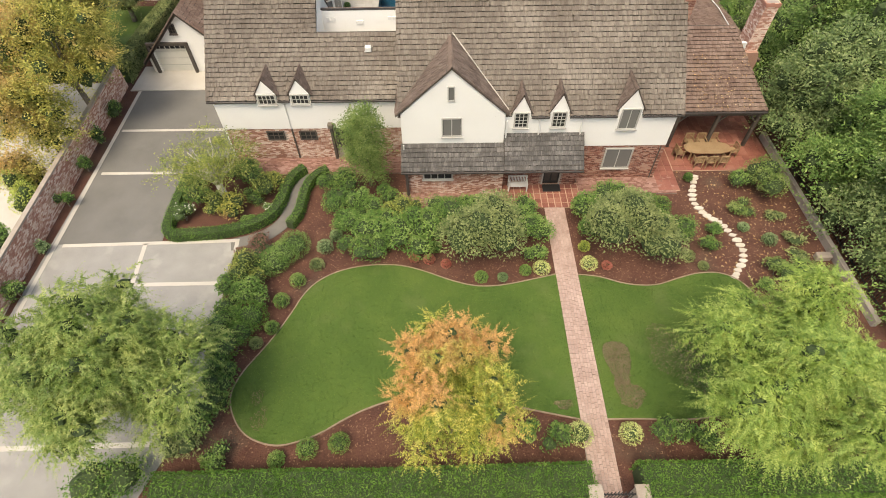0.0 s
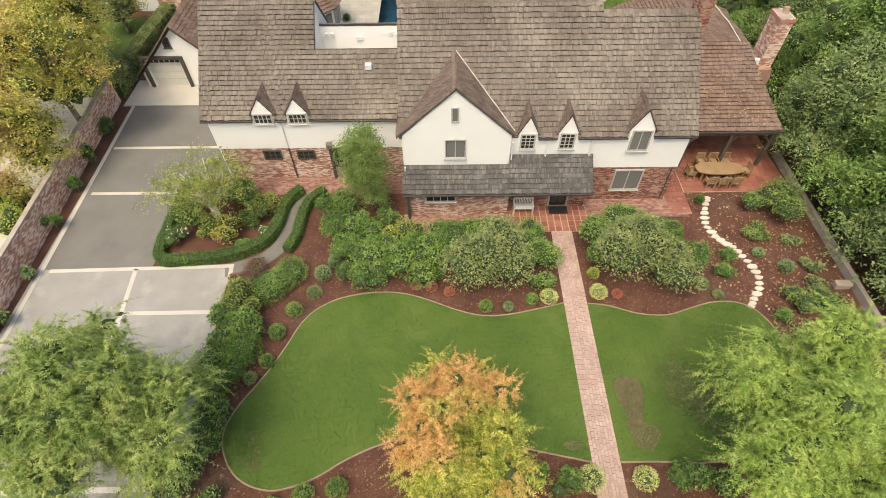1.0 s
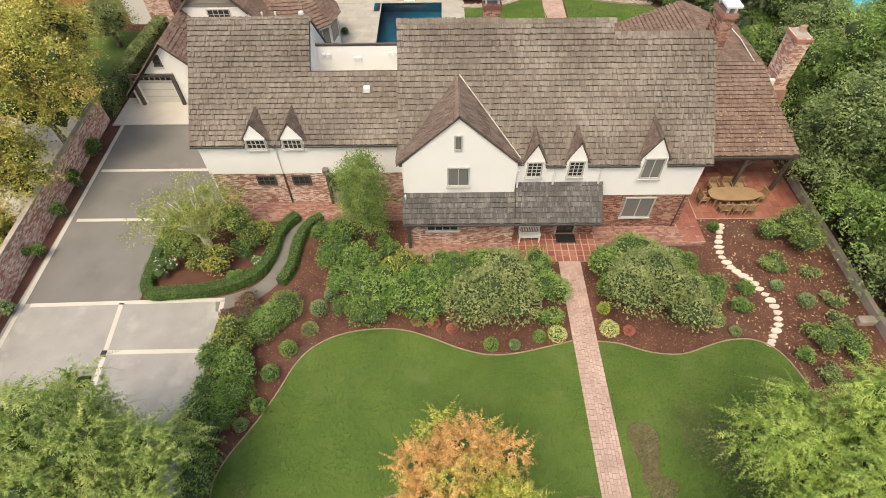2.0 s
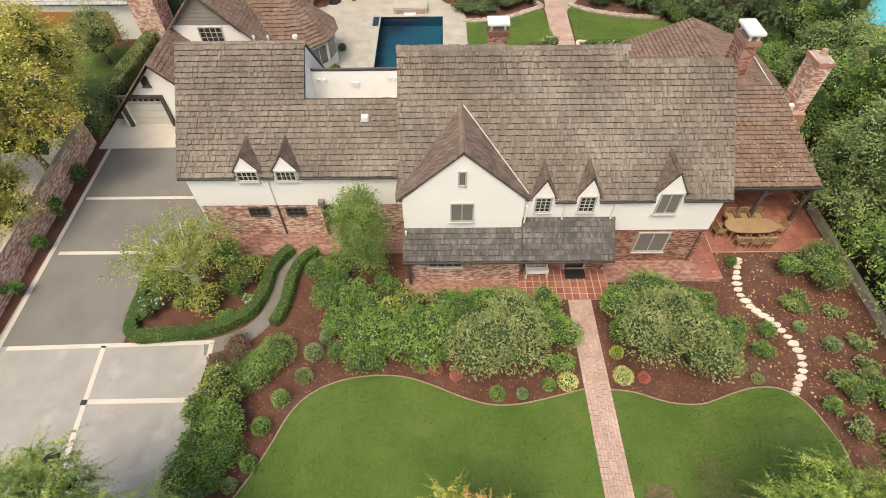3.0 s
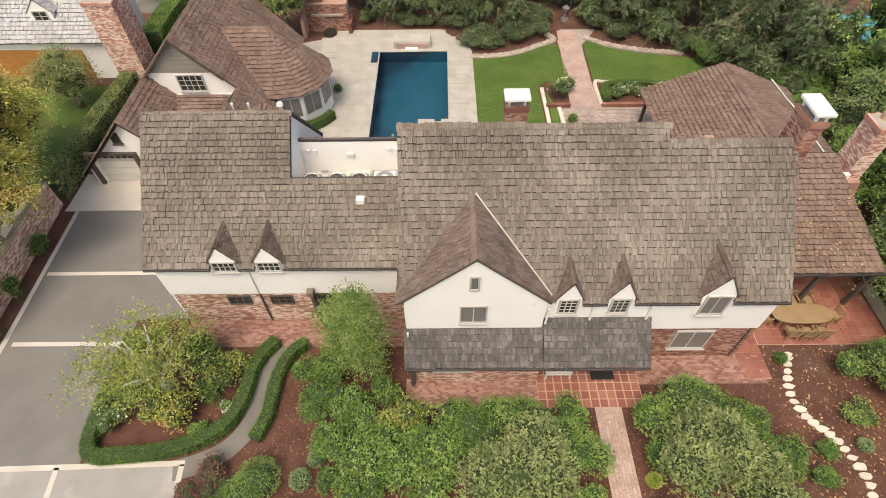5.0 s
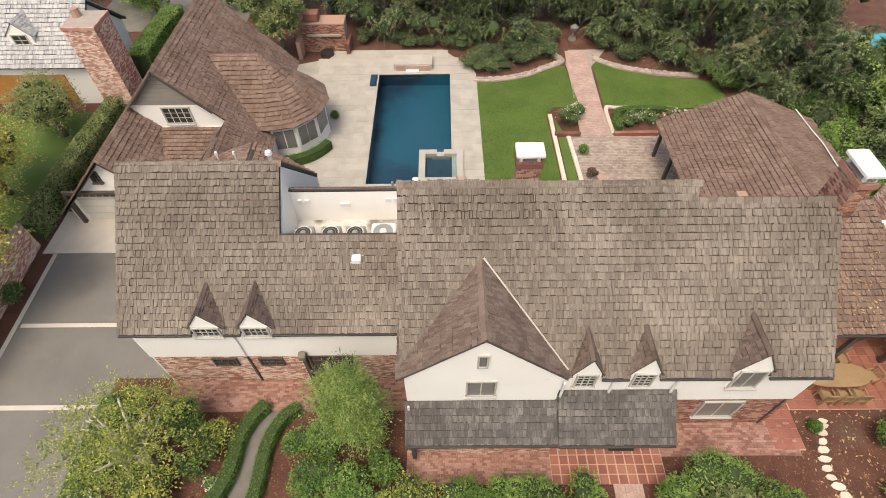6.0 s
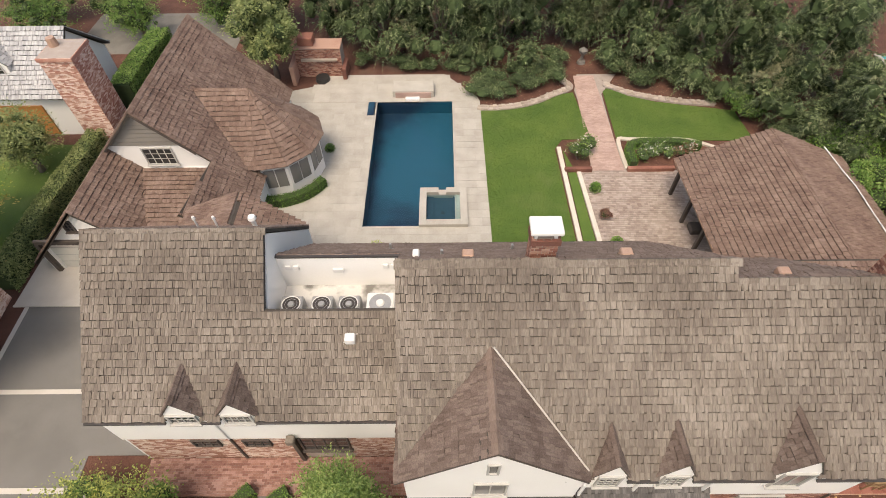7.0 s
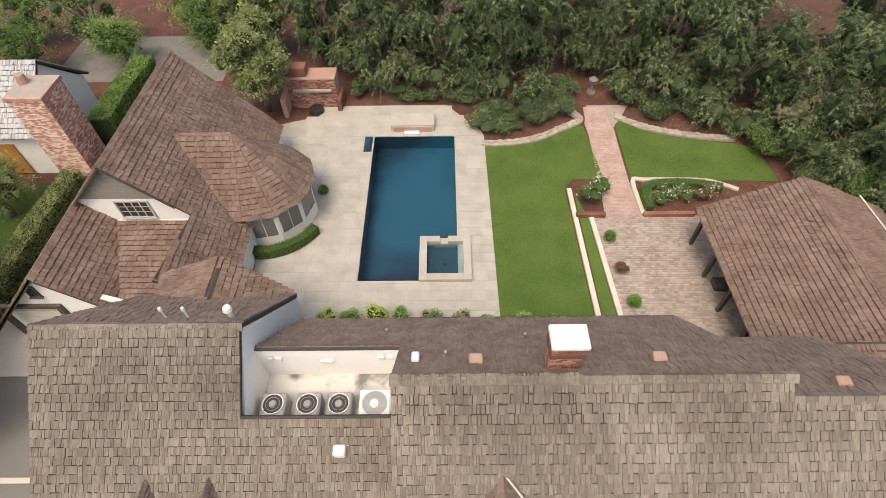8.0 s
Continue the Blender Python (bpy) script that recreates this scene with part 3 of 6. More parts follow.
LAWN_L = spline([(6.2, 15.25), (5.0, 14.95), (3.4, 14.6), (2.1, 14.55), (0.8, 14.9), (-0.6, 15.5), (-1.9, 15.9), (-3.4, 15.95), (-4.9, 15.65), (-6.0, 15.05), (-6.7, 14.2), (-7.2, 13.0), (-7.7, 11.9), (-8.2, 11.0), (-8.8, 10.0), (-9.1, 9.1), (-9.0, 8.3), (-8.45, 7.4), (-7.7, 6.85), (-6.7, 6.6), (-5.8, 6.75), (-4.9, 7.1), (-4.0, 7.65), (-3.0, 8.15), (-1.6, 8.6), (0.2, 8.75), (2.2, 8.5), (4.1, 8.05), (6.2, 7.6)], 4)
LAWN_R = spline([(7.35, 7.6), (9.0, 7.6), (10.6, 7.55), (12.5, 7.8), (14.4, 8.6), (15.7, 10.2), (16.3, 12.0), (16.1, 13.4), (15.6, 14.6), (14.7, 15.2), (13.5, 15.2), (12.4, 14.9), (11.1, 14.5), (9.7, 14.6), (8.4, 15.05), (7.35, 15.2)], 4)
sheet("lawn_front_west", LAWN_L, 0.05, GRASS, "mown green front lawn with curved edge", "lawn")
sheet("lawn_front_east", LAWN_R, 0.05, GRASS, "mown green lawn with dry brown patches", "lawn")
for ln in (LAWN_L, LAWN_R):
    tagged(part("lawn_edging", ribbon(bmesh.new(), ln, 0.06, -0.02, 0.075), EDGE), "thin wooden edging along the lawn", "edging", kind="structure")


def grass_tufts(name, poly, n, seed, label, mat=None):
    """Short blades standing on a lawn."""
    rng = np.random.default_rng(seed)
    P = np.array([tuple(p) for p in poly])
    lo, hi = P.min(0), P.max(0)
    q = rng.uniform(lo, hi, (n, 2))
    inside = np.zeros(n, bool)
    for a, b in zip(P, np.roll(P, -1, 0)):
        c = (a[1] > q[:, 1]) != (b[1] > q[:, 1])
        inside ^= c & (q[:, 0] < (b[0] - a[0]) * (q[:, 1] - a[1]) / (b[1] - a[1] + 1e-12) + a[0])
    q = q[inside]
    m = len(q)
    a = rng.uniform(0, math.tau, m)
    s = np.column_stack([np.cos(a), np.sin(a), np.zeros(m)])
    h = rng.uniform(0.03, 0.07, m)[:, None]
    lean = rng.normal(size=(m, 3)) * 0.03
    lean[:, 2] = 0
    base = np.column_stack([q, np.full(m, 0.045)])
    tip = base + lean + h * np.array([0, 0, 1])
    w = 0.018
    vs = np.stack([base - s * w, base + s * w, tip + s * w * 0.4, tip - s * w * 0.4], 1).reshape(-1, 3)
    tagged(raw(name, vs, np.arange(4 * m).reshape(-1, 4), mat or BLADES), label, "grass", kind="stuff")


BLADES = material("grass_blades", [(0.046, 0.098, 0.014), (0.08, 0.142, 0.024), (0.13, 0.188, 0.04)], 0.7, 0.45, 20, 0, 0.3, leaf=0.25, tint=((0.12, 0.17, 0.04), 0.5, 0.62, None))
grass_tufts("grass", LAWN_L, 34000, 1, "short green grass blades")
grass_tufts("grass", LAWN_R, 20000, 2, "short green grass blades")
STRAW = material("dry_straw_grass", [(0.16, 0.115, 0.075), (0.25, 0.19, 0.125), (0.33, 0.27, 0.18)], 0.9, 1.5, 20, 0, 0.4)
for i, (x, y, rx, ry, n) in enumerate([(8.35, 10.2, 0.55, 1.35, 5200), (8.5, 8.7, 0.6, 0.7, 2600), (10.9, 10.8, 1.2, 1.3, 2600), (12.0, 9.6, 1.0, 1.0, 1300), (-7.6, 7.75, 0.35, 0.5, 420), (-7.9, 8.7, 0.3, 0.4, 220), (5.6, 8.25, 0.4, 0.25, 420)]):
    ring_pts = [(x + rx * (1 + 0.25 * math.sin(3 * a + i)) * math.cos(a), y + ry * (1 + 0.2 * math.cos(2 * a + i)) * math.sin(a)) for a in (k * math.tau / 24 for k in range(24))]
    grass_tufts("dry_grass", ring_pts, n, 50 + i, "dry straw-coloured patch in the lawn", STRAW)

# driveway: dark panels between pale concrete bands
bm = bmesh.new()
drive = [(-20.75, -20), (-21.5, 32.0), (-12.6, 32.0), (-12.6, 24.6), (-15.3, 24.6), (-15.2, 17.7), (-10.9, 17.75), (-11.0, 14.9), (-10.6, 12.2), (-10.3, 8.6), (-12.0, 4), (-12.0, -20)]
sheet("driveway", drive, 0.02, ASPHALT, "grey aggregate concrete driveway with pale bands", "driveway")
sheet("driveway_upper", [(-20.9, 17.6), (-21.5, 32.0), (-12.6, 32.0), (-12.6, 24.6), (-15.3, 24.6), (-15.2, 17.7)], 0.025, ASPHALT_D, "darker grey concrete driveway along the wing", "driveway")
part_bands = [[(-20.6, 17.5), (-10.9, 17.75)], [(-16.05, 17.6), (-15.2, 9.0)], [(-15.75, 14.85), (-11.05, 14.9)], [(-20.8, 23.25), (-15.2, 23.25)], [(-21.1, 27.4), (-12.7, 27.4)], [(-20.5, 6.5), (-12, 6.7)], [(-20.62, 5), (-21.5, 32)], [(-11.0, 17.7), (-10.95, 17.0)]]
for b in part_bands:
    tagged(part("concrete_band", ribbon(bmesh.new(), b, 0.22, -0.02, 0.032), CONCRETE), "pale concrete band across the driveway", "paving band", kind="structure")
tagged(part("drain_grate", boxes((-15.95, -15.7, 14.7, 14.95, 0.0, 0.04)), BLACK), "small black square drain grate in the driveway", "drain")
sheet("garage_apron", [(-22.2, 31.95), (-22.2, 35), (-12.8, 35), (-12.8, 31.95)], 0.05, CONCRETE, "pale concrete apron before the garage", "paving")
tagged(part("kerb", boxes((-22.2, -12.8, 31.9, 32.0, -0.02, 0.08)), CONCRETE), "pale concrete kerb strip", "kerb", kind="structure")

# straight brick walk
walk_bed = sheet("front_walk", [(6.15, 4.3), (7.35, 4.3), (7.33, 20.0), (6.2, 20.0)], 0.03, MORTAR, "straight pinkish brick walk to the front door", "path")
lay(walk_bed, [(7.33, 4.3, 0.03), (7.33, 19.95, 0.03), (6.17, 19.95, 0.03), (6.17, 4.3, 0.03)], "brick", PAVER, 0.145, (0.22, 0.26), 1.0, 0.03, 0.018, random.Random(5), 0.0, (), lambda c: c.y > 17.0, bond=True, tilt=False, stuff="brick_field")
# curved concrete walk
CURVE = spline([(-11.3, 17.45), (-10.3, 17.75), (-9.3, 18.3), (-8.6, 19.3), (-8.5, 20.6), (-8.35, 21.8), (-7.8, 22.75), (-7.0, 23.3)], 6)
tagged(part("curved_walk", ribbon(bmesh.new(), CURVE, 0.85, -0.02, 0.03), GRAVEL), "grey aggregate concrete walk curving to the house", "path", kind="structure")
# red brick terrace along the wing and tiled porch
ter = sheet("wing_terrace", [(-12.6, 23.0), (-2.0, 23.0), (-2.0, 24.45), (-12.6, 24.45)], 0.05, MORTAR, "red brick terrace beside the house", "terrace")
lay(ter, [(-12.6, 23.0, 0.05), (-2.0, 23.0, 0.05), (-2.0, 24.44, 0.05), (-12.6, 24.44, 0.05)], "brick", PAVER_RED, 0.105, (0.205, 0.215), 1.0, 0.025, 0.01, random.Random(6), bond=True, tilt=False, stuff="brick_field", single=lambda c: -9 < c.x < -7)
ter = sheet("front_terrace", [(-2.0, 19.95), (3.8, 19.95), (3.8, 21.3), (-2.0, 21.3)], 0.05, MORTAR, "red brick terrace under the gable", "terrace")
lay(ter, [(-2.0, 19.95, 0.05), (3.8, 19.95, 0.05), (3.8, 21.2, 0.05), (-2.0, 21.2, 0.05)], "brick", PAVER_RED, 0.105, (0.205, 0.215), 1.0, 0.025, 0.01, random.Random(8), bond=True, tilt=False, stuff="brick_field")
ter = sheet("side_terrace", [(8.35, 21.0), (14.1, 21.0), (14.1, 22.4), (8.35, 22.4)], 0.05, MORTAR, "red brick strip along the house wall", "terrace")
lay(ter, [(8.35, 21.0, 0.05), (14.1, 21.0, 0.05), (14.1, 22.35, 0.05), (8.35, 22.35, 0.05)], "brick", PAVER_RED, 0.105, (0.205, 0.215), 1.0, 0.025, 0.01, random.Random(9), bond=True, tilt=False, stuff="brick_field")
por = sheet("porch_floor", [(3.8, 19.95), (8.35, 19.95), (8.35, 21.95), (3.8, 21.95)], 0.06, GROUT, "terracotta tiled entrance porch with pale grout", "porch")
lay(por, [(3.8, 19.95, 0.06), (8.35, 19.95, 0.06), (8.35, 21.85, 0.06), (3.8, 21.85, 0.06)], "tile", TERRACOTTA, 0.38, (0.378, 0.3801), 1.0, 0.02, 0.045, random.Random(4), tilt=False, single=lambda c: True)
pat = sheet("side_patio", [(13.05, 21.2), (14.35, 21.2), (14.35, 22.9), (20.6, 22.9), (20.6, 31), (13.05, 31)], 0.06, GROUT, "red terracotta tiled covered dining patio", "patio")
lay(pat, [(14.4, 22.92, 0.06), (20.6, 22.92, 0.06), (20.6, 29, 0.06), (14.4, 29, 0.06)], "tile", TERRACOTTA, 0.42, (0.418, 0.4201), 1.0, 0.02, 0.02, random.Random(4), tilt=False, single=lambda c: c.y < 27)
lay(pat, [(13.1, 21.25, 0.06), (14.35, 21.25, 0.06), (14.35, 29, 0.06), (13.1, 29, 0.06)], "tile", TERRACOTTA, 0.42, (0.415, 0.4201), 1.0, 0.02, 0.02, random.Random(4), tilt=False, single=lambda c: c.y < 23)

# ---- house ----
house = thing("house", (5.5, 27, 0), "two-storey white stucco and brick house with steep grey-brown shake roof", "house")
R1 = random.Random(11)
GF = 22.2  # face of the front gable
# main block walls
part("upper_wall", boxes((3.75, 13.0, 22.35, 22.6, 2.55, 4.75), (12.75, 13.0, 22.6, 30.6, 2.55, 4.7)), STUCCO, house, "white stucco upper wall")
part("gable_end_wall", prism([(12.75, 22.4, 4.7), (12.75, 30.6, 4.7), (12.75, 26.85, 8.8)], (0.25, 0, 0)), STUCCO, house, "white stucco gable end")
part("gable_end_wall", prism([(-1.9, 22.4, 2.5), (-1.9, 31.7, 2.5), (-1.9, 31.7, 4.7), (-1.9, 27.25, 9.2), (-1.9, 22.4, 4.7)], (0.25, 0, 0)), STUCCO, house, "white stucco gable end")
part("back_wall", boxes((-1.9, 8.3, 31.4, 31.65, 0, 4.5), (8.3, 13.0, 30.4, 30.65, 0, 4.5)), STUCCO, house)
part("front_gable_wall", prism([(-1.85, GF, 2.4), (3.75, GF, 2.4), (3.75, GF, 4.95), (0.88, GF, 7.62), (-1.85, GF, 4.95)], (0, 0.2, 0)), STUCCO, house, "white stucco front gable")
LW = part("brick_wall", boxes((8.2, 13.0, 22.38, 22.6, 0, 2.55), (12.78, 13.0, 22.6, 30.4, 0, 2.55)), MORTAR, house, "red brick ground floor wall")
win_low = lambda c: 9.6 < c.x < 11.3 and 0.85 < c.z < 2.4
brick_face(LW, [(8.2, 22.38, 0), (13.0, 22.38, 0), (13.0, 22.38, 2.53), (8.2, 22.38, 2.53)], holes=(win_low,), single=lambda c: c.x > 11.0 and c.z > 0.4)
brick_face(LW, [(13.0, 22.38, 0), (13.0, 27.5, 0), (13.0, 27.5, 2.53), (13.0, 22.38, 2.53)])
LW = part("brick_wall", boxes((-1.75, 3.8, 21.2, 21.45, 0, 2.15), (3.55, 3.8, 21.45, 22.0, 0, 2.15), (-1.75, -1.5, 21.45, 24.3, 0, 2.15)), MORTAR, house, "red brick ground floor wall")
brick_face(LW, [(-1.75, 21.2, 0), (3.8, 21.2, 0), (3.8, 21.2, 2.14), (-1.75, 21.2, 2.14)], mat=BRICK_PALE, holes=(lambda c: -0.75 < c.x < 0.95 and 1.25 < c.z < 1.95,), single=lambda c: c.x < 2 and c.z < 1.3)
LW = part("brick_wall", boxes((3.8, 6.2, 21.85, 22.1, 0, 3.0), (7.3, 8.2, 21.85, 22.1, 0, 3.0), (6.2, 7.3, 21.85, 22.1, 2.1, 3.0)), MORTAR, house, "red brick porch wall")
brick_face(LW, [(3.8, 21.85, 0), (8.2, 21.85, 0), (8.2, 21.85, 2.9), (3.8, 21.85, 2.9)], holes=(lambda c: 6.15 < c.x < 7.35 and c.z < 2.15,))
d = part("front_door", boxes((6.25, 7.25, 21.98, 22.03, 0.06, 2.08)), BLACK, house, "black panelled front door")
part("door_frame", boxes((6.2, 6.27, 21.84, 22.02, 0.05, 2.1), (7.23, 7.3, 21.84, 22.02, 0.05, 2.1), (6.27, 7.23, 21.84, 22.02, 2.03, 2.1)), TRIM, d)
part("panel", boxes((6.38, 6.7, 21.96, 21.99, 0.25, 0.95), (6.8, 7.12, 21.96, 21.99, 0.25, 0.95), (6.38, 6.7, 21.96, 21.99, 1.1, 1.9), (6.8, 7.12, 21.96, 21.99, 1.1, 1.9), bevel=0.01), DARKWOOD, d)
part("door_handle", boxes((7.12, 7.17, 21.92, 21.98, 0.98, 1.12)), STEEL, d)
for x in (-1.68,):
    part("porch_post", boxes((x - 0.08, x + 0.08, 20.95, 21.11, 0.05, 2.15)), DARKWOOD, house)
# main roof
near = lambda c: c.z > 8.6 and c.x < 4.5
EY, EZ = 22.28 + 0.195, 4.7 + 0.186  # top of the first course, broken by the dormers
for x0, x1 in ((-2.02, 4.1), (5.14, 6.13), (7.19, 9.74), (11.06, 13.3)):
    roof_plane(house, [(x0, 22.28, 4.7), (x1, 22.28, 4.7), (x1, EY, EZ), (x0, EY, EZ)], SHAKE, rng=R1, name="eave_course", label="weathered shake eave course")
roof_plane(house, [(-2.02, EY, EZ), (8.35, EY, EZ), (8.35, 27.25, 9.45), (-2.02, 27.25, 9.45)], SHAKE, single=near, rng=R1, label="weathered grey-brown shake roof slope")
roof_plane(house, [(8.35, EY, EZ), (13.3, EY, EZ), (13.3, 26.85, 8.98), (8.35, 26.85, 8.98)], SHAKE, rng=R1, label="weathered grey-brown shake roof slope")
roof_plane(house, [(8.35, 31.95, 4.6), (-2.02, 31.95, 4.6), (-2.02, 27.25, 9.45), (8.35, 27.25, 9.45)], SHAKE_DARK, rng=R1, label="darker brown rear roof slope")
roof_plane(house, [(13.3, 31.0, 4.6), (8.35, 31.0, 4.6), (8.35, 26.85, 8.98), (13.3, 26.85, 8.98)], SHAKE_DARK, rng=R1, label="darker brown rear roof slope")


def ridge_caps(parent, a, b, mat, w=0.17, step=0.3):
    """A row of lapped cap shakes along a ridge."""
    a, b = Vector(a), Vector(b)
    d = b - a
    n = max(1, int(d.length / step))
    one = d / n
    side = d.cross(Vector((0, 0, 1))).normalized() * w
    low = Vector((0, 0, -w * 0.75))
    p, q = Vector((0, 0, 0)), one * 1.25
    top = [p + side + low, p + Vector((0, 0, 0.05)), p - side + low, q + side + low * 1.1, q + Vector((0, 0, 0.015)), q - side + low * 1.1]
    me = bpy.data.meshes.new("ridge_cap")
    me.from_pydata([tuple(v) for v in top] + [tuple(v - Vector((0, 0, 0.03))) for v in top], [], [(0, 1, 4, 3), (1, 2, 5, 4), (9, 10, 7, 6), (10, 11, 8, 7), (0, 6, 7, 1), (1, 7, 8, 2), (0, 3, 9, 6), (2, 8, 11, 5), (3, 4, 10, 9), (4, 5, 11, 10)])
    me.materials.append(mat)
    for i in range(n):
        ob = new("ridge_cap", me)
        settle(ob, parent)
        ob.location = ob.location + a + one * i


ridge_caps(house, (-2.05, 27.25, 9.5), (8.4, 27.25, 9.5), SHAKE)
ridge_caps(house, (8.4, 26.85, 9.03), (13.3, 26.85, 9.03), SHAKE)
# front gable roof
GR_F, GR_B = (0.88, GF - 0.07, 7.72), (0.88, 25.4, 7.64)
roof_plane(house, [(-2.12, 24.8, 4.92), (-2.12, GF - 0.07, 4.92), GR_F, GR_B], SHAKE_BROWN, rng=R1, name="gable_roof", label="brown shake gable roof slope", slab=0.05)
roof_plane(house, [(3.9, GF - 0.07, 4.92), (3.9, 24.8, 4.92), GR_B, GR_F], SHAKE_BROWN, rng=R1, name="gable_roof", label="brown shake gable roof slope", slab=0.05)
ridge_caps(house, (0.88, GF - 0.09, 7.77), (0.88, 25.25, 7.7), SHAKE_DARK)
for sx in (-1, 1):
    part("barge_board", prism([(0.88, GF - 0.08, 7.7), (0.88 + sx * 3.02, GF - 0.08, 4.9), (0.88 + sx * 3.02, GF - 0.08, 4.82), (0.88, GF - 0.08, 7.62)], (0, 0.05, 0)), DARKWOOD, house)
part("valley_flashing", tube(bmesh.new(), [(3.92, 22.46, 5.0), (0.95, 25.25, 7.84)], 0.032, 0.032, 6), CONCRETE, house, "pale metal valley flashing")
# skirt roofs
roof_plane(house, [(-1.95, 20.85, 2.1), (3.8, 20.85, 2.1), (3.8, GF, 3.0), (-1.95, GF, 3.0)], SHAKE_GREY, rng=R1, name="skirt_roof", label="streaked grey skirt roof under the gable", thick=0.06)
roof_plane(house, [(3.8, 20.8, 2.15), (8.2, 20.8, 2.15), (8.2, 22.35, 3.5), (3.8, 22.35, 3.5)], SHAKE_GREY, rng=R1, name="skirt_roof", label="streaked grey porch roof", thick=0.06)
for a, b, y, z in ((-1.95, 3.8, 20.8, 2.03), (3.8, 8.2, 20.75, 2.08), (5.14, 6.13, 22.24, 4.62), (7.19, 9.74, 22.24, 4.62), (11.06, 13.3, 22.24, 4.62)):
    part("gutter", boxes((a, b, y - 0.07, y + 0.03, z - 0.04, z + 0.07), bevel=0.02), GUTTER, house, "dark metal gutter")
for x, y, z0, z1 in ((3.85, 22.2, 3.3, 4.5), (5.65, 22.3, 3.5, 4.5), (7.95, 22.3, 3.5, 4.5), (-1.8, 21.95, 2.6, 3.1)):
    part("downpipe", boxes((x - 0.04, x + 0.04, y - 0.07, y + 0.02, z0 - 0.2, z1), bevel=0.01), WHITE, house, "white downpipe")
part("downpipe", boxes((12.72, 12.78, 22.31, 22.37, 0.05, 2.5), bevel=0.01), DARKWOOD, house, "brown downpipe")
# windows
window(house, 0.4, 1.36, 3.55, 4.66, GF, (2, 1), pane_mat=BLIND)
window(house, 0.73, 0.97, 5.85, 6.6, GF, (1, 1), pane_mat=BLIND, sill=False)
window(house, 9.75, 11.2, 0.95, 2.3, 22.36, (2, 1), pane_mat=BLIND)
window(house, -0.7, 0.85, 1.3, 1.85, 21.19, (4, 1))


def dormer(parent, xc, w, wall_y, z0, ze, za, back, roof_mat, win, bars, pane, y_over=0.03):
    """A small gabled dormer: white face, two shake slopes, window."""
    d = part("dormer", prism([(xc - w / 2, wall_y, z0), (xc + w / 2, wall_y, z0), (xc + w / 2, wall_y, ze), (xc, wall_y, za - 0.06), (xc - w / 2, wall_y, ze)], (0, back - wall_y - 0.15, 0)), STUCCO, parent, "white stucco dormer")
    o = 0.14
    k = (za - ze) / (w / 2)
    zl = za - k * (w / 2 + o)
    f = wall_y - y_over
    for sx in (-1, 1):
        x = xc + sx * (w / 2 + o)
        c = [(x, back, zl), (x, f, zl), (xc, f, za), (xc, back, za)]
        if sx > 0:
            c = [c[1], c[0], c[3], c[2]]
        roof_plane(d, c, roof_mat, name="dormer_roof", course=0.2, thick=0.04, widths=(0.08, 0.16), slab=0.035)
    ridge_caps(d, (xc, f - 0.02, za + 0.03), (xc, back, za + 0.03), roof_mat, w=0.1)
    x0, x1, a, b = win
    window(d, x0, x1, a, b, wall_y, bars, frame_mat=None, pane_mat=pane, sill=True)


dormer(house, 4.62, 0.95, 22.33, 3.6, 5.05, 5.98, 23.6, SHAKE_BROWN, (4.3, 4.94, 4.0, 4.85), (3, 4), GLASS)
dormer(house, 6.66, 0.98, 22.33, 3.6, 5.08, 6.05, 23.65, SHAKE_BROWN, (6.34, 6.98, 4.0, 4.88), (3, 4), GLASS)
dormer(house, 10.4, 1.25, 22.33, 3.5, 5.2, 6.3, 23.95, SHAKE_BROWN, (9.98, 10.86, 3.82, 5.02), (2, 1), BLIND)

# wing
WY, WE, WR, WZ = 24.35, 4.4, 29.42, 8.6
part("wing_upper_wall", boxes((-12.7, -1.9, 24.45, 24.7, 2.35, 4.5)), STUCCO, house, "white stucco upper wall")
LW = part("wing_brick_wall", boxes((-12.6, -1.9, 24.5, 24.7, 0, 2.35)), MORTAR, house, "red brick ground floor wall")
brick_face(LW, [(-12.6, 24.5, 0), (-1.9, 24.5, 0), (-1.9, 24.5, 2.34), (-12.6, 24.5, 2.34)], mat=BRICK_PALE, holes=(lambda c: -10.3 < c.x < -9.1 and 1.5 < c.z < 2.2, lambda c: -8.3 < c.x < -7.2 and 1.5 < c.z < 2.2, lambda c: -6.2 < c.x < -4.2 and c.z < 2.4), single=lambda c: -9.2 < c.x < -6.2 and c.z < 1.5)
part("wing_gable_end", prism([(-12.7, 24.5, 0), (-12.7, 33.3, 0), (-12.7, 33.3, 4.2), (-12.7, 29.42, 8.4), (-12.7, 24.5, 4.4)], (0.25, 0, 0)), STUCCO, house, "white stucco gable end")
part("wing_gable_end", prism([(-6.95, 27.3, 5.0), (-6.95, 33.3, 0), (-6.95, 33.3, 4.15), (-6.95, 29.42, 8.35), (-6.95, 27.3, 6.4)], (0.25, 0, 0)), STUCCO, house, "white stucco inner gable end")
mr = (WZ - WE) / (WR - WY)
WY2, WE2 = WY + 0.208, WE + 0.208 * mr
for x0, x1 in ((-13.0, -10.15), (-8.95, -8.26), (-7.06, -1.92)):
    roof_plane(house, [(x0, WY, WE), (x1, WY, WE), (x1, WY2, WE2), (x0, WY2, WE2)], SHAKE, rng=R1, name="eave_course", label="weathered shake eave course")
    part("gutter", boxes((x0, x1, WY - 0.1, WY, WE - 0.12, WE - 0.01), bevel=0.02), GUTTER, house, "dark metal gutter")
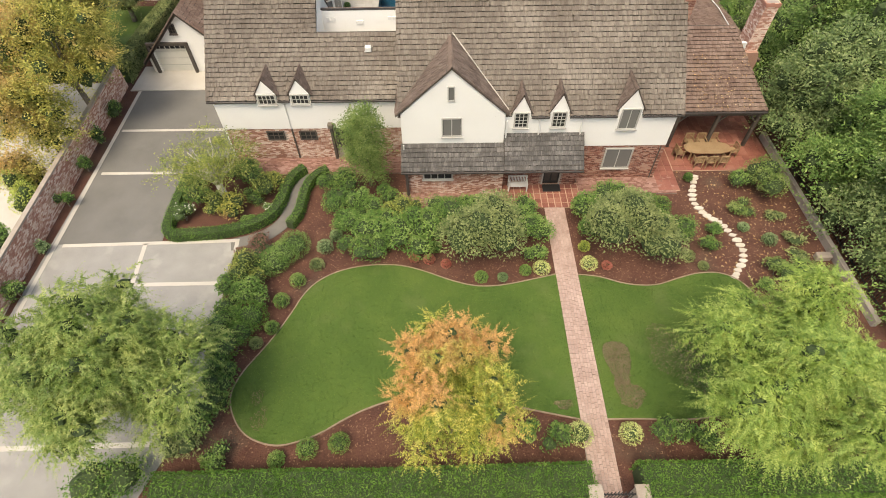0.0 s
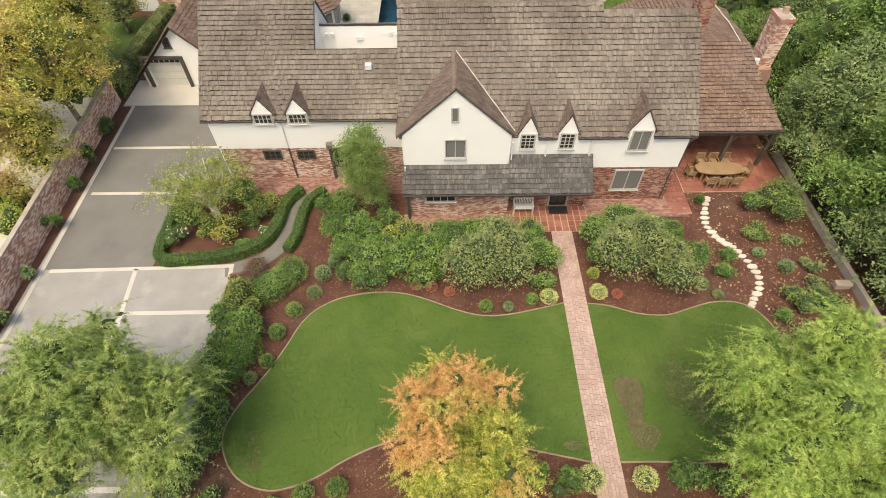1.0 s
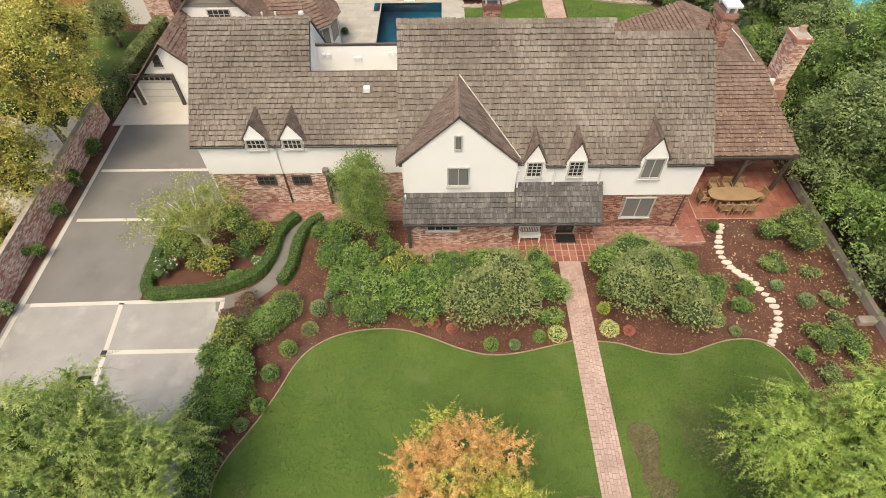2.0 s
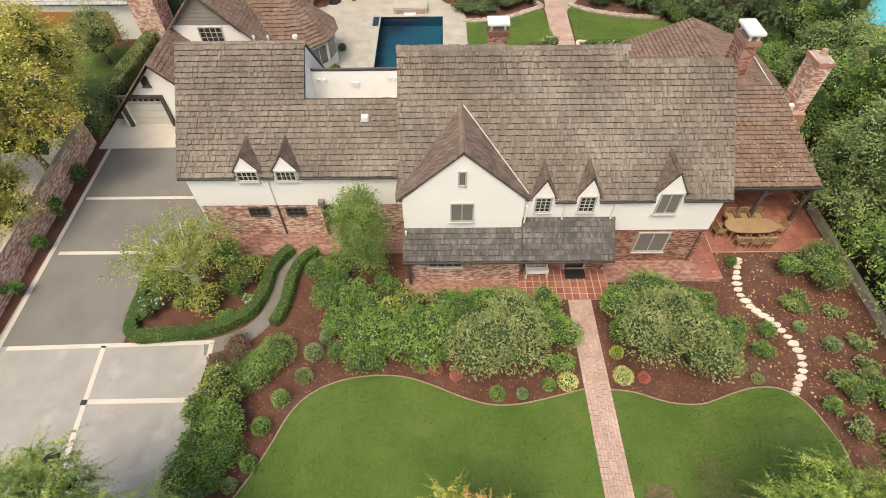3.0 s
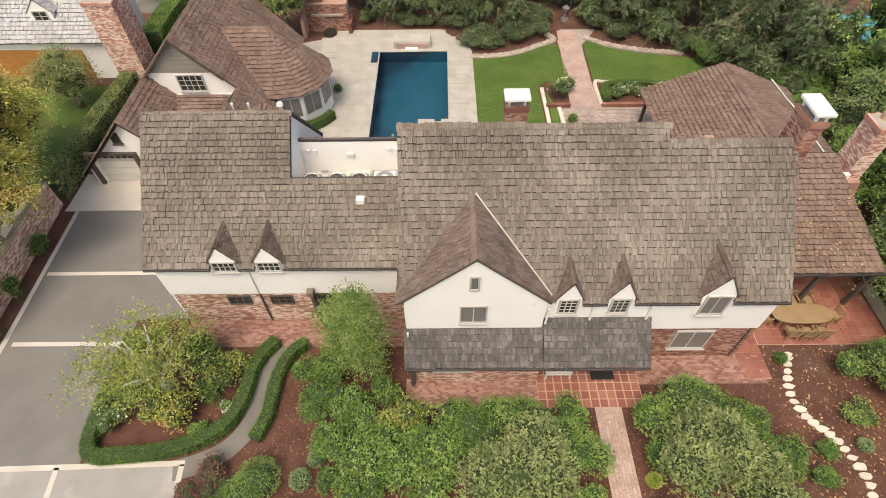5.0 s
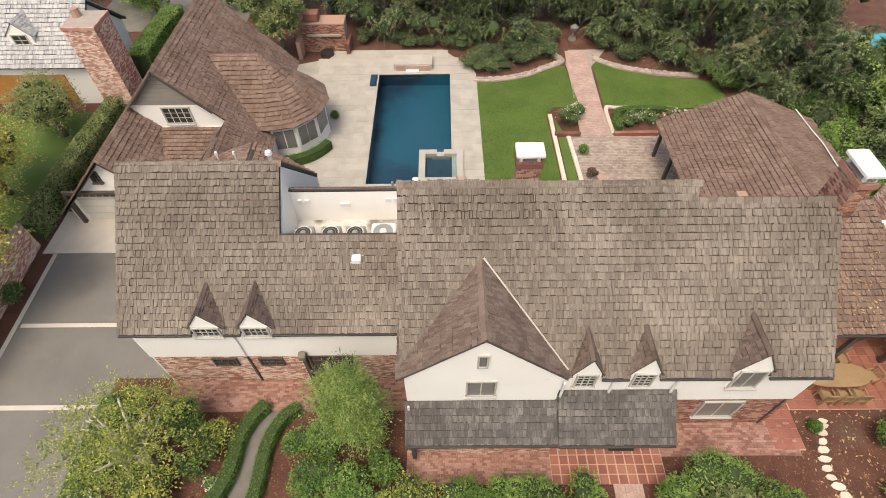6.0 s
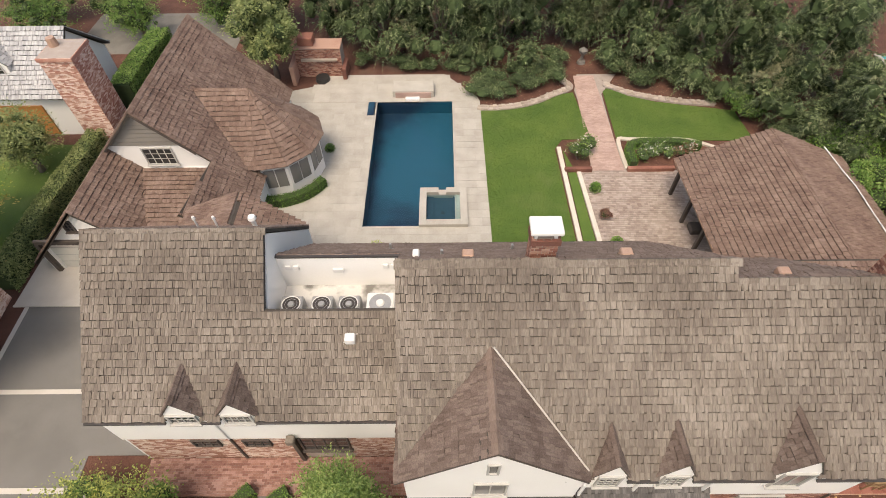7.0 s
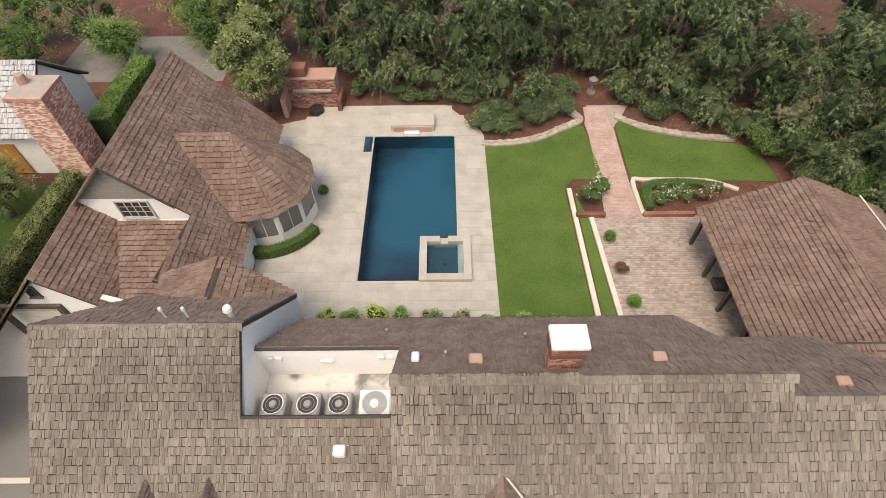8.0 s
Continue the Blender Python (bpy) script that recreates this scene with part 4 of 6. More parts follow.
roof_plane(house, [(-13.0, WY2, WE2), (-6.7, WY2, WE2), (-6.7, WR, WZ), (-13.0, WR, WZ)], SHAKE, rng=R1, name="wing_roof", label="weathered grey-brown shake roof slope")
roof_plane(house, [(-6.7, WY2, WE2), (-1.92, WY2, WE2), (-1.92, 27.3, WE + mr * (27.3 - WY)), (-6.7, 27.3, WE + mr * (27.3 - WY))], SHAKE, rng=R1, name="wing_roof", label="weathered grey-brown shake roof slope")
roof_plane(house, [(-6.7, 33.45, 4.2), (-13.0, 33.45, 4.2), (-13.0, WR, WZ), (-6.7, WR, WZ)], SHAKE_DARK, rng=R1, name="wing_roof", label="darker brown rear roof slope")
roof_plane(house, [(-2.0, 31.9, 4.7), (-6.2, 31.9, 4.7), (-6.65, 29.45, 7.1), (-2.0, 29.45, 7.1)], SHAKE_DARK, rng=R1, name="wing_roof", label="dark brown roof strip behind the equipment well")
ridge_caps(house, (-13.0, WR, WZ + 0.04), (-6.7, WR, WZ + 0.04), SHAKE)
part("gutter", boxes((-2.0, 8.3, 31.98, 32.08, 4.48, 4.6), bevel=0.02), GUTTER, house, "dark metal gutter")
part("well_floor", boxes((-6.7, -1.9, 27.3, 29.4, 5.15, 5.3)), MEMBRANE, house, "white stained roof membrane floor")
part("well_back_wall", boxes((-6.7, -1.92, 29.38, 29.5, 5.3, 7.05)), STUCCO, house, "white stucco back wall of the equipment well")
part("well_front_curb", boxes((-6.7, -1.92, 27.3, 27.4, 5.3, 6.6)), STUCCO, house)
part("well_coping", boxes((-6.75, -1.95, 29.35, 29.52, 7.05, 7.12)), GUTTER, house)
for x, w, z in ((-6.35, 0.2, 6.5), (-6.05, 0.2, 6.5), (-2.7, 0.2, 6.55), (-2.4, 0.2, 6.55), (-4.5, 0.4, 6.3)):
    part("wall_box", boxes((x - w / 2, x + w / 2, 29.3, 29.38, z - 0.12, z + 0.1), bevel=0.015), WHITE, house, "small white wall vent box")
dormer(house, -9.55, 1.1, 24.43, 3.9, 4.9, 5.72, 25.75, SHAKE_BROWN, (-10.0, -9.1, 4.18, 4.7), (4, 2), GLASS)
dormer(house, -7.66, 1.1, 24.43, 3.9, 4.9, 5.72, 25.8, SHAKE_BROWN, (-8.1, -7.22, 4.18, 4.7), (4, 2), GLASS)
window(house, -10.15, -9.25, 1.58, 2.1, 24.49, (3, 2), frame_mat=DARKWOOD, sill=False)
window(house, -8.2, -7.3, 1.58, 2.1, 24.49, (3, 2), frame_mat=DARKWOOD, sill=False)
window(house, -6.05, -4.3, 1.1, 2.3, 24.49, (4, 3), frame_mat=DARKWOOD)
part("downpipe", tube(bmesh.new(), [(-8.75, 24.3, 4.35), (-8.65, 24.4, 4.1), (-8.65, 24.41, 2.4)], 0.03, 0.03, 6), WHITE, house, "white downpipe")
part("downpipe", boxes((-8.69, -8.61, 24.42, 24.5, 0, 2.35)), DARKWOOD, house, "brown downpipe")
part("timber_post", boxes((-6.35, -6.2, 24.3, 24.5, 0, 2.75)), DARKWOOD, house, "dark timber post")
part("wall_lantern", boxes((-6.4, -6.1, 24.1, 24.4, 2.55, 2.85), bevel=0.03), BARK, house, "grey wall lantern box")


def chimney(parent, x0, x1, y0, y1, z0, z1, mat=None, cap=True, name="chimney"):
    c = part(name, boxes((x0, x1, y0, y1, z0, z1)), MORTAR, parent, "weathered red brick chimney")
    m = mat or BRICK
    for f in ([(x0, y0), (x1, y0)], [(x1, y0), (x1, y1)], [(x1, y1), (x0, y1)], [(x0, y1), (x0, y0)]):
        brick_face(c, [(*f[0], z0), (*f[1], z0), (*f[1], z1), (*f[0], z1)], mat=m, single=(lambda q: q.z > z1 - 0.8), limit=60)
    part("corbel", boxes((x0 - 0.06, x1 + 0.06, y0 - 0.06, y1 + 0.06, z1 - 0.22, z1 - 0.02)), m, c)
    if cap:
        for x, y in itertools.product((x0 + 0.1, x1 - 0.1), (y0 + 0.1, y1 - 0.1)):
            part("cap_leg", boxes((x - 0.05, x + 0.05, y - 0.05, y + 0.05, z1 - 0.02, z1 + 0.25)), WHITE, c)
        part("cap", boxes((x0 - 0.09, x1 + 0.09, y0 - 0.09, y1 + 0.09, z1 + 0.25, z1 + 0.4), bevel=0.03), WHITE, c, "white metal chimney cap")
    return c


chimney(house, 2.14, 2.94, 27.66, 28.2, 8.0, 9.98)
chimney(house, 13.12, 13.68, 26.45, 27.6, 0.0, 10.05)

# ---- side porch and pavilion ----
porch = thing("porch_roof", (16.5, 25, 0), "brown shake roof over the side dining patio on timber posts", "porch")
roof_plane(porch, [(13.05, 25.0, 2.8), (19.7, 25.0, 2.8), (18.6, 30.5, 5.2), (13.05, 30.5, 5.2)], SHAKE_RED, label="brown shake roof slope with fallen leaves")
part("beam", boxes((13.1, 19.6, 25.05, 25.2, 2.45, 2.65)), DARKWOOD, porch)
for x in (14.6, 17.0, 19.4):
    part("post", boxes((x - 0.09, x + 0.09, 25.04, 25.22, 0.06, 2.45)), DARKWOOD, porch)
    part("brace", tube(bmesh.new(), [(x, 25.12, 1.85), (x + (0.5 if x < 19 else -0.5), 25.12, 2.46)], 0.05, 0.05, 4), DARKWOOD, porch)
part("gutter", boxes((13.05, 19.7, 24.9, 25.0, 2.66, 2.78), bevel=0.02), GUTTER, porch)
part("rear_wall", boxes((13.1, 19.4, 29.6, 29.8, 0.0, 4.5)), STUCCO, porch)
stack = thing("brick_chimney_stack", (20.4, 31.2, 0), "tall washed brick outdoor chimney with clay pot", "chimney")
c = chimney(stack, 19.95, 20.75, 30.35, 31.6, 0.0, 6.6, BRICK_WASH, cap=False, name="shaft")
part("shoulder", prism([(19.5, 30.1, 0), (20.9, 30.1, 0), (20.9, 30.1, 2.9), (20.75, 30.1, 3.5), (19.95, 30.1, 3.5), (19.5, 30.1, 2.9)], (0, 1.7, 0)), BRICK, stack, "wide red brick chimney shoulder")
part("pot", tube(bmesh.new(), [(20.5, 31.2, 6.55), (20.5, 31.2, 6.9)], 0.2, 0.16, 12), COPPER, stack, "clay chimney pot")

pav = thing("pavilion", (15.5, 37, 0), "open garden pavilion with brown shake roof on timber posts", "pavilion")
roof_plane(pav, [(12.3, 39.7, 2.5), (12.3, 30.8, 2.5), (17.3, 30.8, 4.0), (17.3, 40.35, 4.0)], SHAKE_RED, label="brown shake roof slope")
roof_plane(pav, [(21.55, 30.8, 2.5), (21.55, 39.7, 2.5), (17.3, 40.35, 4.0), (17.3, 30.8, 4.0)], SHAKE_RED, label="brown shake roof slope")
ridge_caps(pav, (17.3, 31.2, 4.05), (17.3, 40.35, 4.05), SHAKE_RED)
part("conduit", tube(bmesh.new(), [(20.5, 40.0, 3.02), (20.6, 38.0, 3.0), (20.75, 37.0, 2.95), (20.6, 35.0, 3.0), (20.5, 32.5, 3.02)], 0.035, 0.035, 6), WHITE, pav, "white conduit along the roof")
for y in (39.4, 37.2, 35.1, 33.0):
    part("post", boxes((12.72, 12.9, y - 0.09, y + 0.09, 0.03, 2.45)), DARKWOOD, pav)
for y in (38.6, 35.5, 32.5):
    part("post", boxes((21.0, 21.2, y - 0.09, y + 0.09, 0.0, 2.35)), DARKWOOD, pav)
part("beam", boxes((12.7, 12.92, 31.3, 39.5, 2.35, 2.5)), DARKWOOD, pav)
part("gutter", boxes((12.28, 12.38, 31.2, 39.6, 2.45, 2.55)), COPPER, pav)
part("back_wall", boxes((13.2, 21.2, 31.3, 31.5, 0, 2.6)), BRICK, pav, "brick wall behind the pavilion")

# ---- garage house ----
gar = thing("garage_house", (-16, 40, 0), "white garage house with tall brown shake gables and turret", "house")
GR = random.Random(21)
part("front_wall", prism([(-20.6, 34.3, 0), (-21.2, 34.3, 0), (-21.2, 34.3, 1.25), (-17.85, 34.3, 4.58), (-16.5, 34.3, 3.1), (-13.7, 34.3, 1.4), (-13.7, 34.3, 0), (-18.2, 34.3, 0), (-18.2, 34.3, 2.2), (-20.6, 34.3, 2.2)], (0, 0.25, 0)), STUCCO, gar, "white stucco garage gable")
gd = part("garage_door", boxes((-20.6, -18.2, 34.42, 34.5, 0.05, 2.2)), DOORPAINT, gar, "cream panelled garage door with top lights")
for i in range(6):
    x = -20.45 + i * 0.37
    part("pane", boxes((x, x + 0.3, 34.4, 34.43, 1.85, 2.1)), GLASS, gd)
for z in (0.55, 1.1, 1.65):
    part("panel_joint", boxes((-20.6, -18.2, 34.405, 34.42, z - 0.015, z + 0.015)), TRIM, gd)
part("lintel", boxes((-20.9, -17.9, 34.14, 34.3, 2.2, 2.4)), DARKWOOD, gar)
for x in (-20.8, -18.0):
    part("post", boxes((x - 0.1, x + 0.1, 34.1, 34.3, 0, 2.2)), DARKWOOD, gar)
window(gar, -18.75, -18.4, 3.1, 3.7, 34.29, (2, 3), frame_mat=DARKWOOD)
part("side_wall", boxes((-21.2, -21.0, 34.5, 47.3, 0, 1.2)), STUCCO, gar)
RX, RZ, BY, FY = -15.5, 7.0, 38.5, 47.6  # tall ridge, its gable and far end
roof_plane(gar, [(-14.3, 34.0, 1.0), (-14.3, BY, 1.0), (-17.85, BY, 4.65), (-17.85, 34.0, 4.65)], SHAKE_RED, rng=GR, label="reddish brown shake slope")
roof_plane(gar, [(-21.6, BY, 0.9), (-21.6, 34.0, 0.9), (-17.85, 34.0, 4.65), (-17.85, BY, 4.65)], SHAKE_RED, rng=GR, label="reddish brown shake slope")
part("barge_board", prism([(-21.6, 34.0, 0.85), (-17.85, 34.0, 4.6), (-17.85, 34.0, 4.4), (-21.5, 34.0, 0.75)], (0, 0.06, 0)), DARKWOOD, gar)
part("rear_gable_wall", prism([(-20.6, BY, 0), (-10.8, BY, 0), (-10.8, BY, 2.0), (-13.4, BY, 4.8), (-17.6, BY, 4.8), (-20.6, BY, 1.6)], (0, 0.2, 0)), STUCCO, gar, "white stucco upper gable wall")
part("siding", prism([(-17.6, BY, 4.8), (-13.4, BY, 4.8), (RX, BY, RZ - 0.05)], (0, 0.2, 0)), SIDING, gar, "grey horizontal board siding")
for i in range(8):
    z = 4.93 + i * 0.26
    xl, xr = -17.5 + (z - 4.8) * 0.98, -13.5 - (z - 4.8) * 0.95
    if xr - xl > 0.35:
        part("board", boxes((xl + 0.1, xr - 0.1, BY - 0.03, BY, z - 0.11, z + 0.12)), SIDING, gar)
window(gar, -16.0, -14.55, 3.65, 4.62, BY - 0.01, (4, 3))
part("sill_board", boxes((-16.45, -12.5, BY - 0.06, BY, 3.28, 3.36)), WHITE, gar)
roof_plane(gar, [(-15.5, 34.6, 2.2), (-12.9, 34.6, 2.2), (-12.3, BY - 0.02, 3.3), (-16.5, BY - 0.02, 3.3)], SHAKE_RED, rng=GR, label="brown shake apron roof below the window")
roof_plane(gar, [(-10.55, BY - 0.3, 1.85), (-10.55, FY, 1.85), (RX, FY, RZ), (RX, BY - 0.3, RZ)], SHAKE_RED, rng=GR, label="tall reddish brown shake slope", slab=0.07)
roof_plane(gar, [(-21.3, FY, 1.2), (-21.3, BY - 0.3, 1.2), (RX, BY - 0.3, RZ), (RX, FY, RZ)], SHAKE_RED, rng=GR, label="tall reddish brown shake slope", slab=0.07)
part("barge_board", prism([(RX, BY - 0.32, RZ - 0.05), (-13.2, BY - 0.32, RZ - 2.45), (-13.2, BY - 0.32, RZ - 2.6), (RX, BY - 0.32, RZ - 0.2)], (0, 0.05, 0)), DARKWOOD, gar)
part("far_gable_wall", prism([(-20.9, FY - 0.3, 0), (-10.8, FY - 0.3, 0), (-10.8, FY - 0.3, 1.9), (RX, FY - 0.3, RZ - 0.2), (-20.9, FY - 0.3, 1.4)], (0, 0.2, 0)), STUCCO, gar)
part("east_wall", boxes((-10.95, -10.75, 34.3, 47.3, 0, 1.85)), STUCCO, gar, "white stucco wall")
roof_plane(gar, [(-10.55, 34.2, 1.85), (-10.55, 38.28, 1.85), (-12.6, 38.28, 3.95), (-12.9, 34.2, 4.25)], SHAKE_RED, rng=GR, label="reddish brown shake slope")
ridge_caps(gar, (RX, BY - 0.3, RZ + 0.05), (RX, FY, RZ + 0.05), SHAKE_RED)
# link roof towards the pool
roof_plane(gar, [(-6.9, 32.6, 4.1), (-6.9, 33.7, 4.1), (-9.75, 34.6, 5.35), (-9.7, 31.6, 5.35)], SHAKE_RED, rng=GR, label="brown shake link roof")
roof_plane(gar, [(-12.6, 34.6, 4.2), (-12.6, 31.6, 4.2), (-9.7, 31.6, 5.35), (-9.75, 34.6, 5.35)], SHAKE_RED, rng=GR, label="brown shake link roof")
part("link_wall", boxes((-10.7, -7.1, 32.4, 33.5, 0, 4.0)), STUCCO, gar, "white stucco wall")
# turret
TC, TR = (-10.6, 42.0), 3.0
TA = (-11.1, 42.2, 5.58)  # turret apex
ring = [(TC[0] + TR * math.cos(a), TC[1] + TR * math.sin(a)) for a in (radians(-94 + 32 * i) for i in range(8))]
for (xa, ya), (xb, yb) in zip(ring, ring[1:]):
    roof_plane(gar, [(xa, ya, 2.55), (xb, yb, 2.55), TA], SHAKE_RED, rng=GR, name="turret_roof", label="brown shake turret facet", widths=(0.12, 0.28))
roof_plane(gar, [(-11.2, ring[0][1], 2.55), (ring[0][0], ring[0][1], 2.55), TA, (-14.2, 42.2, 5.58)], SHAKE_RED, rng=GR, name="turret_roof", label="brown shake turret slope", widths=(0.1, 0.24))
roof_plane(gar, [(ring[7][0], ring[7][1], 2.55), (-13.2, ring[7][1], 2.55), (-14.2, 42.2, 5.58), TA], SHAKE_RED, rng=GR, name="turret_roof", label="brown shake turret slope", widths=(0.1, 0.24))
ridge_caps(gar, (-14.2, 42.2, 5.64), (TA[0], TA[1], TA[2] + 0.06), SHAKE_RED, w=0.12)
for xa, ya in ring[:-1]:
    ridge_caps(gar, (xa, ya, 2.6), (TA[0], TA[1], TA[2] + 0.06), SHAKE_RED, w=0.1)
ring2 = [(TC[0] + 2.7 * math.cos(a), TC[1] + 2.7 * math.sin(a)) for a in (radians(-94 + 32 * i) for i in range(8))]
for (xa, ya), (xb, yb) in zip(ring2, ring2[1:]):
    d = Vector((xb - xa, yb - ya, 0))
    n = Vector((d.y, -d.x, 0)).normalized()
    tw = part("turret_wall", prism([(xa, ya, 0), (xb, yb, 0), (xb, yb, 2.5), (xa, ya, 2.5)], -n * 0.2), STUCCO, gar, "white turret wall")
    for k in (0, 1):
        p, q = Vector((xa, ya, 0)) + d * (0.1 + 0.42 * k), Vector((xa, ya, 0)) + d * (0.48 + 0.42 * k)
        part("pane", prism([p + Vector((0, 0, 0.9)) + n * 0.01, q + Vector((0, 0, 0.9)) + n * 0.01, q + Vector((0, 0, 2.2)) + n * 0.01, p + Vector((0, 0, 2.2)) + n * 0.01], n * 0.02), BLIND, tw)

# ---- rear garden: pool, deck, lawns ----
PX0, PX1, PY0, PY1 = -5.15, 0.1, 37.05, 48.75


def holed(name, outer, z, mat, label, category, h):
    """A paved sheet around the pool: four pieces in one mesh."""
    bm = bmesh.new()
    for pts in outer:
        extrude_poly(bm, [(x, y, z - h) for x, y in pts], (0, 0, h))
    return tagged(part(name, bm, mat), label, category, kind="structure")


deck_parts = [
    [(-10.6, 34.61), (2.1, 34.61), (2.1, PY0), (-10.6, PY0)],
    [(-10.6, PY0), (PX0, PY0), (PX0, PY1), (-11.4, PY1), (-11.4, 46.5)],
    [(PX1, PY0), (2.1, PY0), (2.05, PY1), (PX1, PY1)],
    [(-11.4, PY1), (2.05, PY1), (1.9, 49.3), (-0.4, 52.2), (-8.6, 52.2), (-9.2, 51.0), (-11.6, 50.2)],
]
deck = holed("pool_deck", deck_parts, 0.04, DECK, "cream stone deck round the pool", "pool deck", 0.05)
hole = lambda c: PX0 - 0.02 < c.x < PX1 + 0.02 and PY0 - 0.02 < c.y < PY1 + 0.02
for pts in deck_parts[:3]:
    lay(deck, [(x, y, 0.04) for x, y in pts], "slab", DECK, 0.61, (0.6, 0.92), 1.0, 0.02, 0.008, random.Random(2), tilt=False, single=lambda c: c.y < 41, limit=140)
lay(deck, [(-11.4, 48.8, 0.04), (2.0, 48.8, 0.04), (-0.4, 52.1, 0.04), (-8.6, 52.1, 0.04)], "slab", DECK, 1.1, (1.1, 1.2), 1.0, 0.02, 0.012, random.Random(2), tilt=False)
pool = thing("swimming_pool", (-2.8, 43, 0), "rectangular swimming pool with dark blue water", "pool")
part("basin", boxes((PX0 - 0.2, PX0, PY0 - 0.2, PY1 + 0.2, -1.7, -0.0), (PX1, PX1 + 0.2, PY0 - 0.2, PY1 + 0.2, -1.7, -0.0), (PX0, PX1, PY0 - 0.2, PY0, -1.7, -0.0), (PX0, PX1, PY1, PY1 + 0.2, -1.7, -0.0), (PX0, PX1, PY0, PY1, -1.8, -1.6)), POOLBLUE, pool, "dark blue plaster basin")
bm = bmesh.new()
bm.faces.new([bm.verts.new(p) for p in ((PX0, PY0, -0.06), (PX1, PY0, -0.06), (PX1, PY1, -0.06), (PX0, PY1, -0.06))])
w = part("water", bm, WATER, pool, "still dark blue water")
w.visible_shadow = False
part("step_ledge", boxes((PX0 - 0.62, PX0 - 0.1, PY1 - 1.5, PY1, 0.03, 0.075)), POOLBLUE, pool, "dark blue shallow entry ledge")
part("coping", boxes((PX0 - 0.16, PX0, PY0 - 0.16, PY1 + 0.16, -0.02, 0.075), (PX1, PX1 + 0.16, PY0 - 0.16, PY1 + 0.16, -0.02, 0.075), (PX0, PX1, PY0 - 0.16, PY0, -0.02, 0.075), (PX0, PX1, PY1, PY1 + 0.16, -0.02, 0.075)), DECK, pool, "pale stone coping")
spa = thing("spa", (-0.6, 38.4, 0), "raised square spa with pale stone rim at the pool corner", "spa")
SX0, SX1, SY0, SY1 = -1.95, 0.8, 36.95, 39.9
rim = 0.4
part("rim", boxes((SX0, SX0 + rim, SY0, SY1, -0.6, 0.3), (SX1 - rim, SX1, SY0, SY1, -0.6, 0.3), (SX0 + rim, SX1 - rim, SY0, SY0 + rim, -0.6, 0.3), (SX0 + rim, -0.85, SY1 - rim, SY1, -0.6, 0.3), (-0.4, SX1 - rim, SY1 - rim, SY1, -0.6, 0.3), (-0.85, -0.4, SY1 - rim, SY1, -0.6, 0.1)), DECK, spa, "pale stone rim with a spillway notch")
part("basin", boxes((SX0 + rim, SX1 - rim, SY0 + rim, SY1 - rim, -0.6, -0.5), (SX0 + rim, SX0 + rim + 0.4, SY0 + rim, SY1 - rim, -0.5, -0.25), (SX1 - rim - 0.4, SX1 - rim, SY0 + rim, SY1 - rim, -0.5, -0.25), (SX0 + rim + 0.4, SX1 - rim - 0.4, SY0 + rim, SY0 + rim + 0.4, -0.5, -0.25)), SPABLUE, spa, "blue-grey plaster seats")
bm = bmesh.new()
bm.faces.new([bm.verts.new(p) for p in ((SX0 + rim, SY0 + rim, 0.08), (SX1 - rim, SY0 + rim, 0.08), (SX1 - rim, SY1 - rim, 0.08), (SX0 + rim, SY1 - rim, 0.08))])
part("water", bm, WATER, spa).visible_shadow = False
part("drain", tube(bmesh.new(), [(-0.6, 38.3, -0.5), (-0.6, 38.3, -0.47)], 0.12, 0.12, 12), BLACK, spa)
fall = thing("water_wall", (-2.6, 49.9, 0), "raised cream stone wall spilling water into the pool", "water feature")
part("wall", boxes((-4.1, -1.2, 49.3, 50.6, 0.04, 0.55), bevel=0.02), DECK, fall)
part("face_brick", boxes((-3.9, -1.4, 49.2, 49.3, 0.04, 0.45)), PAVER, fall)
part("spillway", boxes((-3.2, -2.2, 48.85, 49.2, 0.05, 0.2), bevel=0.02), WHITE, fall, "white foaming spill ledge")
fp = thing("outdoor_fireplace", (-9.6, 53.3, 0), "rough brick outdoor fireplace with dark round hearth", "fireplace")
part("hearth_wall", boxes((-11.2, -7.9, 52.1, 53.4, 0, 2.2)), MORTAR, fp)
brick_face(fp, [(-11.2, 52.1, 0), (-7.9, 52.1, 0), (-7.9, 52.1, 2.2), (-11.2, 52.1, 2.2)], BRICK)
part("fire_pit", tube(bmesh.new(), [(-9.4, 51.6, 0.02), (-9.4, 51.6, 0.3)], 0.55, 0.5, 14), BLACK, fp)
part("top_course", boxes((-11.25, -7.85, 52.05, 53.45, 2.2, 2.3), (-10.9, -9.8, 52.3, 53.2, 2.3, 2.9), bevel=0.04), BRICK, fp)
for x0, x1 in ((-11.5, -11.2), (-7.9, -7.6)):
    part("side_pier", boxes((x0, x1, 50.9 if x0 < -10 else 51.6, 53.2, 0, 1.5 if x0 < -10 else 0.9), bevel=0.03), BRICK, fp)
part("mantel", boxes((-10.8, -8.2, 51.9, 52.12, 1.35, 1.5)), BORDER, fp)

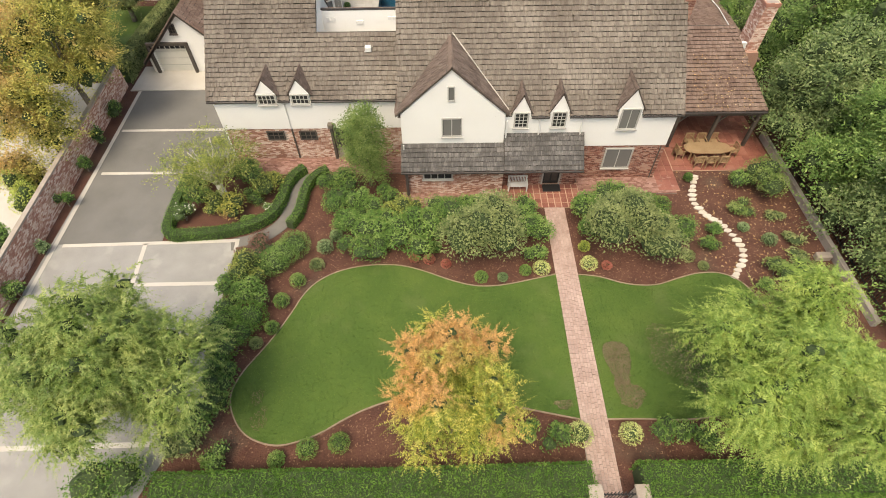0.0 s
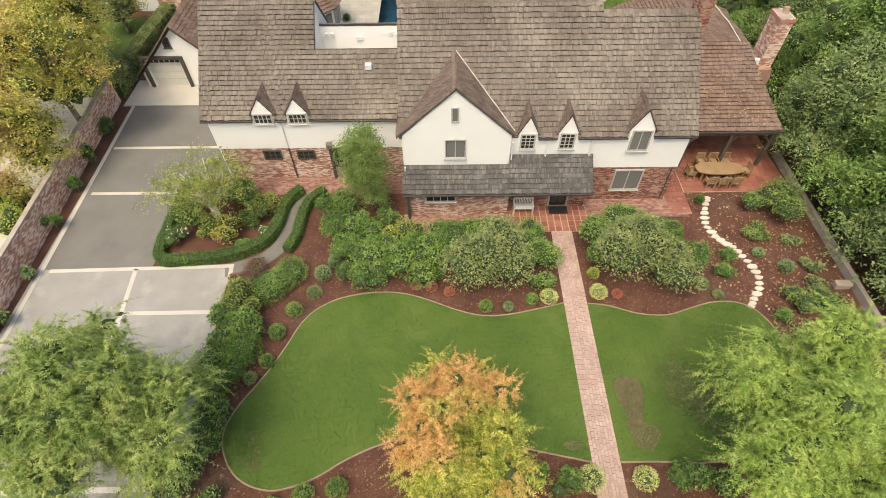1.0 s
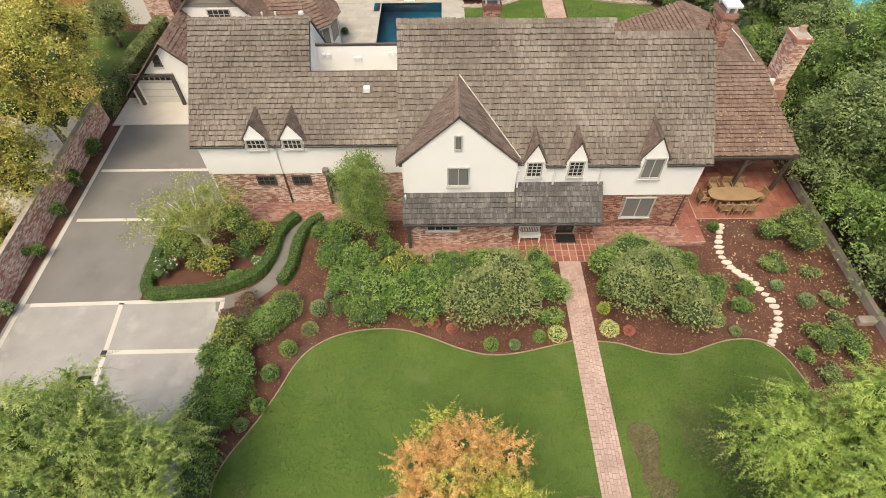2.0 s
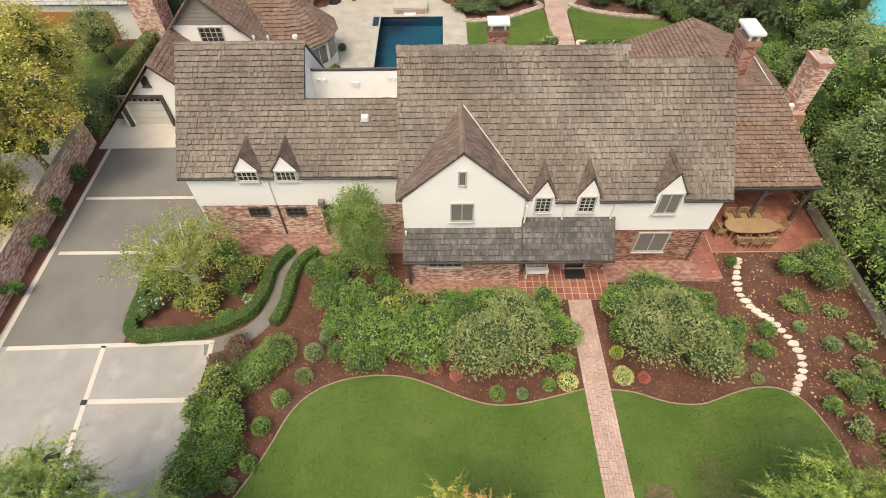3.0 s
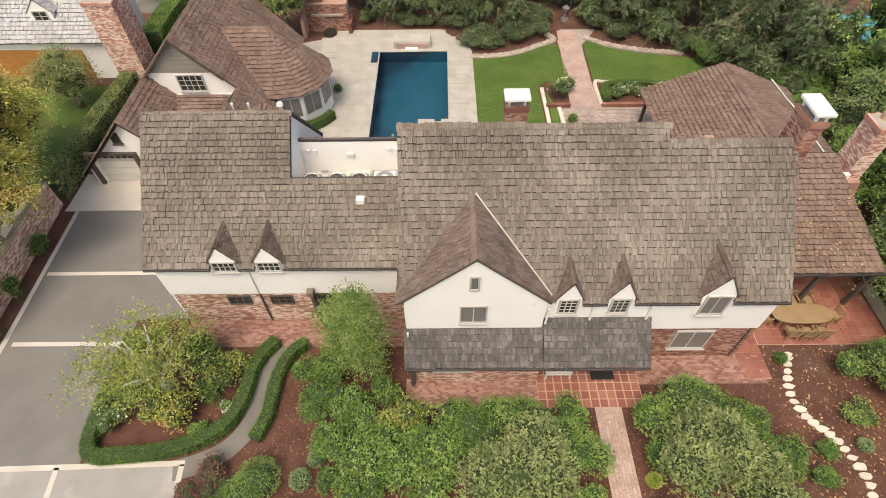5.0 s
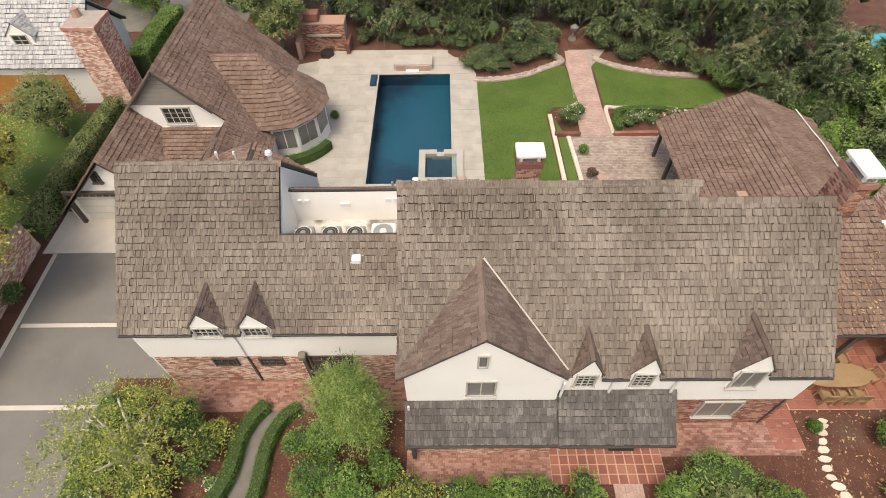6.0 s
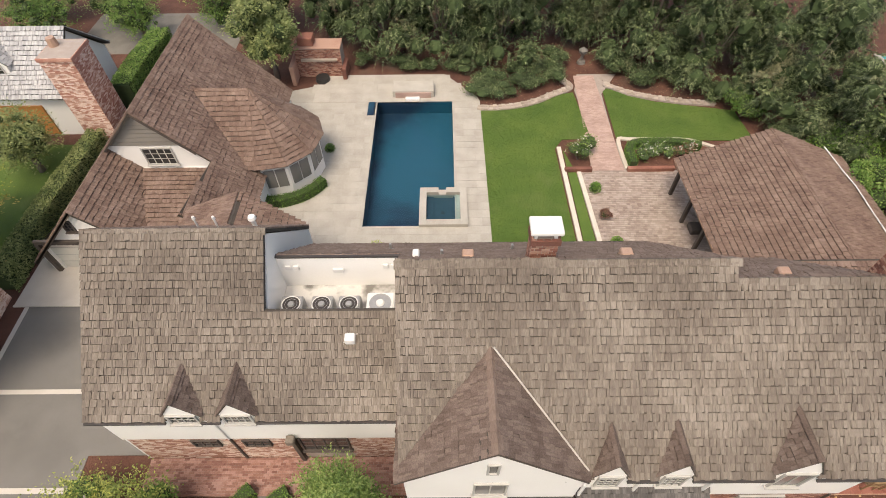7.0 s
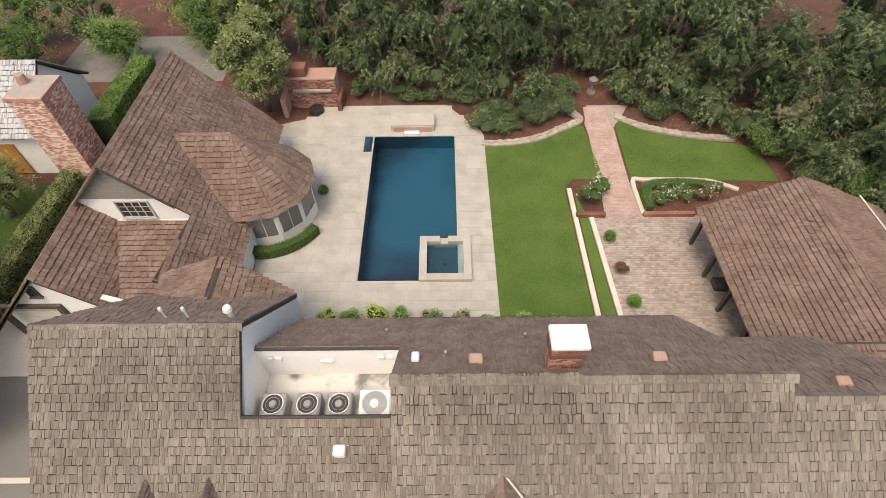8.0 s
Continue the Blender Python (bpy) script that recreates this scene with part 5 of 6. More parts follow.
R_LAWN = [(2.1, 34.5), (6.7, 34.5), (6.6, 43.6), (7.2, 44.5), (9.1, 44.6), (8.75, 49.7), (7.8, 49.5), (7.1, 49.0), (5.9, 48.3), (4.7, 47.9), (3.4, 47.75), (2.05, 47.8)]
sheet("lawn_rear", R_LAWN, 0.05, GRASS, "mown green rear lawn beside the pool", "lawn")
grass_tufts("grass", R_LAWN, 22000, 3, "short green grass blades")
R_LAWN2 = [(10.75, 44.6), (16.5, 44.3), (19.6, 44.2), (19.4, 47.4), (16.5, 48.0), (14.3, 48.5), (12.6, 49.2), (11.3, 50.2), (10.9, 49.8)]
sheet("lawn_rear_east", R_LAWN2, 0.05, GRASS, "small green lawn by the brick walk", "lawn")
grass_tufts("grass", R_LAWN2, 9000, 4, "short green grass blades")
sheet("lawn_strip", [(7.1, 34.5), (7.8, 34.5), (7.6, 41.3), (7.1, 43.5)], 0.05, GRASS, "narrow green strip between stone edges", "lawn")
for ln in ([(6.9, 34.5), (6.85, 43.7)], [(8.0, 34.5), (7.75, 41.5)], spline([(10.78, 41.6), (10.8, 44.3), (11.6, 44.42), (14.2, 44.4), (15.6, 44.2), (16.9, 43.5)], 4)):
    tagged(part("stone_edge", ribbon(bmesh.new(), ln, 0.26, -0.02, 0.12), STONE), "pale stone edging strip", "edging", kind="structure")
for ln in ([(2.0, 47.95), (3.4, 47.95), (4.8, 48.2), (6.0, 48.65), (7.2, 49.4), (8.6, 50.3), (8.2, 51.2)], [(11.2, 50.6), (12.6, 49.6), (14.4, 48.9), (16.5, 48.4), (18.3, 48.2)]):
    ln = spline(ln, 5)
    b = tagged(part("stone_border", ribbon(bmesh.new(), ln, 0.55, -0.02, 0.12), MORTAR), "low rough stone border round the lawn", "border", kind="structure")
    rr = random.Random(14)
    for p in ln:
        for s in (-0.14, 0.14):
            x, y = p[0] + rr.uniform(-.06, .06), p[1] + s + rr.uniform(-.05, .05)
            part("stone", boxes((x - 0.14, x + 0.14, y - 0.12, y + 0.12, 0.08, 0.17 + rr.uniform(0, .04)), bevel=0.03), BORDER, b)
court = sheet("rear_patio", [(8.1, 33), (23, 33), (23, 41.5), (7.8, 41.5)], 0.03, MORTAR, "greyish pink brick rear patio", "patio")
lay(court, [(8.15, 33, 0.03), (16.5, 33, 0.03), (16.5, 41.45, 0.03), (7.85, 41.45, 0.03)], "brick", PAVER_GREY, 0.15, (0.15, 0.3), 1.0, 0.018, 0.02, random.Random(15), bond=True, tilt=False, single=lambda c: c.x < 12.5 and c.y > 38, stuff="brick_field")
rw = sheet("rear_walk", [(8.5, 41.5), (10.7, 41.5), (10.6, 44.5), (10.75, 49.5), (12.3, 52), (9.4, 52), (8.9, 50), (9.15, 44.5)], 0.03, MORTAR, "pinkish brick walk between the rear lawns", "path")
lay(rw, [(8.6, 41.5, 0.03), (10.6, 41.5, 0.03), (10.6, 51.8, 0.03), (9.1, 51.8, 0.03)], "brick", PAVER, 0.11, (0.21, 0.22), 1.0, 0.02, 0.012, random.Random(16), bond=True, tilt=False, stuff="brick_field")
for x0, x1 in ((6.9, 8.55), (10.75, 13.6)):
    tagged(part("brick_kerb", boxes((x0, x1, 41.35, 41.6, 0, 0.3)), BRICK), "low brick planter edge", "kerb", kind="structure")

# ---- boundary walls ----
WX = lambda y: -22.05 - 0.055 * (y - 22.5)  # inner face of the boundary wall
bw = tagged(part("boundary_wall", prism([(WX(4), 4, 0), (WX(32.5), 32.5, 0), (WX(32.5) - 0.22, 32.5, 0), (WX(4) - 0.22, 4, 0)], (0, 0, 1.75)), MORTAR), "long washed red brick boundary wall", "wall", kind="structure")
brick_face(bw, [(WX(4), 4, 0), (WX(32.5), 32.5, 0), (WX(32.5), 32.5, 1.72), (WX(4), 4, 1.72)], BRICK_WASH, single=lambda c: 14 < c.y < 22 and c.z > 1.3)
part("coping", prism([(WX(4) + 0.03, 4, 1.75), (WX(32.5) + 0.03, 32.5, 1.75), (WX(32.5) - 0.25, 32.5, 1.75), (WX(4) - 0.25, 4, 1.75)], (0, 0, 0.09)), BORDER, bw, "pale stone coping")
sheet("neighbour_drive", [(-70, -20), (-23.3, -20), (-23.3, 33), (-70, 33)], 0.015, CONCRETE, "pale concrete of the next property", "paving")
bw = tagged(part("side_wall", boxes((20.8, 21.05, 12, 26, 0, 0.45)), MORTAR), "low pale concrete garden wall", "wall", kind="structure")
iron = thing("iron_fence", (21.6, 17, 0), "black iron picket fence", "fence")
part("rail", boxes((21.58, 21.62, 8, 24, 0.2, 0.24)), BLACK, iron)
part("rail", boxes((21.58, 21.62, 8, 24, 1.35, 1.39)), BLACK, iron)
for i in range(100):
    part("picket", boxes((21.59, 21.61, 8 + i * 0.16, 8.02 + i * 0.16, 0, 1.5)), BLACK, iron)
tagged(part("stone_block", boxes((19.9, 20.7, 15.9, 16.3, 0, 0.4), bevel=0.06), BORDER), "pale stone garden bench block", "bench")

# neighbour house
nb = thing("neighbour_house", (-29, 50, 0), "neighbouring white house with grey slate roof and dormer", "house")
roof_plane(nb, [(-40, 45.2, 3.0), (-23.9, 45.2, 3.0), (-23.9, 48.6, 5.9), (-40, 48.6, 5.9)], SLATE, label="pale grey slate slope", course=0.3)
roof_plane(nb, [(-23.9, 52.0, 3.0), (-40, 52.0, 3.0), (-40, 48.6, 5.9), (-23.9, 48.6, 5.9)], SLATE, label="pale grey slate slope", course=0.3)
part("wall", boxes((-40, -24.3, 45.6, 51.6, 0, 3.0)), STUCCO, nb)
part("gable_wall", prism([(-24.3, 45.6, 0), (-24.3, 51.6, 0), (-24.3, 51.6, 3), (-24.3, 48.6, 5.7), (-24.3, 45.6, 3)], (0.2, 0, 0)), STUCCO, nb, "white stucco gable wall")
part("wood_door", boxes((-34, -26.0, 45.5, 45.6, 0.1, 2.3)), OAK, nb, "orange stained wooden doors")
dormer(nb, -28.0, 1.6, 46.4, 3.6, 4.7, 5.5, 48.2, SLATE, (-28.45, -27.55, 4.0, 4.65), (2, 2), GLASS)
chimney(nb, -23.7, -21.75, 44.8, 46.9, 0, 6.0, BRICK_WASH, cap=False)
part("pot", tube(bmesh.new(), [(-23.3, 46.2, 5.9), (-23.3, 46.2, 6.5)], 0.3, 0.24, 10), COPPER, nb, "clay chimney pot")
sheet("neighbour_court", [(-30, 55.5), (-17, 55.5), (-17, 62), (-30, 62)], 0.02, GRAVEL, "dark paved court of the next garden", "paving")
sheet("brick_court", [(-23.9, 49), (-20.8, 49), (-20.8, 55.4), (-23.9, 55.4)], 0.03, PAVER_RED, "old brick paving behind the hedge", "paving")
sheet("neighbour_lawn", [(-40, 33.2), (-23.5, 33.2), (-23.5, 44.5), (-40, 44.5)], 0.02, GRASS, "green lawn of the next property", "lawn")
np_ = thing("neighbour_pool", (36, 50, 0), "bright turquoise pool of the next property", "pool")
part("water", boxes((33.0, 41.0, 46.3, 54.0, -0.3, 0.04)), SPATEAL, np_, "turquoise water")
part("coping", boxes((32.6, 33.0, 46.0, 54.3, -0.1, 0.08), (33.0, 41.0, 46.0, 46.3, -0.1, 0.08)), DECK, np_)

# ---- garden ornaments ----
ft = thing("stone_lantern", (10.0, 53.6, 0), "weathered grey stone garden lantern", "lantern")
for nm, z0, z1, r0, r1 in (("base", 0, 0.22, 0.34, 0.28), ("shaft", 0.22, 0.7, 0.12, 0.1), ("bowl", 0.7, 0.88, 0.14, 0.32), ("light_box", 0.88, 1.05, 0.13, 0.13), ("cap", 1.05, 1.28, 0.34, 0.05)):
    part(nm, tube(bmesh.new(), [(10.0, 53.6, z0), (10.0, 53.6, z1)], r0, r1, 12), GRAVEL, ft)
gt = thing("garden_gate", (6.8, 4.3, 0), "dark iron garden gate between pale stone piers", "gate")
for x in (6.0, 7.75):
    part("pier", boxes((x - 0.22, x + 0.22, 4.2, 4.65, 0, 1.15), bevel=0.02), BORDER, gt, "pale stone gate pier")
    part("pier_cap", boxes((x - 0.27, x + 0.27, 4.15, 4.7, 1.15, 1.25), bevel=0.02), BORDER, gt)
for k in range(10):
    x = 6.3 + k * 0.13
    part("bar", tube(bmesh.new(), [(x, 4.4, 0.08), (x, 4.4, 1.15 + 0.25 * math.sin((k + 0.5) / 10 * math.pi))], 0.018, 0.018, 6), BLACK, gt)
for z in (0.2, 0.95):
    part("rail", boxes((6.22, 7.53, 4.37, 4.43, z, z + 0.05)), BLACK, gt)
wb = thing("patio_lounger", (13.3, 36.6, 0), "dark wicker armchair under the pavilion", "chair")
part("seat", boxes((13.0, 13.7, 36.2, 36.9, 0.05, 0.42), bevel=0.05), DARKWOOD, wb)
part("backrest", boxes((13.55, 13.7, 36.2, 36.9, 0.42, 0.85), bevel=0.04), DARKWOOD, wb)

# ---- equipment, vents ----
def condenser(x):
    a = thing("air_conditioner", (x, 28.0, 5.3), "grey outdoor air conditioning unit with round fan grille", "air conditioner", "roof equipment")
    part("casing", boxes((x - 0.4, x + 0.4, 27.6, 28.4, 5.3, 6.05), bevel=0.05), STEEL, a)
    bm = bmesh.new()
    bmesh.ops.create_cone(bm, cap_ends=True, segments=24, radius1=0.34, radius2=0.34, depth=0.02, matrix=Matrix.Translation((x, 28.0, 6.06)))
    part("fan_opening", bm, GUTTER, a)
    for r in (0.33, 0.22):
        bm = bmesh.new()
        tube(bm, [(x + r * math.cos(k * math.tau / 20), 28.0 + r * math.sin(k * math.tau / 20), 6.09) for k in range(21)], 0.022 if r > 0.3 else 0.007, 0.022 if r > 0.3 else 0.007, 5)
        part("grille_ring", bm, WHITE if r > 0.3 else STEEL, a)
    bm = bmesh.new()
    bmesh.ops.create_cone(bm, cap_ends=True, segments=16, radius1=0.13, radius2=0.1, depth=0.05, matrix=Matrix.Translation((x, 28.0, 6.1)))
    part("hub", bm, STEEL, a)


for x in (-6.1, -5.0, -4.0):
    condenser(x)
a = thing("air_conditioner", (-2.85, 27.95, 5.3), "large white air conditioning unit with round fan grille", "air conditioner", "roof equipment")
part("casing", boxes((-3.35, -2.35, 27.5, 28.45, 5.3, 6.15), bevel=0.05), WHITE, a)
bm = bmesh.new()
bmesh.ops.create_cone(bm, cap_ends=True, segments=24, radius1=0.4, radius2=0.4, depth=0.02, matrix=Matrix.Translation((-2.85, 27.97, 6.16)))
part("fan_opening", bm, STEEL, a)
bm = bmesh.new()
bmesh.ops.create_cone(bm, cap_ends=True, segments=16, radius1=0.16, radius2=0.12, depth=0.06, matrix=Matrix.Translation((-2.85, 27.97, 6.2)))
part("hub", bm, WHITE, a)


def roof_vent(x, y, z, w, mat, label, slope=-1.0):
    v = thing("roof_vent", (x, y, z), label, "vent", "roof vents")
    part("flashing", prism([(x - w, y - 0.22, z - slope * 0.22 + 0.03), (x + w, y - 0.22, z - slope * 0.22 + 0.03), (x + w, y + 0.22, z + slope * 0.22 + 0.03), (x - w, y + 0.22, z + slope * 0.22 + 0.03)], (0, 0, 0.015)), mat, v)
    part("hood", boxes((x - w * 0.7, x + w * 0.7, y - 0.16, y + 0.16, z, z + 0.3), bevel=0.04), mat, v)


BS = -(9.45 - 4.6) / 4.7
back_z = lambda y: 9.45 + BS * (y - 27.25)
roof_vent(-1.45, 28.3, back_z(28.3), 0.16, WHITE, "small white roof vent box", BS)
roof_vent(0.25, 28.15, back_z(28.15), 0.28, COPPER, "copper roof vent hood", BS)
roof_vent(5.4, 28.2, back_z(28.2), 0.28, COPPER, "copper roof vent hood", BS)
roof_vent(10.3, 27.5, 8.98 + (27.5 - 26.85) * -1.06, 0.28, COPPER, "copper roof vent hood", -1.1)
roof_vent(-3.75, 26.45, WE + mr * (26.45 - WY), 0.26, WHITE, "white roof vent on a flashing plate", mr)
for x, y in ((-0.6, 28.5), (2.0, 29.9), (-2.6, 30.4)):
    v = thing("vent_pipe", (x, y, back_z(y)), "thin roof vent pipe with lead flashing", "vent", "roof vents")
    part("pipe", tube(bmesh.new(), [(x, y, back_z(y) - 0.1), (x, y, back_z(y) + 0.35)], 0.05, 0.05, 8), STEEL, v)
    part("flashing", tube(bmesh.new(), [(x, y, back_z(y) - 0.02), (x, y, back_z(y) + 0.08)], 0.13, 0.06, 8), STEEL, v)
for x, r in ((-7.25, 0.12), (-8.6, 0.05), (-9.3, 0.05)):
    v = thing("vent_pipe", (x, 30.0, 8.0), "white capped roof vent pipe", "vent", "roof vents")
    part("pipe", tube(bmesh.new(), [(x, 30.0, 7.85), (x, 30.0, 8.5)], r * 0.7, r * 0.7, 10), WHITE, v)
    part("cap", tube(bmesh.new(), [(x, 30.0, 8.5), (x, 30.0, 8.62)], r * 1.3, r, 10), WHITE, v)

# ---- furniture ----
tb = thing("dining_table", (16.6, 24.15, 0.06), "oval golden teak outdoor dining table", "table")
bm = bmesh.new()
n = 32
pts = []
for k in range(n):
    a = k * math.tau / n
    cx, sy = math.cos(a), math.sin(a)
    pts.append((16.6 + 1.4 * math.copysign(abs(cx) ** 0.7, cx), 24.15 + 0.55 * math.copysign(abs(sy) ** 0.7, sy), 0.74))
extrude_poly(bm, pts, (0, 0, 0.04))
part("tabletop", bm, TEAK, tb)
for x in (15.6, 17.6):
    for y in (23.85, 24.45):
        part("leg", boxes((x - 0.045, x + 0.045, y - 0.045, y + 0.045, 0.08, 0.74)), TEAK, tb)


def chair():
    c = thing("dining_chair", (0, 0, 0), "golden teak slatted dining chair at the table", "chair", "chairs round the table")
    part("seat", boxes((-0.26, 0.26, -0.25, 0.25, 0.42, 0.46), bevel=0.01), TEAK, c)
    for x in (-0.24, 0.24):
        part("leg", boxes((x - 0.025, x + 0.025, -0.25, -0.2, 0, 0.62)), TEAK, c)
        part("leg", boxes((x - 0.025, x + 0.025, 0.2, 0.25, 0, 0.92)), TEAK, c)
        part("armrest", boxes((x - 0.03, x + 0.03, -0.25, 0.22, 0.62, 0.65)), TEAK, c)
    part("top_rail", boxes((-0.25, 0.25, 0.2, 0.25, 0.86, 0.94), bevel=0.01), TEAK, c)
    for i in range(6):
        x = -0.19 + i * 0.076
        part("slat", boxes((x - 0.015, x + 0.015, 0.215, 0.235, 0.46, 0.86)), TEAK, c)
    return c


first = chair()
for x, y, a in ((15.85, 25.05, 0), (16.6, 25.05, 0), (17.35, 25.05, 0), (15.9, 23.3, 180), (16.6, 23.28, 180), (17.3, 23.3, 180), (18.25, 24.2, -80), (14.95, 24.1, 95)):
    copy_thing(first, pose(x, y, 0.08, 0, 0, a))
for o in (first, *first.children_recursive):
    bpy.data.objects.remove(o)
bn = thing("garden_bench", (4.75, 21.5, 0.08), "white painted slatted wooden bench on the porch", "bench")
for i in range(5):
    part("seat_slat", boxes((4.2, 5.3, 21.25 + i * 0.09, 21.32 + i * 0.09, 0.45, 0.48)), WHITE, bn)
part("back_rail", boxes((4.2, 5.3, 21.7, 21.75, 0.85, 0.93)), WHITE, bn)
for i in range(12):
    x = 4.25 + i * 0.09
    part("back_slat", boxes((x, x + 0.04, 21.71, 21.74, 0.48, 0.85)), WHITE, bn)
for x in (4.22, 5.28):
    for y, h in ((21.27, 0.68), (21.72, 0.93)):
        part("leg", boxes((x - 0.035, x + 0.035, y - 0.035, y + 0.035, 0.08, h)), WHITE, bn)
    part("armrest", boxes((x - 0.04, x + 0.04, 21.22, 21.75, 0.66, 0.7)), WHITE, bn)
tagged(part("doormat", boxes((6.25, 7.3, 21.2, 21.8, 0.085, 0.105), bevel=0.005), BLACK), "black doormat before the front door", "doormat")

# ---- stepping stones ----
rs = random.Random(31)
STEP = spline([(15.6, 22.4), (15.35, 21.9), (15.05, 21.2), (14.9, 20.5), (15.0, 19.8), (15.3, 19.2), (15.75, 18.7), (16.1, 18.1), (16.35, 17.4), (16.4, 16.7), (16.15, 16.0), (15.7, 15.4), (15.35, 14.95)], 2)
for i, p in enumerate(STEP):
    bm = bmesh.new()
    a0 = rs.uniform(0, 6)
    r = rs.uniform(0.17, 0.23)
    extrude_poly(bm, [(p[0] + rs.uniform(-.05, .05) + r * rs.uniform(.8, 1.2) * math.cos(a0 + k * math.tau / 7) * 1.15, p[1] + r * rs.uniform(.8, 1.1) * math.sin(a0 + k * math.tau / 7) * 0.75, 0.0) for k in range(7)], (0, 0, 0.06))
    tagged(part("stepping_stone", bm, STONE), "irregular cream flagstone set in the mulch", "stepping stone", "stepping stone path")

# ---- hedges ----
hedge("box_hedge", spline([(-15.0, 23.5), (-15.05, 20.0), (-14.8, 18.1), (-13.4, 18.0), (-11.9, 18.15), (-10.4, 18.6), (-9.4, 19.4), (-9.0, 20.6), (-8.95, 21.7), (-8.6, 22.6), (-8.1, 23.2)], 4), 0.55, 0.6, HEDGE, "low clipped green box hedge round the bed", 41)
hedge("box_hedge", spline([(-8.2, 18.6), (-7.85, 19.6), (-7.8, 20.8), (-7.7, 21.7), (-7.3, 22.6), (-6.7, 23.1)], 4), 0.5, 0.55, HEDGE, "low clipped green box hedge along the curved walk", 42)
hedge("front_hedge", [(-10.8, 4.6), (-6, 4.7), (-2, 4.7), (2.5, 4.8), (6.0, 4.9)], 1.3, 1.25, HEDGE, "long clipped green hedge along the front", 43, per_m=800, leaf=0.09)
hedge("front_hedge", [(7.9, 4.9), (12, 4.9), (18, 5.0)], 1.3, 1.25, HEDGE, "long clipped green hedge along the front", 44, per_m=800, leaf=0.09)
hedge("turret_hedge", spline([(TC[0] + 3.25 * math.cos(a), TC[1] + 3.25 * math.sin(a)) for a in (radians(-100 + 18 * i) for i in range(5))], 4), 0.5, 0.7, HEDGE, "clipped green hedge round the turret", 45)
hedge("rose_hedge", spline([(11.15, 41.75), (11.2, 43.2), (11.9, 43.75), (14.0, 43.8), (15.8, 43.4)], 3), 0.5, 0.55, HEDGE, "low clipped green hedge round the rose bed", 46)
hedge("ivy_hedge", [(-22.9, 33.0), (-23.0, 38), (-22.7, 44.3)], 1.0, 1.3, OLIVE, "leafy boundary hedge along the next property", 48, per_m=700, leaf=0.13)
hedge("ivy_hedge", [(-21.9, 47.8), (-22.0, 50), (-21.7, 55)], 1.3, 2.4, BUSH, "tall ivy-covered boundary hedge", 47, per_m=650, leaf=0.13)

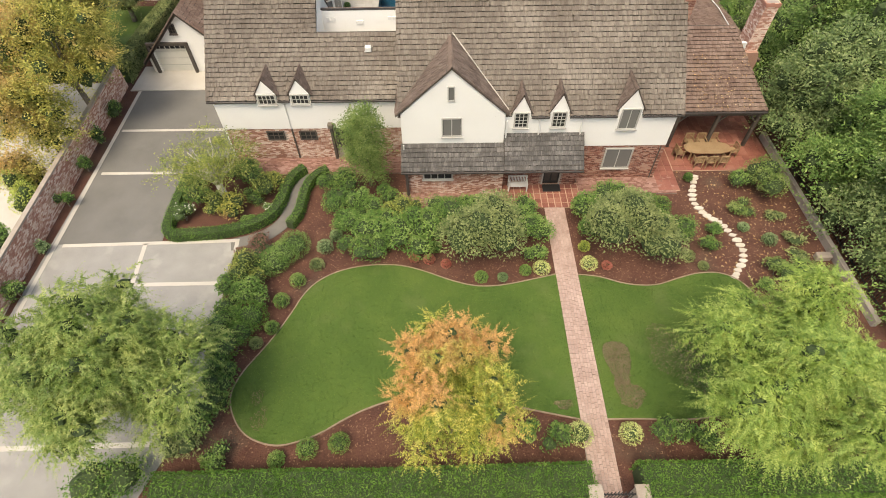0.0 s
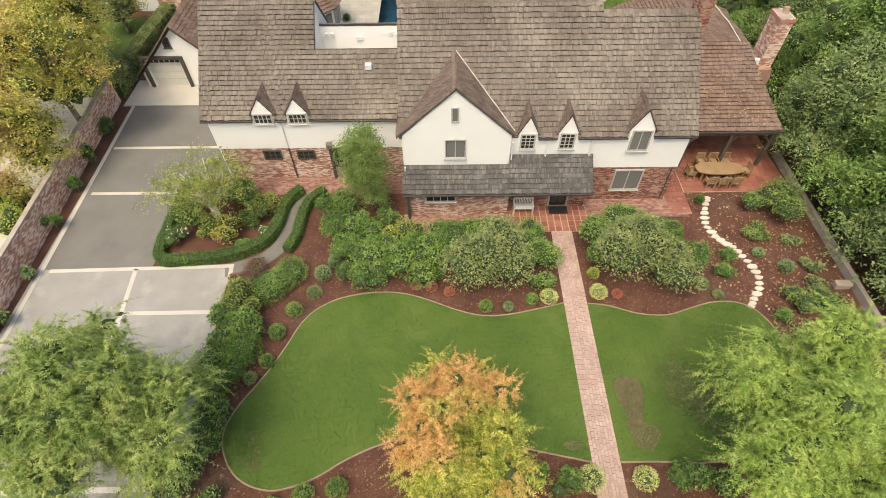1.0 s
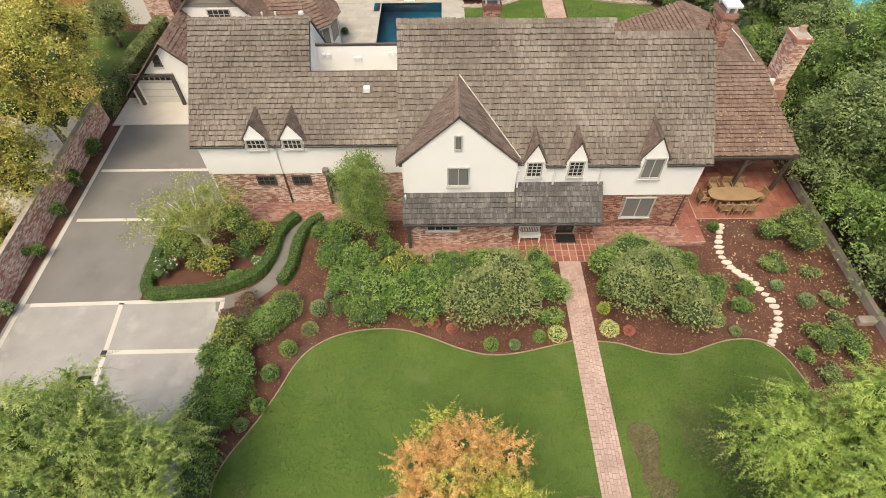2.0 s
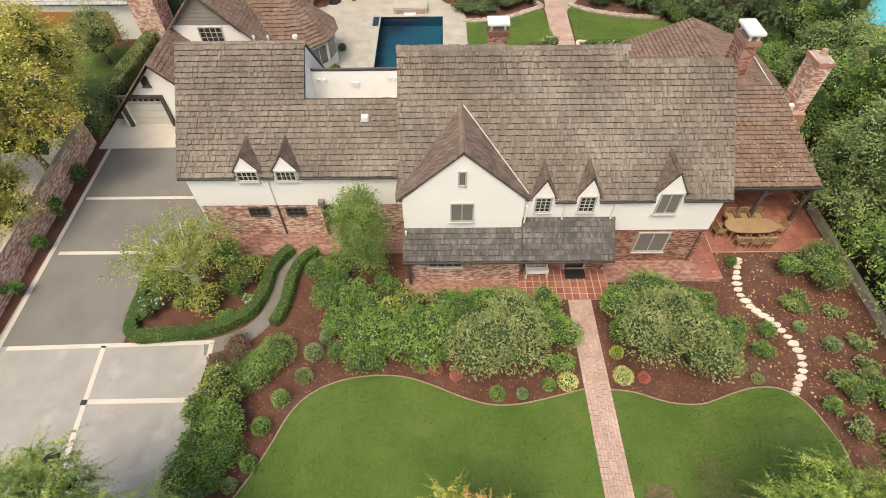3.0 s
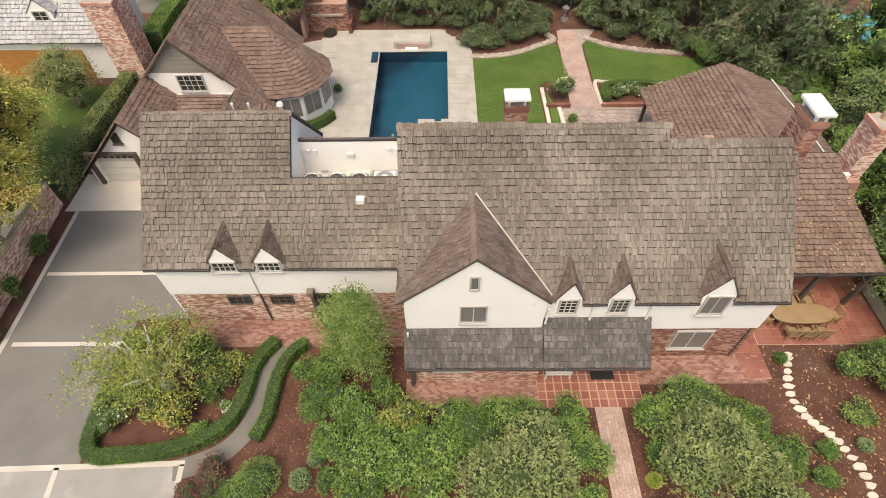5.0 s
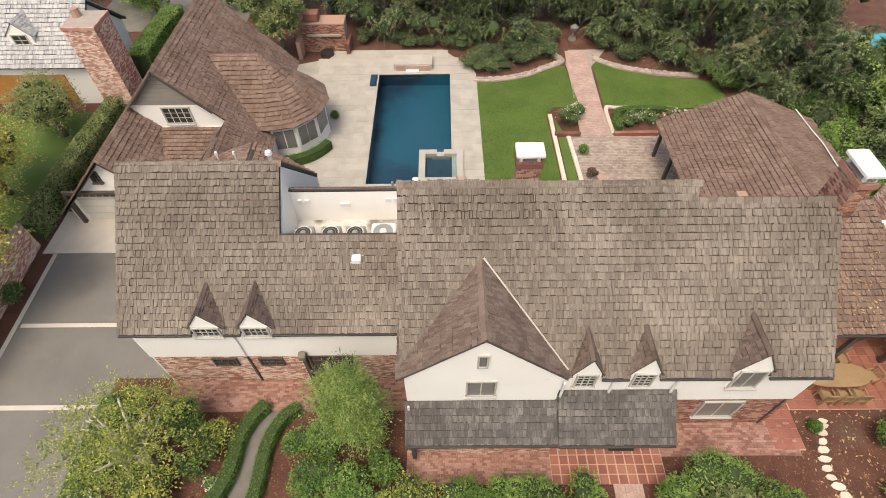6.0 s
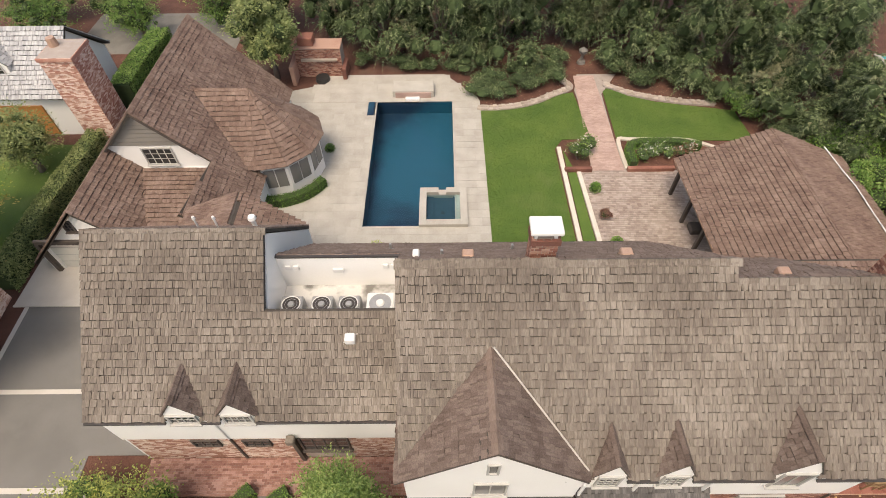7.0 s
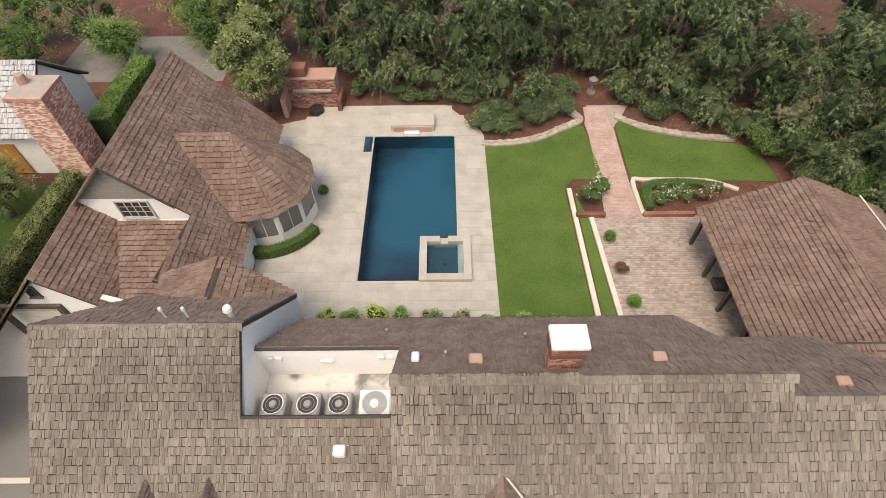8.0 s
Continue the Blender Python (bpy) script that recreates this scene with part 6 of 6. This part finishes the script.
# ---- shrubs ----
ROWS_SHRUB = [
    # x, y, radius, height, leaves, seed, n, tight
    (2.6, 16.5, 2.2, 3.3, "big", OLIVE), (-1.4, 17.4, 1.5, 2.0, "big", BUSH), (-3.4, 18.2, 1.3, 1.7, "big", BUSH), (-4.6, 18.3, 1.0, 1.5, "mid", BUSH),
    (-3.6, 16.75, 0.95, 1.2, "mid", BUSH_D), (-4.7, 16.9, 0.6, 1.0, "mid", BUSH_D), (4.9, 17.8, 1.2, 1.7, "mid", BUSH), (0.9, 18.2, 1.3, 1.9, "mid", BUSH_D), (3.2, 19.1, 1.0, 1.5, "mid", BUSH), (5.2, 16.2, 0.6, 0.9, "mid", BUSH),
    (9.9, 17.2, 2.2, 3.3, "big", OLIVE), (11.6, 16.6, 1.5, 2.3, "big", OLIVE), (8.8, 19.2, 1.2, 1.7, "mid", BUSH), (10.2, 19.9, 1.1, 1.6, "mid", BUSH), (8.3, 17.6, 0.8, 1.5, "mid", BUSH), (12.2, 18.9, 1.1, 1.6, "mid", BUSH_D), (12.9, 17.5, 0.9, 1.4, "mid", BUSH_D),
    (-5.8, 20.0, 0.9, 1.3, "mid", BUSH_D), (-6.3, 21.2, 0.7, 1.2, "mid", BUSH_D), (-4.6, 20.0, 0.8, 1.5, "mid", BUSH), (-3.0, 20.3, 0.8, 1.3, "mid", BUSH_D), (-5.2, 21.6, 0.8, 1.5, "mid", BUSH_D), (-1.6, 19.2, 0.8, 1.4, "mid", BIRCHLEAF), (-2.4, 18.9, 0.7, 1.5, "mid", BIRCHLEAF),
    (-7.6, 17.0, 0.95, 1.25, "clip", BUSH), (-8.5, 15.9, 0.95, 1.2, "clip", BUSH), (-9.6, 15.0, 0.9, 1.7, "mid", BIRCHLEAF), (-10.0, 14.0, 0.8, 1.5, "mid", BUSH_D), (-9.0, 12.6, 1.0, 1.3, "clip", HEDGE), (-9.9, 11.4, 0.9, 1.4, "mid", BUSH_D), (-9.7, 9.9, 0.9, 1.3, "mid", BUSH_D), (-9.4, 16.9, 0.9, 0.8, "mid", PURPLE), (-10.2, 16.4, 0.7, 0.7, "mid", PURPLE),
    (-6.0, 17.0, 0.5, 0.8, "clip", BLUEGREEN), (-5.5, 17.8, 0.4, 0.7, "clip", BLUEGREEN), (-6.3, 15.9, 0.45, 0.5, "clip", OLIVE), (-7.1, 14.8, 0.45, 0.75, "clip", BUSH), (-7.7, 13.6, 0.45, 0.75, "clip", BUSH), (-7.9, 12.1, 0.4, 0.6, "clip", BUSH), (-8.5, 11.3, 0.35, 0.5, "clip", OLIVE),
    (5.45, 15.5, 0.5, 0.6, "clip", PALE), (7.95, 15.75, 0.5, 0.65, "clip", PALE), (7.9, 16.9, 0.35, 0.6, "clip", BUSH_Y), (8.9, 15.7, 0.3, 0.35, "clip", PINK), (3.4, 15.0, 0.3, 0.4, "clip", BLUEGREEN), (4.6, 15.4, 0.35, 0.5, "clip", BUSH), (2.3, 15.0, 0.4, 0.5, "clip", BUSH), (13.2, 16.2, 0.45, 0.6, "clip", OLIVE), (13.9, 15.6, 0.3, 0.4, "clip", OLIVE),
    (-0.4, 16.2, 0.35, 0.4, "clip", PINK), (-1.2, 16.3, 0.3, 0.35, "clip", PINK), (0.5, 15.9, 0.3, 0.4, "clip", PINK), (-0.1, 17.0, 0.4, 0.5, "clip", BUSH_D),
    (18.9, 21.3, 1.1, 1.9, "mid", SLENDER), (17.7, 21.6, 0.7, 1.1, "mid", BUSH), (17.2, 19.6, 0.7, 0.7, "mid", SLENDER), (16.9, 18.2, 0.35, 0.45, "clip", BLUEGREEN), (17.9, 17.2, 0.45, 0.7, "clip", BLUEGREEN), (19.3, 17.4, 0.5, 0.5, "mid", OLIVE), (19.0, 19.0, 0.45, 0.45, "mid", OLIVE), (17.4, 15.1, 0.8, 0.9, "mid", SLENDER), (18.6, 14.6, 0.8, 0.9, "mid", BUSH), (16.6, 14.2, 0.5, 0.5, "mid", BUSH), (18.8, 15.9, 0.5, 0.6, "mid", OLIVE), (15.2, 18.0, 0.45, 0.5, "mid", BUSH), (14.5, 17.0, 0.5, 0.6, "mid", BUSH_D), (19.6, 22.0, 0.7, 1.1, "mid", BUSH_D), (15.0, 22.1, 0.3, 0.6, "clip", BUSH_D), (18.2, 12.6, 0.6, 0.6, "mid", SLENDER), (17.3, 13.3, 0.5, 0.6, "mid", OLIVE),
    (6.0, 6.9, 0.6, 0.8, "clip", PALE), (8.1, 6.9, 0.55, 0.75, "clip", PALE), (5.1, 6.7, 0.6, 0.8, "mid", BUSH_D), (9.3, 6.9, 0.6, 0.8, "mid", BUSH_D), (10.1, 7.0, 0.5, 0.8, "mid", BUSH), (-4.0, 6.6, 0.5, 0.7, "clip", BUSH_D), (-5.3, 6.4, 0.5, 0.6, "clip", BUSH), (-6.5, 6.0, 0.4, 0.5, "clip", BUSH), (-8.9, 6.0, 0.6, 0.9, "mid", BUSH), (-10.4, 6.8, 0.9, 1.0, "mid", OLIVE), (-12.5, 4.8, 1.3, 1.4, "mid", BUSH_D), (11.3, 6.6, 0.6, 0.8, "mid", BUSH_D), (3.9, 6.9, 0.5, 0.7, "mid", BUSH),
    (-14.3, 19.3, 0.7, 0.9, "rose", BUSH_D), (-13.9, 20.6, 0.9, 1.2, "mid", BUSH_D), (-11.6, 19.6, 0.8, 1.4, "mid", YELLOW), (-12.6, 19.9, 0.7, 1.1, "mid", BIRCHLEAF), (-9.7, 20.0, 0.4, 0.5, "rose", BUSH), (-10.6, 19.0, 0.4, 0.5, "mid", BUSH), (-9.8, 21.7, 1.0, 1.2, "mid", BIRCHLEAF), (-11.3, 22.2, 1.0, 1.5, "mid", BUSH_D), (-14.0, 22.5, 0.9, 1.6, "mid", BUSH_D), (-10.6, 20.9, 0.6, 0.9, "mid", BUSH_D),
    (-22.2, 11.0, 0.6, 0.9, "mid", BUSH_D), (-22.2, 14.2, 0.6, 1.0, "mid", BUSH), (-22.1, 17.0, 0.5, 0.8, "mid", BLUEGREEN), (-22.2, 20.5, 0.6, 1.1, "mid", BUSH_D), (-22.2, 23.5, 0.6, 1.0, "mid", BUSH), (-22.2, 26.2, 0.6, 1.2, "mid", BUSH_D), (-22.2, 29.0, 0.7, 1.1, "mid", BUSH_D), (-23.9, 17, 0.8, 2.3, "mid", BUSH), (-23.9, 20.2, 0.9, 2.6, "mid", BUSH_Y), (-24.2, 13, 0.8, 2.0, "mid", OLIVE), (-24.3, 10, 0.8, 2.1, "mid", BUSH),
    (7.9, 42.6, 0.8, 1.2, "rose", BUSH_D), (8.6, 43.4, 0.6, 1.0, "rose", BUSH_D), (12.2, 42.8, 0.7, 0.7, "rose", BUSH), (13.4, 42.8, 0.6, 0.7, "rose", BUSH), (14.6, 43.0, 0.6, 0.7, "rose", PINK), (8.4, 39.7, 0.38, 0.75, "clip", HEDGE), (8.6, 37.5, 0.4, 0.7, "mid", PURPLE), (8.75, 35.5, 0.38, 0.75, "clip", HEDGE),
    (-6.2, 34.2, 0.5, 0.9, "mid", BUSH_Y), (-5.0, 34.2, 0.5, 0.9, "mid", BUSH), (-3.8, 34.2, 0.55, 1.0, "mid", BUSH_Y), (-2.6, 34.2, 0.5, 0.9, "mid", BUSH), (-1.3, 34.2, 0.5, 0.8, "mid", OLIVE), (0.1, 34.2, 0.5, 0.8, "mid", OLIVE), (1.4, 34.2, 0.45, 0.7, "mid", BUSH), (3.2, 34.2, 0.5, 0.7, "mid", BUSH), (4.5, 34.2, 0.4, 0.5, "mid", BUSH_D),
    (0.0, 19.0, 0.9, 1.5, 'mid', BUSH), (1.9, 19.2, 0.9, 1.5, 'mid', BUSH), (-2.3, 17.5, 0.7, 1.5, 'mid', BUSH), (-0.2, 17.9, 0.9, 1.7, 'mid', BUSH), (5.0, 19.2, 0.8, 1.3, 'mid', BUSH), (-3.9, 19.3, 0.9, 1.4, 'mid', BUSH), (-8.1, 16.4, 0.9, 1.2, 'clip', BUSH), (-9.2, 15.5, 0.9, 1.2, 'clip', BUSH), (-9.3, 13.7, 0.9, 1.3, 'mid', BUSH), (-9.4, 11.0, 1.0, 1.3, 'mid', HEDGE), (-10.0, 12.6, 0.8, 1.2, 'mid', BUSH_D), (-9.7, 8.8, 0.9, 1.2, 'mid', BUSH_D), (-10.0, 7.6, 0.9, 1.2, 'mid', BUSH), (2.2, 50.0, 1.2, 0.8, 'mid', BUSH_D), (4.5, 51.5, 1.3, 1.0, 'mid', BUSH_D), (6.9, 52.2, 1.2, 1.0, 'mid', BUSH_D), (8.0, 53.4, 1.0, 1.2, 'mid', BUSH_D), (12.2, 53.2, 1.2, 1.2, 'mid', BUSH_D), (15.2, 51.4, 1.2, 1.0, 'mid', BUSH_D), (17.8, 49.3, 1.2, 0.9, 'mid', BUSH_D), (-3.6, 53.2, 1.1, 0.8, 'mid', BUSH_D), (0.6, 52.6, 1.2, 0.9, 'mid', BUSH_D), (-6.5, 53.6, 0.9, 0.8, 'mid', BUSH_D), (-1.6, 52.9, 0.8, 0.7, 'mid', BUSH_D), (2.6, 51.2, 1.0, 0.9, 'mid', BUSH_D), (12.6, 52.2, 1.2, 1.2, 'mid', BUSH_D), (19.6, 46.8, 1.4, 1.4, 'mid', BUSH_D), (20.6, 43.8, 1.4, 1.6, 'mid', CONIFER),
    (3.5, 49.6, 1.0, 0.8, "mid", BUSH_D), (5.6, 50.4, 1.1, 0.9, "mid", BUSH_D), (13.8, 50.6, 1.1, 0.9, "mid", BUSH_D), (16.4, 50.0, 1.1, 1.0, "mid", BUSH_D), (7.6, 51.2, 0.9, 1.0, "mid", BUSH_D), (-11.8, 47.8, 0.5, 0.8, "clip", BUSH_D), (-7.8, 43.6, 0.35, 0.6, "clip", BUSH_D), (22.5, 38.0, 1.8, 3.2, "big", BUSH), (24.5, 35.0, 1.8, 3.0, "big", BUSH), (23.5, 41.5, 2.0, 3.0, "big", DARKLEAF),
]
KIND = {"big": ("shrub", 5000, 0.14, 0.0, "large rounded leafy garden bush"), "mid": ("shrub", 1250, 0.11, 0.0, "leafy garden shrub in the mulch bed"), "clip": ("shrub", 1600, 0.07, 1.0, "small rounded clipped shrub in the mulch bed"), "rose": ("rose_bush", 1100, 0.07, 0.0, "rose bush with pale blossoms")}
WORD = {OLIVE: "silvery green", BUSH: "bright green", BUSH_D: "deep green", BUSH_Y: "lime green", PURPLE: "dark purple", BLUEGREEN: "blue-green", PALE: "pale variegated", PINK: "pink-leaved", BIRCHLEAF: "olive and yellow", SLENDER: "light olive green", HEDGE: "clipped green", YELLOW: "orange-yellow", DARKLEAF: "dark green", CONIFER: "dark evergreen"}
for i, (x, y, r, h, k, m) in enumerate(ROWS_SHRUB):
    if x < -21.5 and y < 33:
        x, r = (WX(y) + 0.42, r * 0.75) if x > -23 else (WX(y) - 1.2, r)
    if k in ('mid', 'rose'):
        r, h = r * 1.06, h * 1.1
    if k == 'big':
        r *= 0.9
    if 34 < y < 34.5:
        h *= 1.6
    if y > 49 and m is BUSH_D:
        m = CONIFER
    nm, n, lf, tight, text = KIND[k]
    n = int(n * max(0.45, (r * r + r * h) / 2.0) if k != "big" else n * r * r / 3)
    shrub(nm, x, y, r, h, m, WORD[m] + " " + text, 100 + i, n, lf, tight, flowers=(PETAL, 22) if k == "rose" else None)

# ---- trees ----
tree((0.8, 7.0), (0.75, 7.4, 4.0), (3.2, 3.1, 3.0), AUTUMN, "round maple turning orange at the top over green", 201, n=4200, per=26, twig=0.7, droop=0.3, nl=60, size=0.21, low=True, feather=0.125, core=0.3)
tree((-11.4, 7.2), (-11.7, 7.8, 5.1), (4.2, 4.0, 3.8), GINKGO_L, "wide feathery green tree beside the driveway", 202, n=5000, per=34, twig=1.1, droop=0.5, nl=64, size=0.2, low=True, feather=0.14, core=0.35)
tree((12.6, 6.6), (12.6, 7.1, 5.3), (4.4, 4.0, 3.6), GINKGO, "wide feathery bright green tree on the lawn edge", 203, n=4800, per=34, twig=1.1, droop=0.45, nl=66, size=0.2, low=True, feather=0.14, core=0.35)
tree((-12.4, 20.8), (-12.5, 21.0, 2.7), (2.7, 2.3, 1.8), BIRCHLEAF, "sparse olive tree with pale twisting limbs in the hedged bed", 204, n=800, per=13, leaf=0.1, twig=0.8, nl=26, size=0.34, bark=BIRCH, trunk=0.24, limbs=26)
tree((-4.0, 22.0), (-3.9, 21.9, 3.1), (1.3, 1.2, 3.0), SLENDER, "tall slender green tree against the house wall", 205, n=1500, per=15, leaf=0.1, twig=0.7, droop=-0.1, nl=26, size=0.34, trunk=0.12, low=True, spread=0.09)
for i, (x, y, z, rx, rz, m, nn) in enumerate([
    (-22.8, 28.2, 5.6, 3.5, 3.9, YELLOW, 1700), (-23.8, 32.4, 5.6, 3.2, 3.8, YELLOW, 1400), (-26.4, 36.5, 3.6, 2.4, 2.6, YELLOW, 600), (-27.5, 28, 5, 3.6, 3.8, YELLOW, 900), (-25.6, 42.0, 2.4, 2.1, 1.9, OLIVE, 500), (-23.4, 24.4, 3.4, 2.1, 2.6, YELLOW, 900), (-23.7, 21.6, 1.7, 1.0, 1.4, YELLOW, 300), (-27.5, 60.0, 3.5, 3.0, 3.0, OLIVE, 300), (-31.0, 56.0, 2.6, 2.6, 2.4, BUSH_D, 300), (-24.5, 57.5, 2.2, 2.0, 2.0, BUSH, 300), (-18.4, 59.5, 2.8, 2.4, 2.6, BUSH_D, 300), (-33.0, 61.0, 3.0, 3.0, 3.0, DARKLEAF, 300), (-21.0, 62.5, 3.5, 2.5, 3.0, BIRCHLEAF, 300),
]):
    tree((x, y), (x, y, z), (rx, rx, rz), m, "broad tree with yellowing autumn leaves behind the wall" if m is YELLOW else "loose grey-green tree of the next garden", 220 + i, n=nn, per=22, leaf=0.14, twig=0.9, droop=-0.1, nl=44, size=0.25, spread=0.16, low=True, core=0.42)
for i, (x, y, z, rx, rz) in enumerate([(24.6, 31.4, 5.4, 3.2, 4.2), (22.4, 25.6, 4.4, 3.0, 3.8), (22.9, 21.0, 3.9, 3.0, 3.7), (23.4, 16.6, 3.7, 2.9, 3.5), (27.0, 24, 5.5, 3.8, 4.4), (27.5, 31, 5.5, 3.8, 4.4), (23.8, 12.2, 3.6, 2.7, 3.3), (28.5, 17, 5, 4.0, 4.2), (25.4, 28, 5.2, 3.2, 4.2), (25.2, 19.6, 4.6, 3.0, 3.8), (25.6, 13.6, 4.2, 3.0, 3.6), (25.8, 36.6, 3.4, 2.6, 3.0)]):
    tree((x, y), (x, y, z), (rx, rx, rz), SIDELEAF if i % 2 == 0 else OLIVE_D, "tall dense dark green tree along the side boundary", 240 + i, n=1900 if i < 4 else 650, per=16, leaf=0.16, twig=0.8, nl=36, size=0.28, spread=0.16, low=True, core=0.42, skirt=12)
for i, (x, y, z, rx, rz, m) in enumerate([(-12.8, 51.8, 4.0, 2.5, 3.2, OLIVE), (-5.0, 56.4, 4.6, 3.7, 5.0, CONIFER), (-0.6, 55.6, 4.6, 3.6, 5.0, CONIFER), (3.8, 54.6, 4.6, 3.5, 5.0, CONIFER), (6.4, 57.2, 5.6, 3.3, 5.6, CONIFER), (14.6, 54.2, 4.6, 3.6, 5.0, CONIFER), (18.8, 51.8, 4.6, 3.7, 5.0, CONIFER), (22.2, 47.2, 4.4, 3.6, 4.8, CONIFER), (17.0, 58.4, 8.5, 4.6, 8.5, CONIFER), (24.0, 42.6, 3.6, 2.8, 3.8, CONIFER), (26, 52, 8, 4.6, 8, CONIFER), (1.0, 61, 9.5, 5, 9, CONIFER), (8, 63, 9.5, 5, 9, CONIFER), (-7.5, 62, 9.5, 5, 9, CONIFER), (27, 41, 5, 3.5, 4.5, SIDELEAF), (-14.5, 59, 4, 3, 3.5, OLIVE), (23, 59, 9.5, 5, 9, CONIFER), (12.8, 59.4, 7.0, 3.6, 7.0, CONIFER), (10.1, 56.7, 3.6, 2.4, 4.0, CONIFER), (-9.6, 57.6, 4.6, 3.2, 5.0, CONIFER)]):
    text = "tall shaggy dark evergreen behind the rear garden" if m is CONIFER else "dense leafy tree behind the pool"
    if m is CONIFER:
        tree((x, y), (x, y, z), (rx, rx, rz), m, text, 260 + i, n=2000 if y < 57 else 900, per=26, twig=0.9, droop=0.6, nl=40, size=0.26, low=True, feather=0.2, core=0.5, skirt=14 if y < 57 else 0)
    else:
        tree((x, y), (x, y, z), (rx, rx, rz), m, text, 260 + i, n=900, per=18, leaf=0.19, twig=0.5, nl=40, size=0.27, spread=0.12, low=True, core=0.6)

# ---- litter ----
def litter(name, x0, x1, y0, y1, n, seed, mat, label, size, z=(0.004, 0.016)):
    """Loose chips or fallen leaves lying flat."""
    rng = np.random.default_rng(seed)
    p = np.column_stack([rng.uniform(x0, x1, n), rng.uniform(y0, y1, n), rng.uniform(*z, n)])
    vs, fs = leaves(rng, p, size, up=6)
    tagged(raw(name, vs, fs, mat), label, "litter", kind="stuff")


CHIP = material("bark_chips", [(0.07, 0.028, 0.018), (0.16, 0.075, 0.048), (0.25, 0.15, 0.095)], 0.9, 2, 20, 0, 0.6)
FALLEN = material("fallen_leaves", [(0.3, 0.17, 0.07), (0.45, 0.27, 0.12), (0.52, 0.4, 0.22)], 0.8, 2, 20, 0, 0.7)
litter("bark_chips", -10.5, 20.6, 5.2, 23, 26000, 301, CHIP, "loose reddish bark chips on the beds", 0.1)
litter("bark_chips", 2.2, 24, 41.6, 58, 6500, 302, CHIP, "loose reddish bark chips in the rear beds", 0.13)
litter("fallen_leaves", 14.2, 20.6, 14, 23, 500, 303, FALLEN, "fallen tan leaves on the mulch", 0.14)
rng = np.random.default_rng(304)
p = np.column_stack([rng.uniform(15.5, 19.0, 170), rng.uniform(25.1, 28.5, 170), np.zeros(170)])
p[:, 2] = 2.8 + (p[:, 1] - 25.0) * 2.4 / 5.5 + 0.1
vs, fs = leaves(rng, p, 0.13, up=4)
tagged(raw("fallen_leaves", vs, fs, FALLEN), "fallen tan leaves on the porch roof", "litter", kind="stuff")
